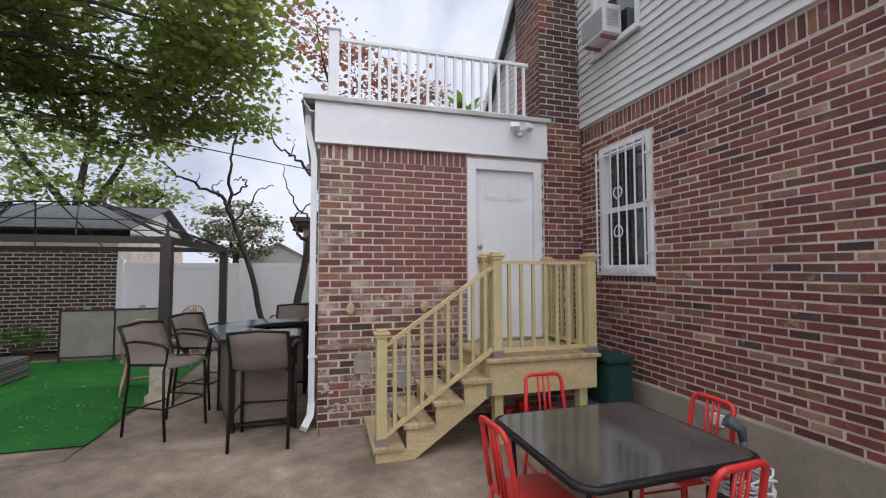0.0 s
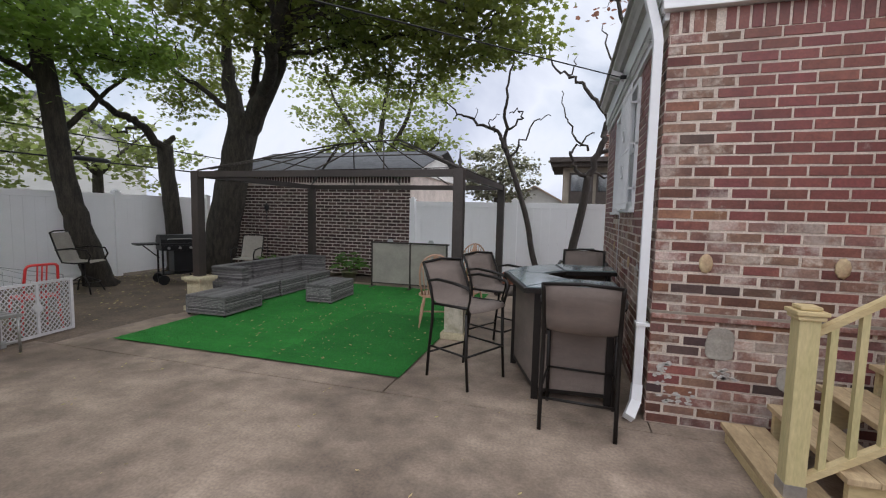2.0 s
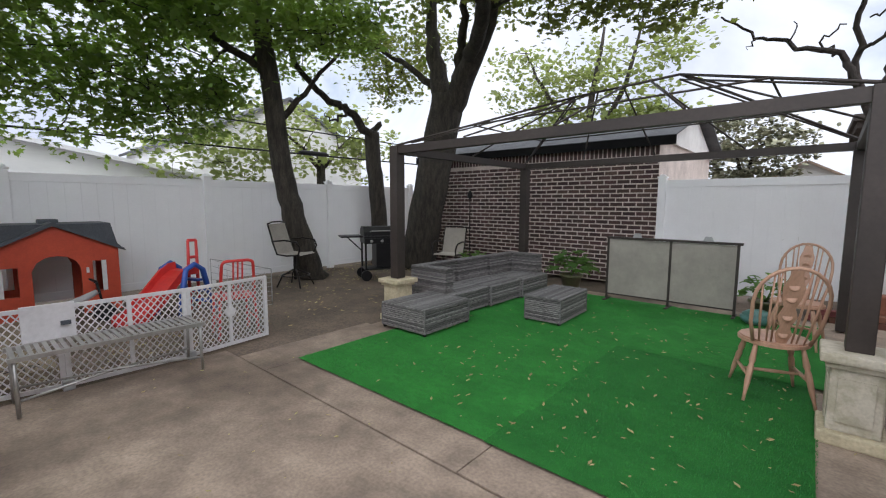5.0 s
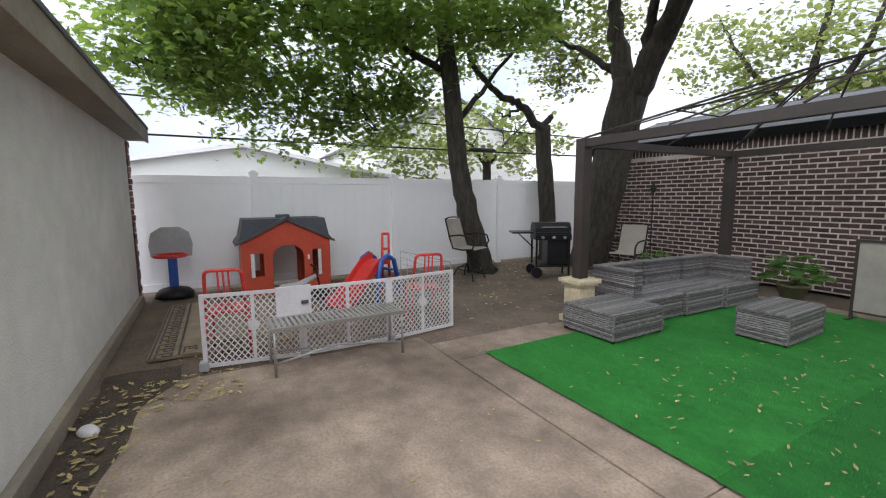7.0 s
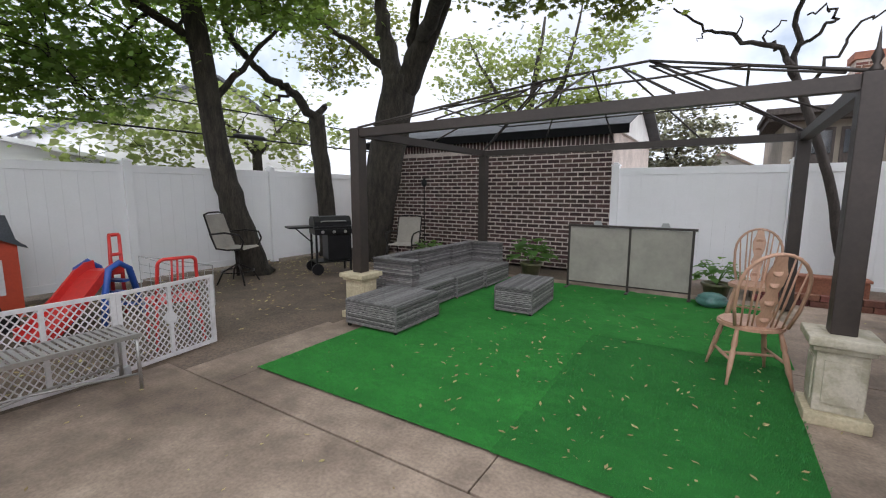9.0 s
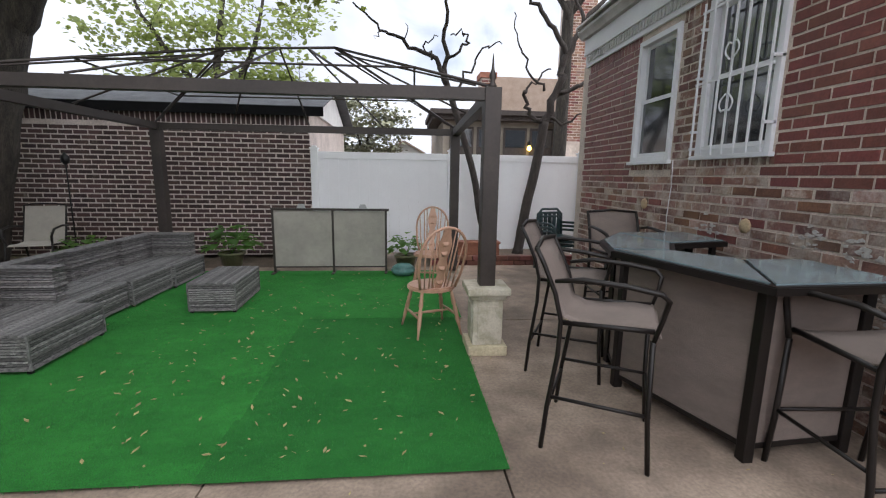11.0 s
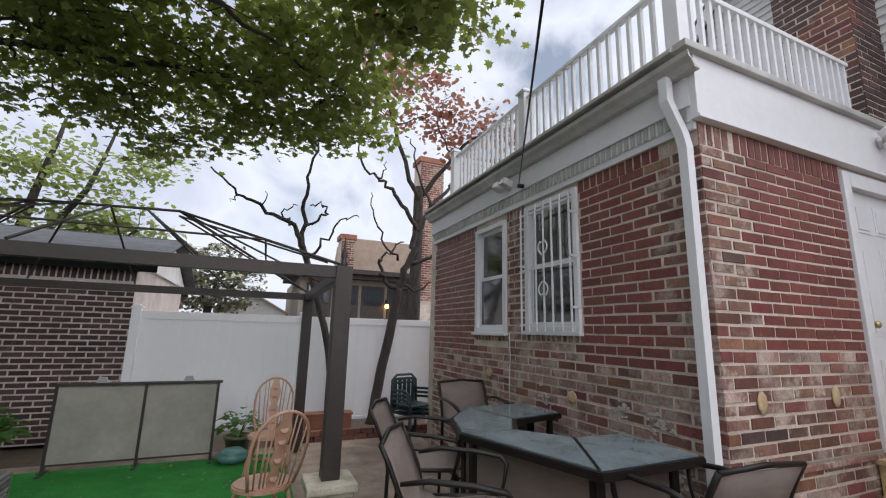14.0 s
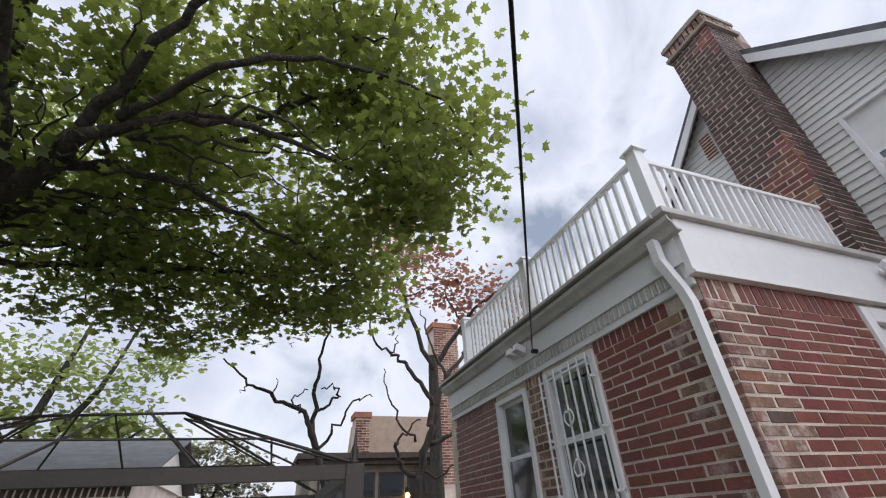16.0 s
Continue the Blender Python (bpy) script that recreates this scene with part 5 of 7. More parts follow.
# ---- gazebo ----
gaz = thing("gazebo", pose(0, 0, 0), "bare dark brown steel gazebo frame without canopy", "gazebo")
GX = {"a": (-6.13, 6.58), "b": (-6.13, 9.65), "c": (-1.97, 6.53), "d": (-1.89, 9.56)}
GT = 2.15
for k, (x, y) in GX.items():
    ped = {"a": 0.53, "c": 0.575}.get(k, 0.02)
    part("post", boxes((x - 0.065, x + 0.065, y - 0.065, y + 0.065, ped, GT), bevel=0.006), M_GAZEBO, gaz)
corner = {k: Vector((x, y, GT - 0.05)) for k, (x, y) in GX.items()}
for p, q in (("a", "c"), ("b", "d"), ("a", "b"), ("c", "d")):
    part("beam", tube([corner[p], corner[q]], 0.045, square=True), M_GAZEBO, gaz)
R1, R2 = Vector((-3.38, 7.99, 2.79)), Vector((-4.55, 8.08, 2.76))
part("ridge", tube([R1, R2], 0.014, 6), M_GAZEBO, gaz)
up = Vector((0, 0, 0.06))
for k, rr in (("a", R2), ("b", R2), ("c", R1), ("d", R1)):
    part("rafter", tube([corner[k] + up, rr], 0.014, 6), M_GAZEBO, gaz)
    part("rafter", tube([corner[k].lerp(rr, 0.08) + up * 0.6, rr - Vector((0, 0, 0.05))], 0.010, 6), M_GAZEBO, gaz)
for p, q, rr, rs in (("a", "c", R2, R1), ("b", "d", R2, R1)):
    for f in (0.25, 0.5, 0.75):
        part("rafter", tube([corner[p].lerp(corner[q], f) + up, rr.lerp(rs, f)], 0.011, 6), M_GAZEBO, gaz)
for f in (0.42,):
    loop = [corner["a"].lerp(R2, f) + up * (1 - f), corner["b"].lerp(R2, f) + up * (1 - f), corner["d"].lerp(R1, f) + up * (1 - f), corner["c"].lerp(R1, f) + up * (1 - f)]
    for i in range(4):
        part("purlin", tube([loop[i], loop[(i + 1) % 4]], 0.010, 6), M_GAZEBO, gaz)
for p, q, rr in (("a", "b", R2), ("c", "d", R1)):
    part("rafter", tube([corner[p].lerp(corner[q], 0.5) + up, rr], 0.011, 6), M_GAZEBO, gaz)
finial = part("finial", moved(lathe([(0.03, 0), (0.035, 0.02), (0.015, 0.05), (0.03, 0.09), (0.012, 0.14), (0.006, 0.22), (0.001, 0.26)], 10), pose(*GX["c"], GT)), M_GAZEBO, gaz)


def pedestal(m, material, label):
    p = thing("pedestal", m, label, "pedestal", "gazebo pedestals")
    part("base", boxes((-0.165, 0.165, -0.165, 0.165, 0, 0.07), bevel=0.012), M_STONE_Y, p)
    part("shaft", boxes((-0.125, 0.125, -0.125, 0.125, 0.07, 0.40), bevel=0.01), material, p)
    for s in (0, 90, 180, 270):
        part("panel", moved(boxes((-0.085, 0.085, -0.135, -0.124, 0.12, 0.35), bevel=0.004), pose(0, 0, 0, 0, 0, s)), material, p)
    part("cap", joined(boxes((-0.15, 0.15, -0.15, 0.15, 0.40, 0.43), bevel=0.01), boxes((-0.178, 0.178, -0.178, 0.178, 0.43, 0.48), bevel=0.012)), material, p)
    return p


pedestal(pose(*GX["c"], 0.0) @ Matrix.Diagonal((1, 1, 1.2, 1)), M_STONE, "weathered cream stone pedestal under the gazebo post")
pedestal(pose(*GX["a"], 0.0) @ Matrix.Diagonal((1, 1, 1.1, 1)), M_STONE_Y, "yellow stone pedestal under the gazebo post")

# ---- Windsor chairs ----


def windsor_chair(m, label):
    """Hoop-backed wooden chair facing local +y; seat 0.45 m."""
    c = thing("windsor_chair", m, label, "chair", "wooden hoop-back chairs")
    part("seat", prism([(0.225 * math.cos(2 * math.pi * a / 20) * (1 + 0.06 * math.sin(2 * math.pi * a / 20)), 0.215 * math.sin(2 * math.pi * a / 20)) for a in range(20)], 0.415, 0.452, bevel=0.012), M_WOOD, c)
    for sx in (-1, 1):
        for sy in (-1, 1):
            a, b = Vector((sx * 0.14, sy * 0.13, 0.42)), Vector((sx * 0.215, sy * 0.225, 0.0))
            part("leg", tube([a.lerp(b, f) for f in (0, 0.15, 0.3, 0.36, 0.42, 0.7, 0.85, 1)], [0.014, 0.018, 0.023, 0.015, 0.022, 0.019, 0.012, 0.011], 8), M_WOOD, c)
        part("stretcher", tube([(sx * 0.185, -0.18, 0.18), (sx * 0.185, 0, 0.18), (sx * 0.185, 0.18, 0.18)], [0.009, 0.015, 0.009], 8), M_WOOD, c)
    part("stretcher", tube([(-0.185, 0, 0.18), (0, 0, 0.18), (0.185, 0, 0.18)], [0.009, 0.015, 0.009], 8), M_WOOD, c)

    def lean(x, z):
        return (x, -0.16 - 0.20 * (z - 0.45) / 0.55, z)

    hoop = [lean(-0.17, 0.45), lean(-0.205, 0.60), lean(-0.215, 0.76)] + [lean(-0.215 * math.cos(a), 0.78 + 0.245 * math.sin(a)) for a in [math.pi * k / 12 for k in range(1, 12)]] + [lean(0.215, 0.76), lean(0.205, 0.60), lean(0.17, 0.45)]
    part("hoop", tube(hoop, 0.013, 8), M_WOOD, c)
    for k in (-3, -2, 2, 3, -1.35, 1.35):
        x = k * 0.052
        top = 0.78 + 0.24 * math.sqrt(max(0, 1 - (x * 1.15 / 0.215) ** 2))
        part("spindle", tube([lean(x * 0.85, 0.45), lean(x, 0.65), lean(x * 1.15, top)], [0.006, 0.009, 0.006], 6), M_WOOD, c)
    sp = bmesh.new()
    pr = [(0.028, 0.45), (0.05, 0.52), (0.03, 0.58), (0.058, 0.66), (0.035, 0.73), (0.055, 0.80), (0.062, 0.88), (0.04, 0.95), (0.03, 1.01)]
    fr = [[sp.verts.new(Vector(lean(s * w, z)) + Vector((0, d, 0))) for w, z in pr] for s in (-1, 1) for d in (0.006, -0.006)]
    for i in range(len(pr) - 1):
        sp.faces.new((fr[0][i], fr[2][i], fr[2][i + 1], fr[0][i + 1]))
        sp.faces.new((fr[3][i], fr[1][i], fr[1][i + 1], fr[3][i + 1]))
        sp.faces.new((fr[1][i], fr[0][i], fr[0][i + 1], fr[1][i + 1]))
        sp.faces.new((fr[2][i], fr[3][i], fr[3][i + 1], fr[2][i + 1]))
    splat = part("splat", sp, M_WOOD, c, "fretted wooden back splat")
    for z in (0.52, 0.66, 0.80, 0.89):
        part("boss", moved(lathe([(0.016, -0.010), (0.030, -0.012), (0.034, 0), (0.030, 0.012), (0.016, 0.010)], 12), Matrix.Translation(lean(0, z)) @ pose(0, 0, 0, 70)), M_WOOD, splat)
    return c


wc = windsor_chair(pose(-2.40, 6.98, 0.016, 0, 0, 18), "pinkish wooden hoop-back chair on the green carpet")
copy_thing(wc, pose(-2.30, 8.62, 0.016, 0, 0, 172))

# ---- wicker sectional and coffee table ----


def wicker_box(name, m, w, d, h, label, category, group="", z0=0.04, top="slats"):
    """Wicker block in local x, y from 0: woven bands round it, slatted lid, small feet."""
    t = thing(name, m, label, category, group)
    part("core", boxes((0.012, w - 0.012, 0.012, d - 0.012, z0 + 0.004, h - 0.012)), M_BLACK, t)
    bands = bmesh.new()
    k, z = 0, z0
    while z < h - 0.02:
        o = 0.004 if k % 2 else 0.0
        bh = 0.013 if k % 3 else 0.019
        quad_box(bands, o, w - o, 0.0 + o, 0.012, z, z + bh)
        quad_box(bands, o, w - o, d - 0.012, d - o, z, z + bh)
        quad_box(bands, o, 0.012, 0.013, d - 0.013, z, z + bh)
        quad_box(bands, w - 0.012, w - o, 0.013, d - 0.013, z, z + bh)
        z += bh + 0.008
        k += 1
    wv = part("weave", bands, M_WICKER, t, "grey woven wicker bands")
    wv["kind"] = "stuff"
    for sx, sy in ((-0.004, -0.004), (w - 0.012, -0.004), (-0.004, d - 0.012), (w - 0.012, d - 0.012)):
        part("corner_trim", boxes((sx, sx + 0.016, sy, sy + 0.016, z0 - 0.01, h - 0.014), bevel=0.003), M_WICKER_O, t)
    rim = bmesh.new()
    for zz in (z0 - 0.008, h - 0.034):
        for x0, x1, y0, y1 in ((0.012, w - 0.012, -0.005, 0.004), (0.012, w - 0.012, d - 0.004, d + 0.005), (-0.005, 0.004, 0.012, d - 0.012), (w - 0.004, w + 0.005, 0.012, d - 0.012)):
            quad_box(rim, x0, x1, y0, y1, zz, zz + 0.02)
    part("rim", rim, M_WICKER, t)
    n = max(3, round(w / 0.03))
    for i in range(n):
        part("slat", boxes((w * i / n + 0.001, w * (i + 1) / n - 0.003, 0.0, d, h - 0.014, h - 0.003 * (i % 2))), M_WICKER_O, t)
    for sx, sy in ((0.01, 0.01), (w - 0.04, 0.01), (0.01, d - 0.04), (w - 0.04, d - 0.04)):
        part("foot", boxes((sx, sx + 0.03, sy, sy + 0.03, 0, z0 + 0.004)), M_BLACK, t)
    return t


TZ = 0.016
wicker_box("wicker_ottoman", pose(-5.99, 6.19, TZ, 0, 0, 1), 0.68, 0.80, 0.30, "grey wicker chaise block without cushion at the end of the sofa", "ottoman")
wicker_box("wicker_table", pose(-4.87, 7.54, TZ, 0, 0, 2), 0.47, 0.84, 0.33, "low grey wicker coffee table on the green carpet", "coffee table")


def wicker_seat(m, d, back, arm, label):
    s = wicker_box("wicker_sofa", m, 0.74, d, 0.30, label, "sofa", "grey wicker sofa units")
    for nm, row in (("backrest", back), ("armrest", arm)):
        if not row:
            continue
        x0, x1, y0, y1, h = row
        bm = bmesh.new()
        z, k = 0.30, 0
        while z < h - 0.02:
            bh = 0.013 if k % 3 else 0.019
            o = 0.004 if k % 2 else 0.0
            quad_box(bm, x0 + o, x1 - o, y0 + o, y1 - o, z, z + bh)
            z += bh + 0.008
            k += 1
        quad_box(bm, x0 - 0.004, x1 + 0.004, y0 - 0.002, y1 + 0.002, z, h)
        part(nm, bm, M_WICKER, s)["kind"] = "stuff"
    return s


wl_ = "grey wicker sofa unit without cushions"
wicker_seat(pose(-6.32, 7.0, TZ), 0.78, (0.0, 0.15, 0.16, 0.778, 0.61), (0.0, 0.62, 0.0, 0.155, 0.61), wl_ + " with an end arm")
wicker_seat(pose(-6.28, 7.79, TZ), 0.78, (0.0, 0.15, 0.0, 0.778, 0.61), None, wl_)
wicker_seat(pose(-6.24, 8.58, TZ), 0.78, (0.0, 0.15, 0.0, 0.62, 0.61), (0.0, 0.64, 0.625, 0.78, 0.61), wl_ + " with a corner back")

# ---- two-panel screen, pots and planter by the rear fence ----
screen = thing("mesh_screen", pose(-4.55, 9.42, 0.016), "pale two-panel mesh screen in a thin dark frame", "screen")
for x0, x1 in ((0.03, 0.85), (0.88, 1.62)):
    part("mesh_panel", boxes((x0, x1, -0.008, 0.008, 0.10, 0.925)), M_SLING_PALE, screen)
part("frame", boxes((0, 0.03, -0.02, 0.02, 0.0, 0.955), (0.85, 0.88, -0.02, 0.02, 0.0, 0.955), (1.62, 1.65, -0.02, 0.02, 0.0, 0.955), (0, 1.68, -0.035, 0.03, 0.93, 0.96), (0.03, 1.62, -0.015, 0.015, 0.085, 0.105)), M_GAZEBO, screen)
for x in (0.42, 1.30):
    part("clip", moved(prism([(-0.06, 0), (0.06, 0), (0.035, 0.06), (-0.035, 0.06)], -0.02, 0.02), Matrix(((1, 0, 0, x), (0, 0, 1, 0), (0, 1, 0, 0.96), (0, 0, 0, 1)))), M_GREYPL, screen)
for x in (0.015, 0.865, 1.635):
    part("foot", boxes((x - 0.02, x + 0.02, -0.14, 0.14, -0.002, 0.02)), M_GAZEBO, screen)


def big_leaf(bm, base, heading, rise, length, width):
    """A bent, pointed leaf blade of eight faces."""
    side = Vector((-math.sin(heading), math.cos(heading), 0))
    fwd = Vector((math.cos(heading), math.sin(heading), 0))
    rows3 = []
    for f, w in ((0, 0.06), (0.25, 0.75), (0.55, 1.0), (0.8, 0.6), (1, 0.02)):
        p = Vector(base) + fwd * (length * f * math.cos(rise)) + Vector((0, 0, length * (f * math.sin(rise) - 0.45 * f * f)))
        rows3.append([bm.verts.new(p + side * (width * w * s) + Vector((0, 0, 0.12 * width * abs(s)))) for s in (-1, 0, 1)])
    for a, b in zip(rows3, rows3[1:]):
        for j in (0, 1):
            bm.faces.new((a[j], a[j + 1], b[j + 1], b[j])).smooth = True


def potted_plant(m, pot_mat, r, h, spread, tall, count, seed, label, big=0.1):
    t = thing("potted_plant", m, label, "plant")
    part("pot", lathe([(r * 0.7, 0), (r * 0.95, h * 0.85), (r * 1.08, h * 0.86), (r * 1.08, h), (r * 0.9, h), (r * 0.88, h * 0.9)], 18), pot_mat, t)
    part("soil", lathe([(r * 0.9, h * 0.86), (r * 0.5, h * 0.9), (0.01, h * 0.9)], 14), M_GROUND, t)
    rng = random.Random(seed)
    for nm in range(6):
        a = rng.uniform(0, 6.28)
        part("stem", tube([(0, 0, h * 0.88), (0.3 * spread * math.cos(a), 0.3 * spread * math.sin(a), h + 0.5 * tall), (0.6 * spread * math.cos(a), 0.6 * spread * math.sin(a), h + 0.8 * tall)], 0.006, 5), M_LEAF_POT, t)
    for k in range(count):
        bm = bmesh.new()
        a, q = rng.uniform(0, 6.28), rng.uniform(0.05, 1) ** 0.6
        big_leaf(bm, (spread * 0.75 * q * math.cos(a), spread * 0.75 * q * math.sin(a), h + tall * (1 - 0.75 * q * q) * rng.uniform(0.4, 1)), a + rng.uniform(-0.9, 0.9), rng.uniform(0.0, 0.7), big * rng.uniform(0.8, 1.5), big * rng.uniform(0.3, 0.5))
        part("leaf", bm, M_LEAF_POT, t)
    return t


potted_plant(pose(-5.28, 9.80, 0), M_POT, 0.18, 0.27, 0.42, 0.42, 90, 4, "leafy green plant in an olive glazed pot", 0.16)
potted_plant(pose(-2.62, 9.62, 0), M_POT, 0.17, 0.26, 0.34, 0.34, 64, 9, "dark leafy plant in a low pot beside the screen", 0.12)
solid("ceramic_bowl", moved(lathe([(0.10, 0), (0.17, 0.05), (0.18, 0.10), (0.15, 0.11), (0.16, 0.13), (0.10, 0.17), (0.02, 0.18)], 20), pose(-2.66, 9.25, 0.012)), M_TEAL, "low teal ceramic covered bowl", "bowl", kind="")
potted_plant(pose(-7.35, 9.75, 0), M_TERRA, 0.14, 0.2, 0.46, 0.36, 80, 14, "straggly green plant behind the wicker sofa", 0.11)
planter = thing("brick_planter", pose(0, 0, 0), "low red brick planting bed before the white fence", "planter")
for k in range(12):
    part("brick", boxes((-2.2 + 0.20 * k, -2.012 + 0.20 * k, 9.98, 10.08, 0.0, 0.075), bevel=0.004), BRICKS["house", "object"], planter)
    part("brick", boxes((-2.1 + 0.20 * k, -1.912 + 0.20 * k, 9.98, 10.08, 0.083, 0.155), bevel=0.004), BRICKS["house", "object"], planter)
part("soil", boxes((-2.2, 0.3, 10.08, 10.9, 0.0, 0.12)), M_GROUND, planter)
box = thing("window_box", pose(-1.45, 10.35, 0.12), "long terracotta planter box in the bed", "planter box")
part("trough", prism([(-0.45, -0.1), (0.45, -0.1), (0.45, 0.1), (-0.45, 0.1)], 0, 0.2, bevel=0.01), M_TERRA, box)
part("rim", boxes((-0.47, 0.47, -0.12, 0.12, 0.2, 0.235), bevel=0.008), M_TERRA, box)


def stacked_chair(m, label):
    c = thing("stacking_chair", m, label, "chair", "stack of green plastic chairs")
    part("seat", boxes((-0.24, 0.24, -0.22, 0.24, 0.40, 0.425), bevel=0.01), M_DARKGREEN, c)
    for k in range(5):
        part("back_slat", boxes((-0.21 + 0.09 * k, -0.15 + 0.09 * k, 0.235, 0.255, 0.43, 0.80), bevel=0.006), M_DARKGREEN, c)
    part("back_top", tube([(-0.25, 0.24, 0.42), (-0.24, 0.25, 0.76), (-0.15, 0.26, 0.84), (0.15, 0.26, 0.84), (0.24, 0.25, 0.76), (0.25, 0.24, 0.42)], 0.02, 8), M_DARKGREEN, c)
    for s in (-1, 1):
        part("armrest", tube([(s * 0.25, 0.22, 0.62), (s * 0.27, -0.1, 0.64), (s * 0.26, -0.22, 0.58), (s * 0.25, -0.22, 0.4)], 0.02, 8), M_DARKGREEN, c)
        for y in (-0.2, 0.22):
            part("leg", tube([(s * 0.23, y, 0.41), (s * 0.26, y * 1.15, 0.0)], 0.022, 8), M_DARKGREEN, c)
    return c


sc = stacked_chair(pose(-0.18, 9.62, 0.0, 0, 0, 20), "dark green plastic garden chair, stacked")
copy_thing(sc, pose(-0.18, 9.63, 0.06, 0, 0, 20))
copy_thing(sc, pose(-0.18, 9.64, 0.12, 0, 0, 20))


# ---- play corner ----
gate = thing("play_fence", pose(0, 0, 0), "white plastic lattice play-yard fence with a gate panel", "play fence")
GP = [(-6.68, 2.62), (-6.57, 3.45), (-6.57, 4.32), (-6.68, 5.14)]
for i, ((ax, ay), (bx, by)) in enumerate(zip(GP, GP[1:])):
    L = math.hypot(bx - ax, by - ay)
    m = Matrix.Translation((ax, ay, 0.02)) @ pose(0, 0, 0, 0, 0, math.degrees(math.atan2(by - ay, bx - ax)))
    H = 0.655
    pan = part("panel_frame", moved(boxes((0.0, 0.035, -0.015, 0.015, 0, H), (L - 0.035, L, -0.015, 0.015, 0, H), (0.035, L - 0.035, -0.013, 0.013, H - 0.03, H), (0.035, L - 0.035, -0.013, 0.013, 0, 0.03), (L / 2 - 0.015, L / 2 + 0.015, -0.012, 0.012, 0.03, H - 0.03)), m), M_WHITEPL, gate)
    lat = bmesh.new()
    for s in (-1, 1):
        k = -H
        while k < L + H:
            # diagonal strip clipped to the panel
            pts = []
            for x in (0.03, L - 0.03):
                z = s * (x - k) * 1.25
                if 0.02 <= z <= H - 0.02:
                    pts.append((x, z))
            for z in (0.02, H - 0.02):
                x = k + s * z / 1.25
                if 0.03 <= x <= L - 0.03:
                    pts.append((x, z))
            if len(pts) >= 2 and math.dist(pts[0], pts[-1]) > 0.02:
                sweep(lat, [(pts[0][0], 0.004 * s, pts[0][1]), (pts[-1][0], 0.004 * s, pts[-1][1])], 0.0042, square=True)
            k += 0.052
    lattice = part("lattice", moved(lat, m), M_WHITEPL, pan)
    lattice["kind"] = "stuff"
    if i != 1:
        part("medallion", moved(lathe([(0.05, -0.017), (0.055, 0), (0.05, 0.017)], 8), m @ pose(L / 2, 0, H * 0.52, 90)), M_WHITEPL, pan)
    part("hinge_foot", moved(boxes((-0.03, 0.045, -0.05, 0.05, -0.02, 0.06), bevel=0.01), m), M_GREYPL, pan)
part("latch_plate", boxes((-6.545, -6.525, 3.22, 3.53, 0.42, 0.70), bevel=0.006), M_WHITEPL, gate, "white latch plate")
part("latch", boxes((-6.525, -6.50, 3.44, 3.50, 0.53, 0.56)), M_SLATE, gate)

bench = thing("metal_bench", pose(-6.33, 3.12, 0), "grey slatted metal bench before the play fence", "bench")
for k in range(26):
    part("slat", boxes((-0.15, 0.16, 0.015 + 0.0455 * k, 0.043 + 0.0455 * k, 0.425, 0.435), bevel=0.003), M_ALU, bench)
for x in (-0.16, 0.165):
    part("side_rail", tube([(x, 0, 0.42), (x, 1.2, 0.42)], 0.015, square=True), M_ALU, bench)
for x in (-0.15, 0.155):
    for y in (0.03, 1.17):
        part("leg", tube([(x, y, 0.42), (x * 1.08, y, 0.02)], 0.013, 8), M_ALU, bench)
for y0, y1 in ((0.03, 1.17), (1.17, 0.03)):
    part("brace", tube([(-0.155, y0, 0.13), (0.0, 0.6, 0.15), (0.16, y1, 0.13)], 0.009, 6), M_ALU, bench)

house_ = thing("playhouse", pose(-9.35, 3.12, 0), "small red plastic playhouse with a slate-grey roof", "playhouse")
W, EV, PK = 1.28, 0.86, 1.17


def yz_prism(poly, x0, x1):
    return moved(prism(poly, 0, x1 - x0), Matrix(((0, 0, 1, x0), (1, 0, 0, 0), (0, 1, 0, 0), (0, 0, 0, 1))))


for x0 in (0.0, -0.62):
    arch = [(0.42 + 0.0, 0.62), (0.47, 0.72), (0.56, 0.78), (0.66, 0.79), (0.76, 0.77), (0.84, 0.71), (0.88, 0.62)]
    for nm, poly in (("wall_panel", [(0.0, 0.02), (0.12, 0.02), (0.12, EV), (0.0, EV)]), ("wall_panel", [(0.30, 0.02), (0.42, 0.02), (0.42, 0.62), (0.42, EV), (0.30, EV)]), ("wall_panel", [(0.12, 0.02), (0.30, 0.02), (0.30, 0.33), (0.12, 0.33)]),
                     ("wall_panel", [(0.12, 0.68), (0.30, 0.68), (0.30, EV), (0.12, EV)]), ("wall_panel", [(0.88, 0.02), (1.0, 0.02), (1.0, EV), (0.88, EV)]), ("wall_panel", [(1.14, 0.02), (W, 0.02), (W, EV), (1.14, EV)]),
                     ("wall_panel", [(1.0, 0.02), (1.14, 0.02), (1.14, 0.30), (1.0, 0.30)]), ("wall_panel", [(1.0, 0.70), (1.14, 0.70), (1.14, EV), (1.0, EV)]),
                     ("gable", arch + [(0.88, EV), (W, EV), (W / 2, PK - 0.01), (0.0, EV), (0.42, EV)])):
        part(nm, yz_prism(poly if nm == "gable" else poly, x0, x0 + 0.05), M_PLAYRED, house_)
part("shutter", boxes((0.05, 0.06, 1.09, 1.14, 0.30, 0.70)), M_WHITEPL, house_, "pale blue-white shutter")
part("shutter", boxes((0.05, 0.06, 0.12, 0.17, 0.33, 0.68)), M_WHITEPL, house_)
part("side_wall", boxes((-0.57, 0.0, 0.0, 0.05, 0.02, EV)), M_PLAYRED, house_)
part("side_wall", boxes((-0.57, 0.0, W - 0.05, W, 0.02, EV)), M_PLAYRED, house_)
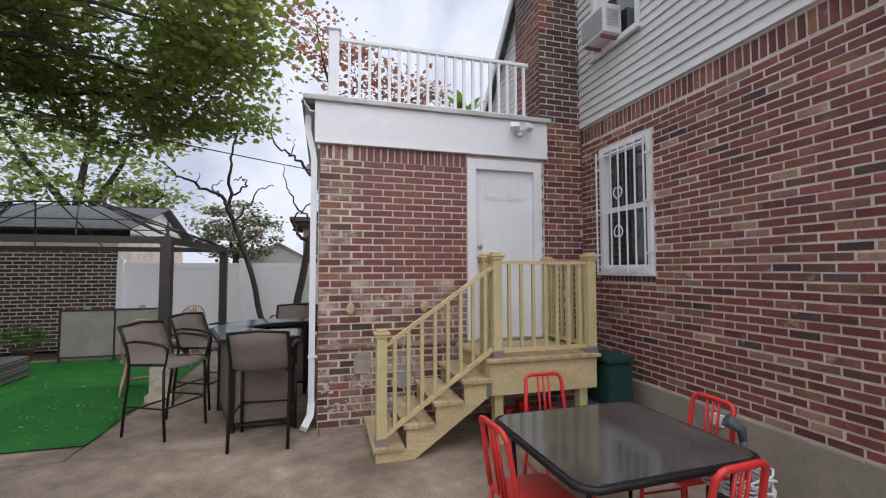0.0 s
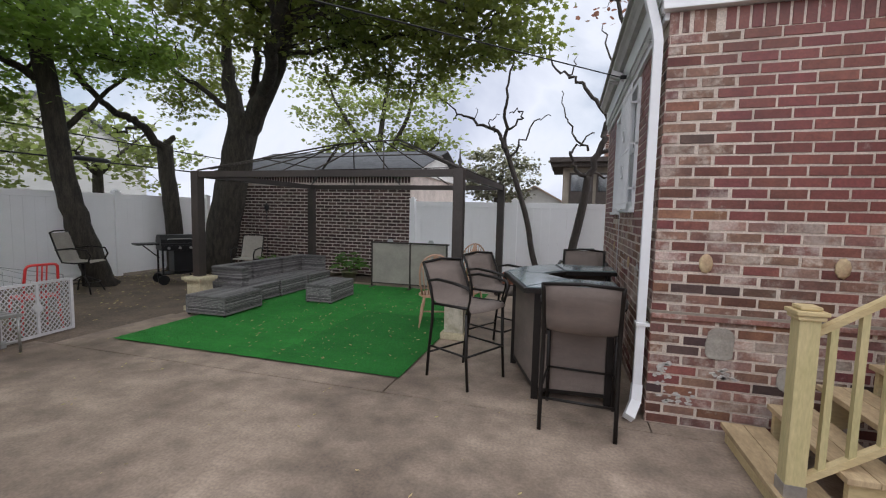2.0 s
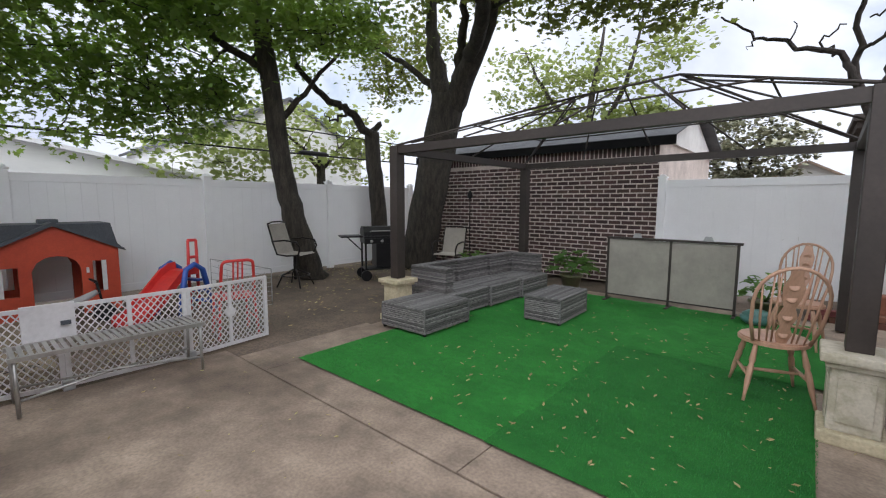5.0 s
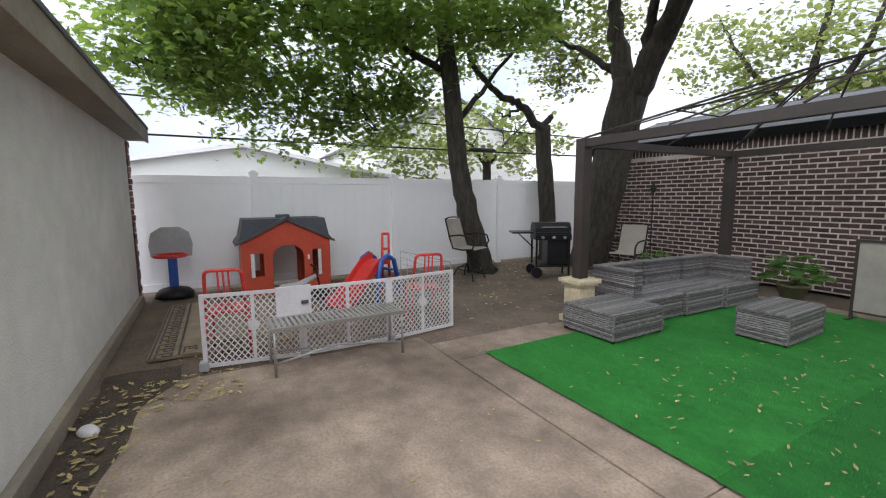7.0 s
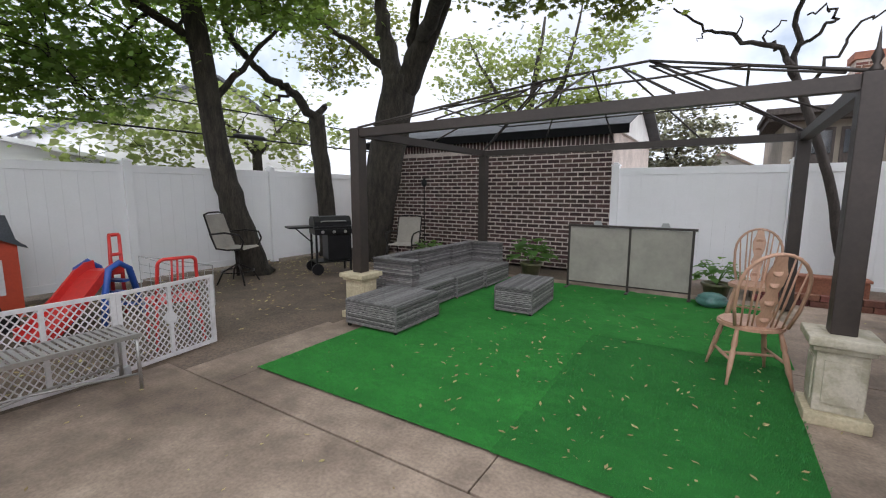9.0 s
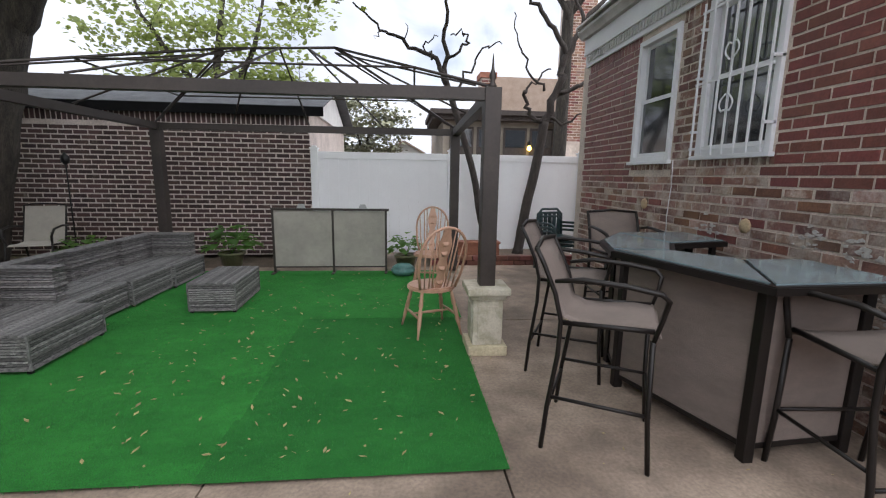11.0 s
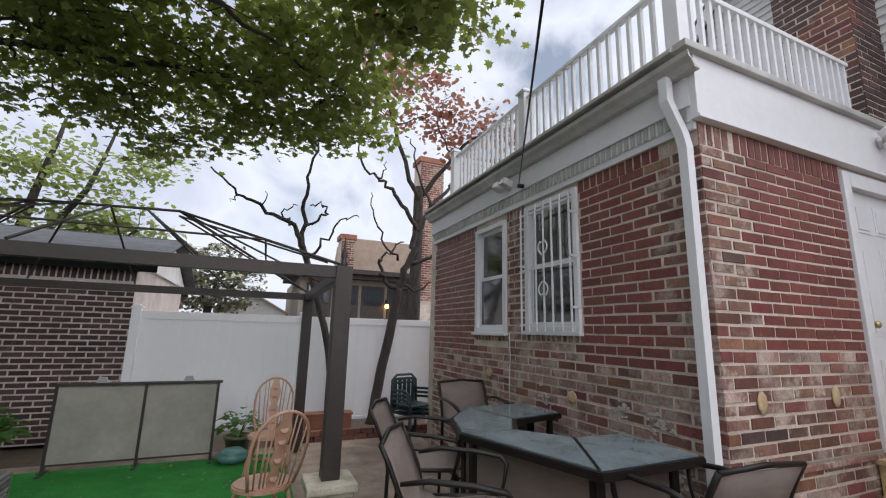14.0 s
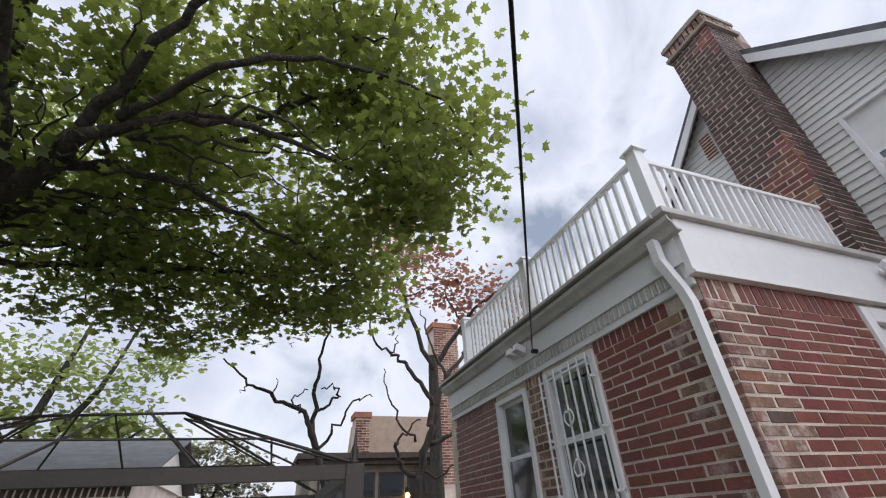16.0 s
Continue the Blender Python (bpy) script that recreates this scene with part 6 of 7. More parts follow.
part("roof", yz_prism([(-0.07, EV - 0.02), (W + 0.07, EV - 0.02), (W + 0.01, EV + 0.05), (W - 0.05, PK + 0.015), (0.05, PK + 0.015), (-0.01, EV + 0.05)], -0.70, -0.02), M_SLATE, house_)
part("gable_roof", joined(yz_prism([(-0.08, EV - 0.05), (-0.06, EV - 0.01), (W / 2, PK + 0.045), (W / 2, PK)], -0.64, 0.10), yz_prism([(W + 0.08, EV - 0.05), (W / 2, PK), (W / 2, PK + 0.045), (W + 0.06, EV - 0.01)], -0.64, 0.10)), M_SLATE, house_)
part("ridge_vent", boxes((-0.40, -0.24, W / 2 - 0.10, W / 2 + 0.10, PK + 0.01, PK + 0.07), bevel=0.015), M_SLATE, house_)
part("door_bell", boxes((0.05, 0.065, 0.93, 0.96, 0.55, 0.62), bevel=0.004), M_WHITEPL, house_)
ride = thing("ride_on_toy", pose(-8.75, 3.85, 0), "black and grey plastic ride-on trike in the playhouse doorway", "tricycle")
part("body", tube([(0, -0.3, 0.22), (0, -0.05, 0.25), (0, 0.2, 0.38)], [0.07, 0.06, 0.03], 8), M_GREYPL, ride)
part("handlebar", tube([(-0.14, 0.16, 0.52), (0, 0.2, 0.50), (0.14, 0.16, 0.52)], 0.014, 6), M_BLACK, ride)
part("fork", tube([(0, 0.2, 0.50), (0, 0.26, 0.12)], 0.015, 6), M_BLACK, ride)
for x, y, r in ((0, 0.26, 0.12), (-0.15, -0.28, 0.09), (0.15, -0.28, 0.09)):
    part("wheel", tube([(x - 0.03, y, r), (x + 0.03, y, r)], r, 14), M_BLACK, ride)

slide = thing("toy_slide", pose(-8.42, 4.74, 0, 0, 0, -68), "red and blue plastic toddler slide", "slide")
prof = [(0.62, 0.03), (0.50, 0.06), (0.25, 0.26), (0.0, 0.50), (-0.12, 0.57), (-0.22, 0.58)]
ch = bmesh.new()
lo_ = [[ch.verts.new((x, y, z + dz)) for y, dz in ((-0.20, 0.09), (-0.17, 0.09), (-0.16, 0.0), (0.16, 0.0), (0.17, 0.09), (0.20, 0.09), (0.20, -0.03), (-0.20, -0.03))] for x, z in prof]
for a, b in zip(lo_, lo_[1:]):
    for j in range(8):
        ch.faces.new((a[j], a[(j + 1) % 8], b[(j + 1) % 8], b[j]))
ch.faces.new(lo_[0])
ch.faces.new(lo_[-1][::-1])
part("chute", ch, M_RED, slide)
for s in (-1, 1):
    part("side_frame", joined(tube([(-0.45, s * 0.21, 0.0), (-0.30, s * 0.21, 0.58), (-0.18, s * 0.21, 0.66), (-0.05, s * 0.21, 0.60), (0.02, s * 0.21, 0.30), (0.05, s * 0.21, 0.0)], 0.035, 8)), M_BLUE, slide)
for k in range(3):
    part("step", boxes((-0.42 + 0.05 * k, -0.33 + 0.05 * k, -0.19, 0.19, 0.12 + 0.15 * k, 0.15 + 0.15 * k), bevel=0.01), M_BLUE, slide)
post_ = thing("toy_rail", pose(-8.60, 5.07, 0), "narrow upright red plastic toy rail with slots", "toy rail")
for y in (-0.055, 0.055):
    part("upright", tube([(0, y, 0.0), (0, y, 0.55), (0.015, y * 0.9, 0.95)], [0.022, 0.022, 0.018], 8), M_RED, post_)
for z in (0.25, 0.5, 0.72, 0.95):
    part("rung", tube([(0.008, -0.055, z), (0.008, 0.055, z)], 0.02, 8), M_RED, post_)
net = thing("toy_net", pose(-8.2, 5.15, 0), "slack grey net on a thin tube frame", "toy goal")
part("frame", tube([(0, 0, 0.0), (0, 0, 0.72), (0.15, 0.75, 0.52), (0.15, 0.75, 0)], 0.008, 6), M_GREYPL, net)
nb_ = bmesh.new()
for k in range(9):
    f = k / 8
    sweep(nb_, [(0.15 * f, 0.75 * f, 0.0), (0.15 * f, 0.75 * f, 0.70 - 0.2 * f - 0.12 * math.sin(math.pi * f))], 0.003, 4)
    sweep(nb_, [(0, 0, 0.72 * f), (0.07, 0.37, (0.55) * f), (0.15, 0.75, 0.52 * f)], 0.003, 4)
part("net", nb_, M_GREYPL, net)["kind"] = "stuff"
copy_thing(red, pose(-7.08, 2.86, 0, 0, 0, 80))
copy_thing(red, pose(-7.05, 4.95, 0, 0, 0, 80))

hoop_ = thing("toy_hoop", pose(-10.05, 2.22, 0.02), "toddler basketball stand, blue pole and grey backboard", "basketball hoop")
part("base", lathe([(0.26, 0), (0.26, 0.06), (0.20, 0.12), (0.06, 0.16)], 18), M_BLACK, hoop_)
part("pole", boxes((-0.05, 0.05, -0.06, 0.06, 0.12, 0.68), bevel=0.015), M_BLUE, hoop_)
part("backboard", yz_prism([(-0.26, 0.62), (0.26, 0.62), (0.28, 0.80), (0.24, 0.98), (0.12, 1.06), (-0.12, 1.06), (-0.24, 0.98), (-0.28, 0.80)], 0.04, 0.08), M_GREYPL, hoop_)
part("rim", tube([(0.28 + 0.18 * math.cos(2 * math.pi * k / 16), 0.20 * math.sin(2 * math.pi * k / 16), 0.66) for k in range(17)], 0.025, 8), M_RED, hoop_)
rug = thing("outdoor_rug", pose(-9.35, 2.2, 0.03, 0, 0, -1), "tan outdoor rug with a black key border", "rug")
part("mat", boxes((0, 2.25, 0, 1.3, -0.02, 0.012)), mat("rug_tan", (0.30, 0.24, 0.17), rough=0.95, fine=200, bump=0.5), rug)
bord = bmesh.new()
for k in range(15):
    x = 0.05 + 0.15 * k
    for x0, x1, y0, y1 in ((x, x + 0.12, 0.05, 0.07), (x, x + 0.02, 0.07, 0.20), (x, x + 0.10, 0.18, 0.20), (x + 0.08, x + 0.10, 0.11, 0.18), (x + 0.045, x + 0.08, 0.11, 0.13)):
        quad_box(bord, x0, x1, y0, y1, 0.012, 0.0155)
quad_box(bord, 0.0, 2.25, 0.01, 0.03, 0.012, 0.0155)
quad_box(bord, 0.0, 2.25, 0.24, 0.26, 0.012, 0.0155)
for k in range(6):
    y = 0.28 + 0.16 * k
    for x0, x1, y0, y1 in ((2.03, 2.20, y, y + 0.02), (2.03, 2.05, y, y + 0.12), (2.09, 2.11, y + 0.04, y + 0.12), (2.09, 2.16, y + 0.10, y + 0.12)):
        quad_box(bord, x0, x1, y0, y1, 0.012, 0.0155)
part("key_border", bord, M_BLACK, rug)["kind"] = "stuff"
solid("plastic_bag", moved(lathe([(0.03, 0.0), (0.09, 0.015), (0.105, 0.04), (0.07, 0.075), (0.01, 0.085)], 14), pose(-5.86, 1.98, 0.0, 0, 0, 30) @ Matrix.Diagonal((0.85, 0.55, 0.7, 1))), M_WHITEPL, "crumpled white plastic scrap by the wall", "litter", kind="")

# ---- swivel chair, grill, sling chair and torch by the trees ----


def sling_chair(m, label, swivel):
    c = thing("sling_chair", m, label, "chair")
    sz = 0.58 if swivel else 0.42
    if swivel:
        part("column", tube([(0, 0, 0.12), (0, 0, sz - 0.05)], 0.03, 10), M_BRONZE, c)
        part("foot_ring", tube([(0.24 * math.cos(2 * math.pi * k / 20), 0.24 * math.sin(2 * math.pi * k / 20), 0.20) for k in range(21)], 0.010, 6), M_BRONZE, c)
        for k in range(4):
            a = math.pi / 4 + k * math.pi / 2
            part("base_leg", tube([(0.03 * math.cos(a), 0.03 * math.sin(a), 0.30), (0.22 * math.cos(a), 0.22 * math.sin(a), 0.20), (0.32 * math.cos(a), 0.32 * math.sin(a), 0.0)], 0.014, 6), M_BRONZE, c)
    else:
        for s in (-1, 1):
            part("leg_loop", tube([(s * 0.26, -0.28, 0.02), (s * 0.26, 0.26, 0.02), (s * 0.26, 0.28, 0.20), (s * 0.26, 0.22, sz + 0.18)], 0.014, 6), M_BRONZE, c)
            part("back_leg", tube([(s * 0.24, -0.28, 0.02), (s * 0.24, -0.18, sz)], 0.014, 6), M_BRONZE, c)
    for s in (-1, 1):
        part("side_frame", tube([(s * 0.25, 0.24, sz), (s * 0.25, 0.0, sz - 0.02), (s * 0.25, -0.18, sz), (s * 0.25, -0.24, sz + 0.16), (s * 0.25, -0.34, sz + 0.52)], 0.014, 8), M_BRONZE, c)
        part("armrest", tube([(s * 0.27, -0.26, sz + 0.22), (s * 0.30, 0.0, sz + 0.25), (s * 0.29, 0.22, sz + 0.22), (s * 0.27, 0.27, sz + 0.12), (s * 0.25, 0.22, sz)], 0.015, 8), M_BRONZE, c)
    part("top_bar", tube([(-0.25, -0.34, sz + 0.52), (-0.12, -0.35, sz + 0.545), (0.12, -0.35, sz + 0.545), (0.25, -0.34, sz + 0.52)], 0.013, 8), M_BRONZE, c)
    bm = bmesh.new()
    prof2 = [(0.25, sz - 0.01), (0.2, sz + 0.012), (0.0, sz - 0.008), (-0.17, sz + 0.008), (-0.225, sz + 0.15), (-0.335, sz + 0.515)]
    for (y0, z0), (y1, z1) in zip(prof2, prof2[1:]):
        d = 0.006
        vs = [bm.verts.new(p) for p in ((-0.24, y0, z0), (0.24, y0, z0), (0.24, y1, z1), (-0.24, y1, z1), (-0.24, y0 - d * 0.5, z0 - d), (0.24, y0 - d * 0.5, z0 - d), (0.24, y1 - d * 0.5, z1 - d), (-0.24, y1 - d * 0.5, z1 - d))]
        for q in ((0, 1, 2, 3), (7, 6, 5, 4), (0, 4, 5, 1), (1, 5, 6, 2), (2, 6, 7, 3), (3, 7, 4, 0)):
            bm.faces.new([vs[i] for i in q])
    part("sling", bm, M_SLING_PALE, c, "pale tan woven sling")
    return c


sling_chair(pose(-9.05, 6.85, 0, 0, 0, -62), "tall swivel patio chair with pale sling under the tree", True)
sling_chair(pose(-7.92, 9.70, 0, 0, 0, -165), "low patio chair with pale sling beside the garage", False)

grill = thing("gas_grill", pose(-8.55, 8.35, 0, 0, 0, 62), "black gas grill on a wheeled cart beside the tree", "grill")
part("cabinet", boxes((-0.10, 0.32, -0.20, 0.22, 0.24, 0.70), bevel=0.012), M_BLACK, grill)
part("bottom_shelf", boxes((-0.32, 0.32, -0.21, 0.21, 0.20, 0.225), bevel=0.006), M_BLACK, grill)
part("control_panel", boxes((-0.33, 0.33, -0.25, -0.221, 0.70, 0.80), bevel=0.006), M_BLACK, grill)
for k in (-1, 0, 1):
    part("knob", moved(lathe([(0.028, 0), (0.025, 0.03), (0.01, 0.032)], 10), pose(0.2 * k, -0.25, 0.75, 90)), M_ALU, grill)
part("firebox", boxes((-0.33, 0.33, -0.22, 0.22, 0.70, 0.84), bevel=0.01), M_BLACK, grill)
part("lid", moved(prism([(-0.22, 0.0), (0.22, 0.0), (0.20, 0.10), (0.10, 0.17), (-0.12, 0.17), (-0.21, 0.08)], -0.33, 0.33, bevel=0.01), Matrix(((0, 0, 1, 0), (1, 0, 0, 0), (0, 1, 0, 0.845), (0, 0, 0, 1)))), M_BLACK, grill)
part("handle", tube([(-0.22, -0.24, 0.93), (-0.20, -0.27, 0.94), (0.20, -0.27, 0.94), (0.22, -0.24, 0.93)], 0.010, 6), M_ALU, grill, "steel lid handle")
part("side_shelf", boxes((-0.75, -0.35, -0.20, 0.20, 0.82, 0.85), bevel=0.008), M_BLACK, grill)
part("shelf_brace", tube([(-0.62, -0.1, 0.82), (-0.34, -0.1, 0.55)], 0.012, 6), M_BLACK, grill)
for x, y in ((-0.30, -0.2), (-0.30, 0.2), (0.30, -0.2), (0.30, 0.2)):
    part("leg", tube([(x, y, 0.72), (x, y, 0.0 if x > 0 else 0.08)], 0.016, 6, square=True), M_BLACK, grill)
for y in (-0.24, 0.24):
    part("wheel", tube([(-0.30, y - 0.02, 0.10), (-0.30, y + 0.02, 0.10)], 0.10, 16), M_BLACK, grill)
torch = thing("garden_torch", pose(-7.88, 10.35, 0), "dark metal garden torch against the brick garage", "torch")
part("pole", tube([(0, 0, 0), (0, 0, 1.58)], 0.010, 6), M_BLACK, torch)
part("canister", moved(lathe([(0.02, 0), (0.055, 0.04), (0.06, 0.12), (0.03, 0.15), (0.012, 0.19)], 12), pose(0, 0, 1.55)), M_BLACK, torch)


# ---- trees ----
LOBES = [(0.0, -0.5), (0.18, -0.30), (0.50, -0.28), (0.34, -0.02), (0.56, 0.20), (0.24, 0.20), (0.0, 0.56), (-0.24, 0.20), (-0.56, 0.20), (-0.34, -0.02), (-0.50, -0.28), (-0.18, -0.30)]


def leaf_cloud(name, centres, radii, per, size, material, parent, seed, flat=0.42, simple=False):
    """Lobed leaves strewn in clumps, as one crown mesh."""
    rng = np.random.default_rng(seed)
    c = np.repeat(np.array(centres), per, axis=0)
    r = np.repeat(np.array(radii), per)[:, None]
    n = len(c)
    d = rng.normal(size=(n, 3)) * np.array([1, 1, flat]) * 0.55
    pos = c + d * r
    az = rng.uniform(0, 2 * np.pi, n)
    tilt = np.abs(rng.normal(0.0, 0.75, n))
    ta = rng.uniform(0, 2 * np.pi, n)
    sz = size * rng.uniform(0.6, 1.25, n)
    shape = np.array([(0, -0.5), (0.45, -0.1), (0.28, 0.35), (0, 0.5), (-0.28, 0.35), (-0.45, -0.1)]) if simple else np.array(LOBES)
    k = len(shape)
    lx = shape[:, 0][None] * sz[:, None]
    ly = shape[:, 1][None] * sz[:, None]
    droop = -0.35 * (lx ** 2 + ly ** 2) / sz[:, None]
    ca, sa = np.cos(az)[:, None], np.sin(az)[:, None]
    x, y, z = lx * ca - ly * sa, lx * sa + ly * ca, droop
    cx, sx = np.cos(ta)[:, None], np.sin(ta)[:, None]
    u = x * cx + y * sx
    v = -x * sx + y * cx
    ct, st = np.cos(tilt)[:, None], np.sin(tilt)[:, None]
    u2, z2 = u * ct + z * st, -u * st + z * ct
    x, y = u2 * cx - v * sx, u2 * sx + v * cx
    ring = np.stack([x, y, z2], axis=2) + pos[:, None, :]
    verts = np.concatenate([pos[:, None, :], ring], axis=1).reshape(-1, 3)
    base = (np.arange(n) * (k + 1))[:, None]
    i = np.arange(k)
    tris = np.stack([np.zeros(k, int), 1 + i, 1 + (i + 1) % k], axis=1)
    faces = (base[:, :, None] + tris[None]).reshape(-1, 3)
    me = bpy.data.meshes.new(name)
    me.vertices.add(len(verts))
    me.vertices.foreach_set("co", verts.ravel().astype(np.float32))
    me.loops.add(len(faces) * 3)
    me.loops.foreach_set("vertex_index", faces.ravel().astype(np.int32))
    me.polygons.add(len(faces))
    me.polygons.foreach_set("loop_start", np.arange(0, len(faces) * 3, 3, dtype=np.int32))
    me.materials.append(material)
    me.update(calc_edges=True)
    ob = new(name, me)
    ob.parent = parent
    ob["kind"] = "stuff"
    return ob


def wobble(pts, rng, amp, n=5):
    """A smooth crooked line through the given points."""
    out = []
    pts = [Vector(p) for p in pts]
    for i in range(len(pts) - 1):
        p0, p1, p2, p3 = pts[max(i - 1, 0)], pts[i], pts[i + 1], pts[min(i + 2, len(pts) - 1)]
        for k in range(n):
            f = k / n
            q = 0.5 * ((2 * p1) + (p2 - p0) * f + (2 * p0 - 5 * p1 + 4 * p2 - p3) * f * f + (3 * p1 - p0 - 3 * p2 + p3) * f ** 3)
            if i or k:
                q += Vector((rng.uniform(-amp, amp), rng.uniform(-amp, amp), rng.uniform(-amp, amp)))
            out.append(q)
    out.append(pts[-1])
    return out


def taper(n, a, b):
    return [a + (b - a) * (i / (n - 1)) ** 0.8 for i in range(n)]


def tree(name, label, trunk, limbs, clouds, per, size, material, seed, bark=None, clump=0.55, simple=False, twig=0.02, category="tree"):
    """trunk and limbs: (points, thick, thin); clouds: ellipsoids (centre, radii, clumps) that the crown fills."""
    bark = bark or M_BARK
    rng = random.Random(seed)
    t = thing(name, pose(0, 0, 0), label, category)
    nodes = []
    pts, a, b = trunk
    line = wobble(pts, rng, a * 0.06)
    rs = taper(len(line), a, b)
    rs[0] *= 1.25
    part("trunk", tube(line, rs, 14), bark, t)
    for pts, a, b in limbs:
        line = wobble(pts, rng, 0.05)
        part("limb", tube(line, taper(len(line), a, b), 9), bark, t)
        nodes += [(p, a + (b - a) * i / len(line)) for i, p in enumerate(line)][2:]
    centres, radii = [], []
    tw = bmesh.new()
    for c, r, count in clouds:
        made = 0
        while made < count:
            v = Vector((rng.uniform(-1, 1), rng.uniform(-1, 1), rng.uniform(-1, 1)))
            if v.length > 1 or v.length < 0.35:
                continue
            p = Vector(c) + Vector((v.x * r[0], v.y * r[1], v.z * r[2]))
            made += 1
            centres.append(tuple(p))
            radii.append(clump * rng.uniform(0.65, 1.3))
            near, nr = min(nodes, key=lambda q: (q[0] - p).length + 0.35 * max(0, q[0].z - p.z))
            mid = near.lerp(p, 0.5) + Vector((rng.uniform(-0.2, 0.2), rng.uniform(-0.2, 0.2), 0.12 * (p - near).length))
            line = wobble([near, mid, p], rng, 0.03, 4)
            sweep(tw, line, taper(len(line), min(nr * 0.6, twig * 1.2), twig * 0.25), 5)
            nodes.append((p, twig * 0.5))
            nodes.append((mid, twig * 0.8))
    if clouds:
        part("brushwood", tw, bark, t)["kind"] = "stuff"
        leaf_cloud("crown", centres, radii, per, size, material, t, seed, simple=simple)
    return t


fork_rng = random.Random(71)
FORKS = []
for k in range(18):
    # side branches that fan out over the yard from the two long boughs
    fx = fork_rng.uniform(0, 1)
    root_ = Vector((-6.2, 8.5, 4.55)).lerp(Vector((-4.2, 6.6, 4.95)), fx)
    head = radians(fork_rng.uniform(-75, 55))
    far_ = fork_rng.uniform(1.3, 2.7)
    end_ = root_ + Vector((math.cos(head) * far_, math.sin(head) * far_, fork_rng.uniform(-0.15, 0.75)))
    FORKS.append(([root_, root_.lerp(end_, 0.35) + Vector((0.05, 0.06, 0.10)), root_.lerp(end_, 0.7) + Vector((-0.04, 0.05, 0.05)), end_], fork_rng.uniform(0.014, 0.030), 0.006))
tree("maple_tree", "large forked maple with a broad green crown over the yard", ([(-9.02, 9.9, -0.05), (-8.78, 9.9, 1.2), (-8.38, 9.9, 2.6), (-8.14, 9.9, 3.7)], 0.41, 0.34),
     FORKS + [([(-8.25, 9.9, 3.5), (-8.5, 9.9, 4.5), (-8.55, 9.8, 5.6), (-8.3, 9.4, 8.2)], 0.25, 0.05), ([(-8.1, 9.9, 3.4), (-7.35, 9.85, 4.45), (-6.65, 9.6, 5.4), (-4.9, 8.8, 6.4), (-2.4, 7.4, 6.6)], 0.27, 0.035),
      ([(-8.5, 9.9, 3.9), (-9.2, 9.6, 4.5), (-10.0, 9.2, 5.0)], 0.09, 0.03), ([(-7.9, 9.9, 3.9), (-7.6, 9.7, 4.6), (-7.3, 9.3, 5.6), (-6.8, 8.2, 7.2)], 0.13, 0.03), ([(-6.9, 9.7, 5.0), (-5.2, 9.3, 4.95), (-3.2, 8.9, 4.85), (-2.0, 8.6, 5.0)], 0.06, 0.02),
      ([(-6.65, 9.6, 5.4), (-6.0, 7.6, 6.3), (-5.0, 5.4, 6.6), (-4.2, 3.6, 6.8)], 0.13, 0.03), ([(-5.2, 9.0, 6.3), (-3.4, 7.2, 6.1), (-1.8, 5.9, 6.0)], 0.08, 0.02), ([(-7.5, 9.85, 4.3), (-6.4, 8.7, 4.55), (-5.4, 7.6, 4.75), (-4.6, 6.7, 5.0)], 0.15, 0.09),
      ([(-4.7, 6.8, 4.95), (-3.8, 6.4, 5.1), (-2.8, 6.5, 5.2), (-1.6, 6.9, 5.1)], 0.07, 0.012), ([(-4.7, 6.8, 4.95), (-4.0, 5.9, 5.5), (-3.2, 5.1, 5.9), (-2.3, 4.6, 6.3)], 0.07, 0.012), ([(-5.0, 7.1, 4.85), (-4.0, 7.2, 5.0), (-3.0, 7.7, 4.9), (-2.0, 8.2, 4.7)], 0.06, 0.012),
      ([(-4.3, 6.5, 5.05), (-3.3, 5.8, 5.4), (-2.2, 5.7, 5.6), (-1.2, 5.9, 5.6)], 0.05, 0.01), ([(-5.4, 7.6, 4.75), (-5.2, 6.2, 5.4), (-4.8, 4.8, 6.0), (-4.2, 3.6, 6.4)], 0.07, 0.015), ([(-3.8, 6.4, 5.1), (-3.0, 6.0, 5.0), (-2.3, 6.2, 4.8)], 0.03, 0.008)],
     [((-3.3, 7.7, 6.4), (2.3, 2.2, 1.2), 72), ((-2.3, 8.9, 4.85), (1.4, 1.3, 0.8), 46), ((-4.3, 9.7, 4.85), (1.7, 1.1, 0.85), 40), ((-4.8, 7.2, 5.4), (1.6, 1.6, 0.8), 26), ((-6.4, 7.4, 5.2), (1.5, 1.5, 0.8), 32), ((-5.4, 5.8, 6.8), (2.4, 2.4, 1.1), 22), ((-8.0, 9.2, 6.9), (2.4, 2.0, 1.5), 55), ((-6.2, 10.2, 5.6), (1.5, 1.0, 0.7), 26), ((-1.3, 6.7, 5.3), (0.9, 1.2, 0.8), 32), ((-3.6, 4.4, 6.9), (1.6, 1.4, 0.8), 8), ((-10.6, 10.8, 5.0), (1.6, 1.2, 0.9), 32), ((-2.3, 6.2, 6.4), (1.0, 1.0, 0.6), 20), ((-4.6, 8.6, 5.2), (1.3, 1.2, 0.6), 18)],
     74, 0.112, M_LEAF_TURN, 31, clump=0.56, twig=0.034)
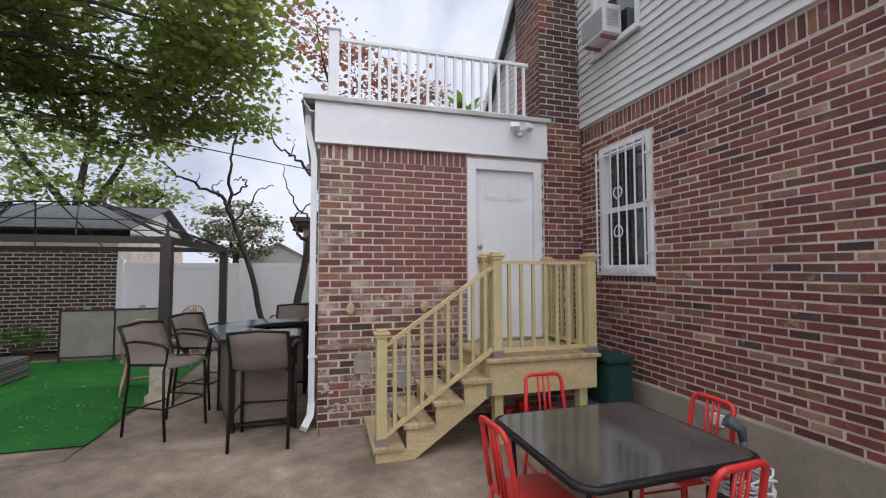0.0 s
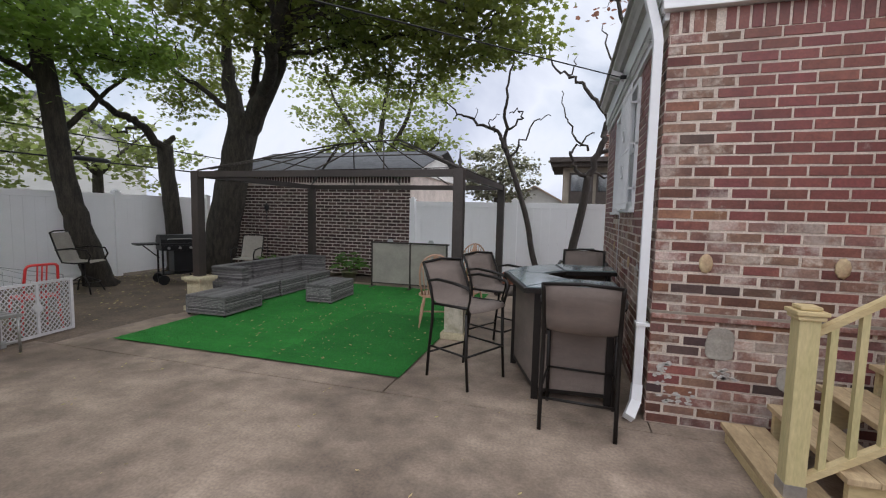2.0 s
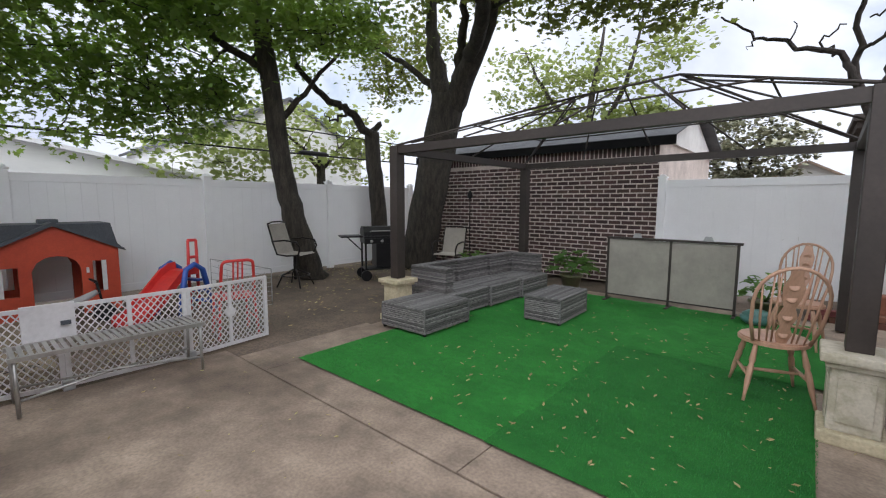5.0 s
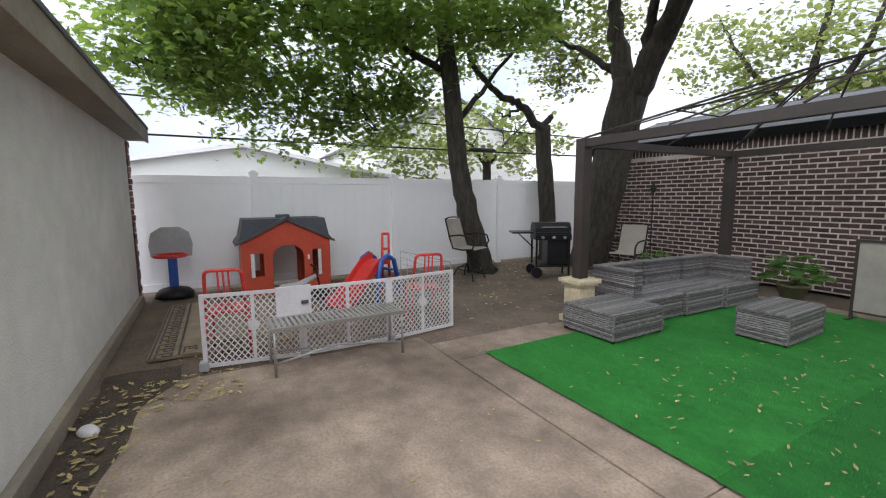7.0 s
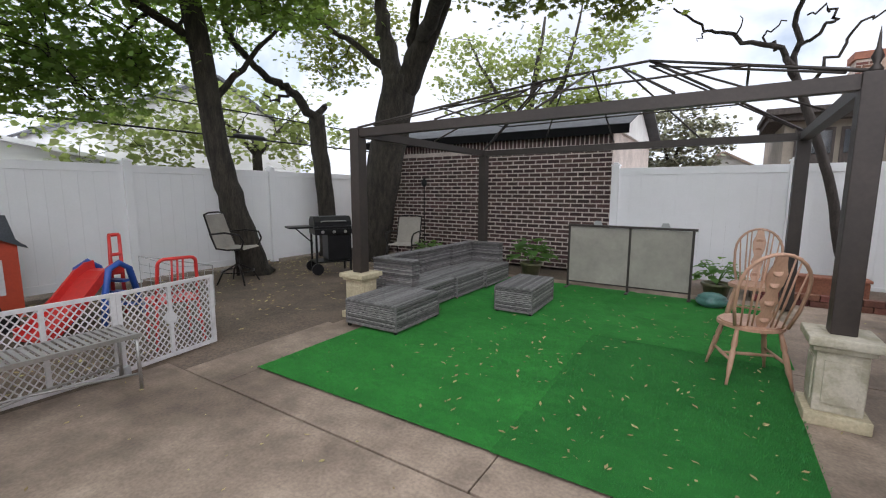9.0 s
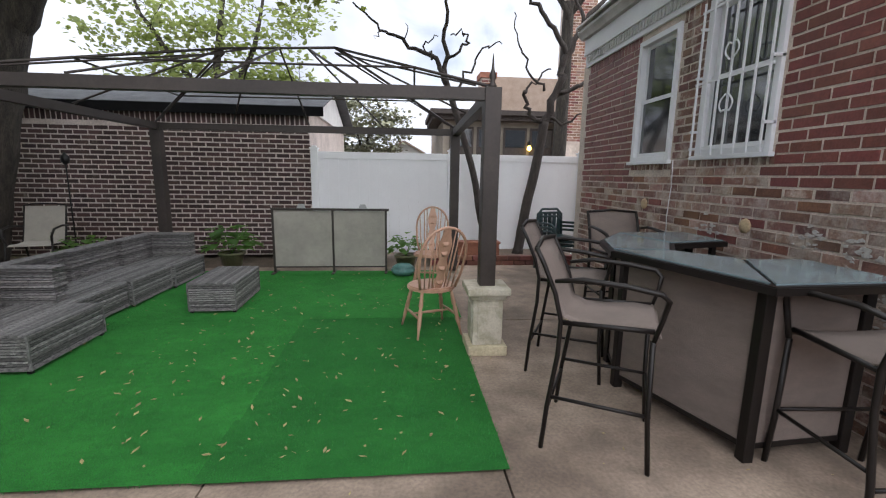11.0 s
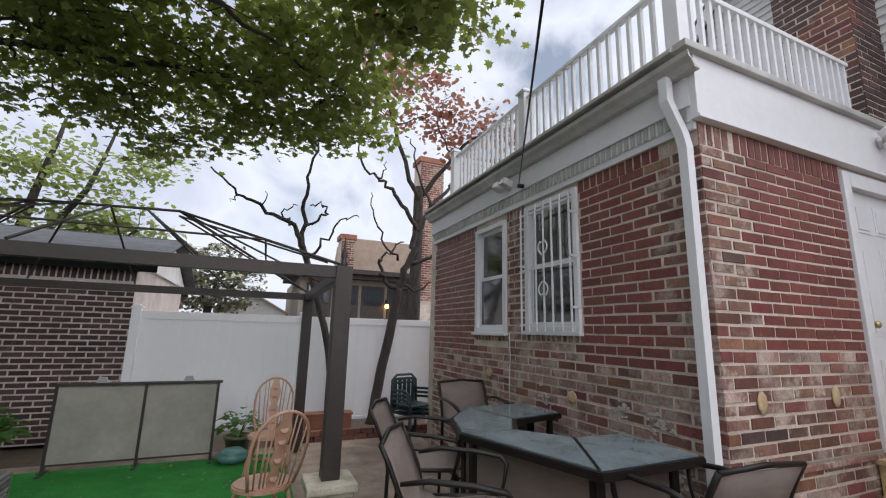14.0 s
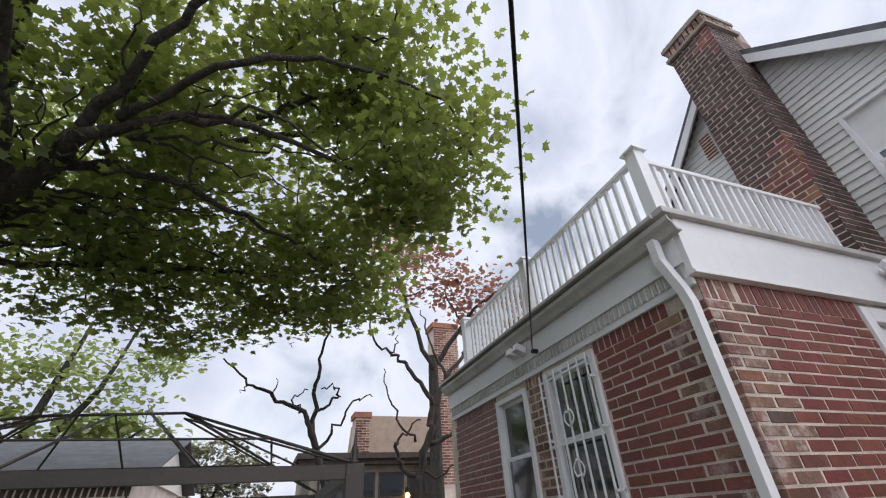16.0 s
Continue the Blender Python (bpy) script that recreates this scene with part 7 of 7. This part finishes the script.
tree("maple_tree", "leaning maple beside the white fence, drooping green boughs", ([(-9.5, 7.5, -0.05), (-9.55, 7.2, 1.0), (-9.62, 7.0, 2.1), (-9.65, 6.75, 4.2), (-9.5, 6.4, 6.0)], 0.25, 0.13),
     [([(-9.63, 6.95, 2.9), (-9.4, 7.5, 3.6), (-8.9, 8.1, 4.5)], 0.07, 0.02), ([(-9.65, 6.8, 3.6), (-9.9, 5.8, 4.3), (-10.2, 4.6, 4.4), (-10.5, 3.4, 3.9)], 0.08, 0.02), ([(-9.6, 6.6, 4.8), (-8.6, 5.6, 6.2), (-7.2, 4.8, 6.8)], 0.08, 0.02), ([(-9.5, 6.4, 5.8), (-9.4, 5.8, 7.2)], 0.11, 0.03)],
     [((-9.7, 5.6, 5.6), (1.9, 2.2, 1.5), 62), ((-10.8, 3.7, 3.3), (1.0, 1.2, 0.9), 44), ((-10.6, 5.5, 3.3), (0.9, 1.1, 0.9), 44), ((-7.6, 5.0, 6.6), (1.8, 2.0, 1.0), 40), ((-10.4, 8.2, 5.2), (1.4, 1.4, 1.0), 20), ((-9.4, 2.4, 4.9), (1.6, 1.2, 1.0), 36), ((-10.6, 6.4, 4.2), (1.0, 1.3, 0.9), 20), ((-8.7, 4.4, 4.3), (1.5, 1.8, 0.55), 50), ((-8.3, 7.0, 4.5), (1.2, 1.2, 0.5), 26), ((-9.3, 2.9, 3.9), (1.2, 1.0, 0.5), 26), ((-9.2, 2.5, 3.3), (0.9, 0.8, 0.4), 26)],
     78, 0.108, M_LEAF, 32, clump=0.6, twig=0.03)
tree("stub_tree", "crooked lopped tree trunk with one bare bough", ([(-10.15, 9.75, -0.05), (-10.15, 9.72, 1.2), (-10.18, 9.62, 2.3), (-10.2, 9.58, 3.1)], 0.20, 0.17),
     [([(-10.2, 9.6, 2.9), (-10.2, 9.2, 3.35), (-10.2, 8.75, 3.55), (-10.2, 8.25, 3.7), (-10.2, 7.5, 4.4), (-10.2, 7.0, 5.2)], 0.12, 0.04), ([(-10.2, 9.6, 2.95), (-10.15, 9.75, 3.35)], 0.10, 0.06), ([(-10.2, 8.9, 3.5), (-10.1, 8.5, 3.2), (-10.05, 8.2, 3.3)], 0.04, 0.012)], [], 0, 0, None, 33)
tree("bare_tree", "small dead tree with twisted bare twigs", ([(-1.05, 10.45, 0.1), (-1.3, 10.42, 0.7), (-1.46, 10.4, 1.5), (-1.75, 10.4, 2.4), (-1.98, 10.4, 3.05)], 0.066, 0.05),
     [([(-1.95, 10.4, 2.95), (-2.16, 10.4, 3.31), (-2.64, 10.4, 3.57), (-3.0, 10.4, 3.72), (-3.44, 10.4, 4.12)], 0.05, 0.012), ([(-1.97, 10.4, 3.0), (-1.98, 10.4, 3.75), (-1.92, 10.4, 4.5), (-1.7, 10.35, 5.4)], 0.045, 0.012),
      ([(-1.85, 10.4, 2.7), (-1.64, 10.4, 3.11), (-1.35, 10.4, 3.5), (-1.05, 10.4, 3.61)], 0.03, 0.008), ([(-1.97, 10.4, 3.3), (-1.75, 10.38, 3.5), (-1.62, 10.36, 3.62), (-1.72, 10.36, 3.76), (-1.9, 10.38, 3.7)], 0.025, 0.010),
      ([(-2.64, 10.4, 3.57), (-2.62, 10.4, 3.85)], 0.014, 0.005), ([(-3.0, 10.4, 3.72), (-3.1, 10.4, 3.6)], 0.012, 0.005), ([(-2.2, 10.4, 3.33), (-2.3, 10.4, 3.55), (-2.1, 10.4, 3.68)], 0.02, 0.008)],
     [], 0, 0, None, 34, bark=M_BARK_DEAD)
tree("bare_tree", "dead tree with crooked limbs beside the brick corner", ([(-0.62, 10.45, 0.1), (-0.52, 10.42, 0.9), (-0.35, 10.4, 1.8), (-0.27, 10.4, 2.4)], 0.088, 0.078),
     [([(-0.28, 10.4, 2.3), (-0.05, 10.4, 3.0), (0.1, 10.4, 3.5), (0.32, 10.4, 4.0), (0.72, 10.4, 4.5), (0.68, 10.4, 5.1), (0.4, 10.4, 5.8)], 0.075, 0.015), ([(0.1, 10.4, 3.5), (-0.2, 10.4, 3.85), (-0.5, 10.4, 4.25), (-0.75, 10.4, 4.4), (-1.06, 10.4, 4.7), (-1.1, 10.4, 5.3)], 0.05, 0.012),
      ([(-0.27, 10.4, 2.4), (-0.5, 10.4, 2.55), (-0.62, 10.4, 2.8), (-0.52, 10.4, 2.98), (-0.2, 10.4, 3.25)], 0.05, 0.012), ([(-0.3, 10.4, 2.9), (-0.6, 10.4, 3.3), (-0.78, 10.4, 3.7), (-0.86, 10.4, 4.1)], 0.025, 0.008), ([(-0.1, 10.4, 2.85), (0.25, 10.4, 2.95), (0.6, 10.4, 3.3), (0.8, 10.4, 3.4)], 0.05, 0.015),
      ([(0.3, 10.4, 3.95), (0.05, 10.4, 4.6), (-0.15, 10.4, 5.3)], 0.035, 0.01), ([(-0.75, 10.4, 4.4), (-0.6, 10.4, 4.75)], 0.02, 0.006), ([(-0.25, 10.4, 2.45), (0.2, 10.4, 2.4), (0.5, 10.4, 2.75)], 0.03, 0.01)],
     [], 0, 0, None, 35, bark=M_BARK_DEAD)
tree("red_maple", "red-leaved tree rising behind the roof deck", ([(1.2, 13.6, 0), (1.2, 13.6, 3), (1.2, 13.5, 5.5)], 0.2, 0.12), [([(1.2, 13.5, 5.0), (0.3, 13.2, 7.0), (-0.2, 13.0, 9.0)], 0.08, 0.02), ([(1.2, 13.5, 5.2), (2.4, 13.2, 6.8), (3.4, 13.0, 7.6)], 0.08, 0.02)],
     [((0.9, 13.2, 7.7), (1.3, 1.0, 1.1), 26), ((2.7, 13.2, 7.0), (1.4, 1.0, 1.0), 28), ((-0.3, 13.0, 8.8), (0.9, 0.8, 1.2), 14)], 24, 0.15, M_LEAF_RED, 36, clump=0.6, simple=True)
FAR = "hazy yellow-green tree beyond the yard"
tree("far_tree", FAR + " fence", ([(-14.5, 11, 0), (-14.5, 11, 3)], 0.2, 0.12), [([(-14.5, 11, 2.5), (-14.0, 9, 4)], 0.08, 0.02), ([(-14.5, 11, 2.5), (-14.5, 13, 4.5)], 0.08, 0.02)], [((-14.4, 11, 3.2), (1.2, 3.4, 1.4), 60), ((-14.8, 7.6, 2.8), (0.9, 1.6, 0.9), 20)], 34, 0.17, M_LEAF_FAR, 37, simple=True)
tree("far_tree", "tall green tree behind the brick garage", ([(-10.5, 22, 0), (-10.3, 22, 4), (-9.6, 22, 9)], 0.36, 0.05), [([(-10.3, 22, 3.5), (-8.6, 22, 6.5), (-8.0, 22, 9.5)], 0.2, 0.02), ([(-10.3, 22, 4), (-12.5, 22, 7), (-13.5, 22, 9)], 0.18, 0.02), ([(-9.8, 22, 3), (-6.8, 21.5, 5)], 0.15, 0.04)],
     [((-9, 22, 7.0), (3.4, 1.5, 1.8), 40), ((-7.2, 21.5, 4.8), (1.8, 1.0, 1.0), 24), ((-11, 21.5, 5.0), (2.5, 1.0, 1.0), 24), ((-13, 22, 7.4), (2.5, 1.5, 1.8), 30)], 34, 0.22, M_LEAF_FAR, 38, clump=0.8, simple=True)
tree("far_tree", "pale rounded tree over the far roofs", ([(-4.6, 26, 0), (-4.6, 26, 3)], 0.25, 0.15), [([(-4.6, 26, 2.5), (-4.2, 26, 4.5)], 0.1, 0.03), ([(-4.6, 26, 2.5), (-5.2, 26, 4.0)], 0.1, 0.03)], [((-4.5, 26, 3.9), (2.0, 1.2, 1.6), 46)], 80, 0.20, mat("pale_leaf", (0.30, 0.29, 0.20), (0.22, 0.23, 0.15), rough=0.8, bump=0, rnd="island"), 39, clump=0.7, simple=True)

# ---- houses round about ----


def siding_house(name, m, w, d, h, rise, wall_mat, roof_mat, label, wins=()):
    """Gabled house in local x (front), y (depth); its gable faces -y."""
    b = thing(name, m, label, "house")
    part("wall", boxes((0, w, 0, d, 0, h)), wall_mat, b)
    part("gable", moved(prism([(0, 0), (w, 0), (w / 2, rise)], -d, 0), Matrix(((1, 0, 0, 0), (0, 0, -1, 0), (0, 1, 0, h), (0, 0, 0, 1)))), wall_mat, b)
    k = math.hypot(w / 2, rise)
    ang = math.degrees(math.atan2(rise, w / 2))
    part("roof", joined(moved(boxes((-0.25, k + 0.02, -0.2, d + 0.2, 0, 0.10)), pose(0, 0, h, 0, -ang, 0)), moved(boxes((-0.25, k + 0.02, -0.2, d + 0.2, -0.10, 0)), pose(w, 0, h, 0, 180 + ang, 0))), roof_mat, b)
    n = int(h / 0.14)
    part("clapboard", boxes(*[(-0.012, w + 0.012, -0.012, d + 0.012, 0.14 * i, 0.14 * i + 0.125) for i in range(n)]), wall_mat, b)["kind"] = "stuff"
    for x0, x1, z0, z1 in wins:
        wd = part("window", boxes((x0, x1, -0.05, 0.0, z0, z1)), M_WHITE, b)
        part("pane", boxes((x0 + 0.07, x1 - 0.07, -0.06, -0.051, z0 + 0.07, z1 - 0.07)), M_PANE, wd)
    return b


siding_house("neighbour_house", pose(-15.4, -0.5, 0, 0, 0, 90), 8.3, 9, 2.1, 0.75, M_SIDING, M_WHITE, "white-sided neighbour house behind the fence")
siding_house("neighbour_house", pose(-18.0, 8.4, 0, 0, 0, 90), 7.0, 8, 3.6, 1.8, M_SIDING, M_SHINGLE, "white clapboard house behind the trees")
far = thing("brick_house", pose(0, 0, 0), "tan-roofed neighbour house with a glazed porch and chimneys", "house")
part("wall", boxes((-0.9, 8.5, 22.3, 30, 0, 3.9)), M_FOUND, far)
part("porch_roof", boxes((-1.5, 8.8, 21.6, 26, 4.05, 4.25), (-1.4, 8.7, 21.8, 26, 3.85, 4.05)), M_BARK_DEAD, far)
part("roof", moved(prism([(0, 0), (7.5, 0), (5.6, 2.1), (0.2, 2.1)], 0, 3.0), Matrix(((1, 0, 0, 1.3), (0, 0, 1, 25.0), (0, 1, 0, 4.25), (0, 0, 0, 1)))), M_ROOF_TAN, far)
for k in range(4):
    wd = part("window", boxes((-0.6 + 1.2 * k, 0.45 + 1.2 * k, 22.22, 22.3, 2.0, 3.6)), M_BARK_DEAD, far)
    part("pane", boxes((-0.52 + 1.2 * k, 0.37 + 1.2 * k, 22.2, 22.22, 2.75, 3.5)), M_PANE, wd)
for cx0, cx1, cy, ct in ((4.05, 5.25, 21.2, 9.9), (1.05, 1.7, 24.0, 6.3)):
    stack = part("chimney", boxes((cx0, cx1, cy, cy + 0.9, 0, ct)), M_MORTAR, far)
    brick_face(stack, (cx0, cy, 0), (1, 0, 0), (0, -1, 0), cx1 - cx0, 3.0, ct - 0.3, lambda u, z: "tan" if noise.noise(Vector((u * 2, z, 1))) > 0 else "house", seed=44, course=0.11, long=0.34, joint=0.02, deep=0.01)
    part("cap", boxes((cx0 - 0.08, cx1 + 0.08, cy - 0.08, cy + 0.98, ct - 0.25, ct)), M_TERRA, stack)
lamp = thing("porch_lamp", pose(2.95, 22.1, 2.72), "lit yellow porch lamp on the neighbour house", "lamp")
part("bracket", boxes((-0.04, 0.04, 0.0, 0.2, -0.05, 0.3)), M_BLACK, lamp)
part("globe", lathe([(0.03, -0.10), (0.08, -0.05), (0.09, 0.03), (0.05, 0.10), (0.01, 0.12)], 12), glow_mat("lamp_glow", (1.0, 0.62, 0.12), 9.0), lamp)
siding_house("neighbour_house", pose(-4.2, 28, 0, 0, 0, 0), 3.2, 6, 2.4, 0.9, M_STUCCO, M_ROOF_TAN, "low far house with a tan roof beyond the fence")
for ux, uy in ((-12.6, -8.0), (-12.6, 30.0)):
    solid("utility_pole", tube([(ux, uy, 0), (ux, uy, 6)], [0.14, 0.11], 10), M_BARK_DEAD, "round timber utility pole behind the fence", "utility pole", kind="")
solid("fence_far", boxes((-13.5, -10.5, 10.95, 11.03, 0, 1.85), (-13.5, -13.4, -5.3, 11, 0, 1.85)), M_VINYL, "plain fence closing the neighbour yard", "fence")

# ---- fallen leaves ----


def litter(name, count, areas, size, seed, label):
    rng = np.random.default_rng(seed)
    verts, faces = [], []
    for i in range(count):
        x0, x1, y0, y1, z = areas[rng.integers(len(areas))]
        x, y, a, s = rng.uniform(x0, x1), rng.uniform(y0, y1), rng.uniform(0, 6.28), size * rng.uniform(0.5, 1.4)
        w = s * rng.uniform(0.18, 0.5)
        k = len(verts)
        for px, py, pz in ((-s, 0, 0.004), (-s * 0.3, w, 0.012), (s * 0.4, w * 0.8, 0.01), (s, 0, 0.016), (s * 0.4, -w * 0.8, 0.008), (-s * 0.3, -w, 0.01)):
            verts.append((x + px * math.cos(a) - py * math.sin(a), y + px * math.sin(a) + py * math.cos(a), z + pz))
        faces.append([k + j for j in range(6)])
    return tagged(new(name, raw_mesh(name, verts, faces, [M_LITTER])), label, "leaves", "", "stuff")


litter("leaf_litter", 300, [(-5.7, -2.2, 5.1, 9.3, 0.028), (-4.6, -2.2, 5.1, 8.0, 0.028)], 0.020, 51, "small dry yellow leaves on the green carpet")
litter("leaf_litter", 220, [(-6.6, -4.9, 1.88, 2.3, 0.022), (-6.6, -6.0, 2.2, 2.9, 0.008)], 0.03, 55, "dry brown leaves swept along the foot of the wall")
litter("leaf_litter", 150, [(-6.4, 0.0, 2.0, 4.6, 0.003), (-6.4, -2.5, 2.2, 5.0, 0.003), (-2.0, -0.2, 4.7, 9.5, 0.003)], 0.016, 52, "small dry leaves on the concrete")
litter("leaf_litter", 1500, [(-10.3, -6.7, 5.2, 10.8, 0.02), (-10.3, -6.8, 2.4, 5.2, 0.02), (-10.3, -8.5, 7.5, 10.8, 0.02)], 0.028, 53, "dry brown leaves on the bare soil")

link_bricks()
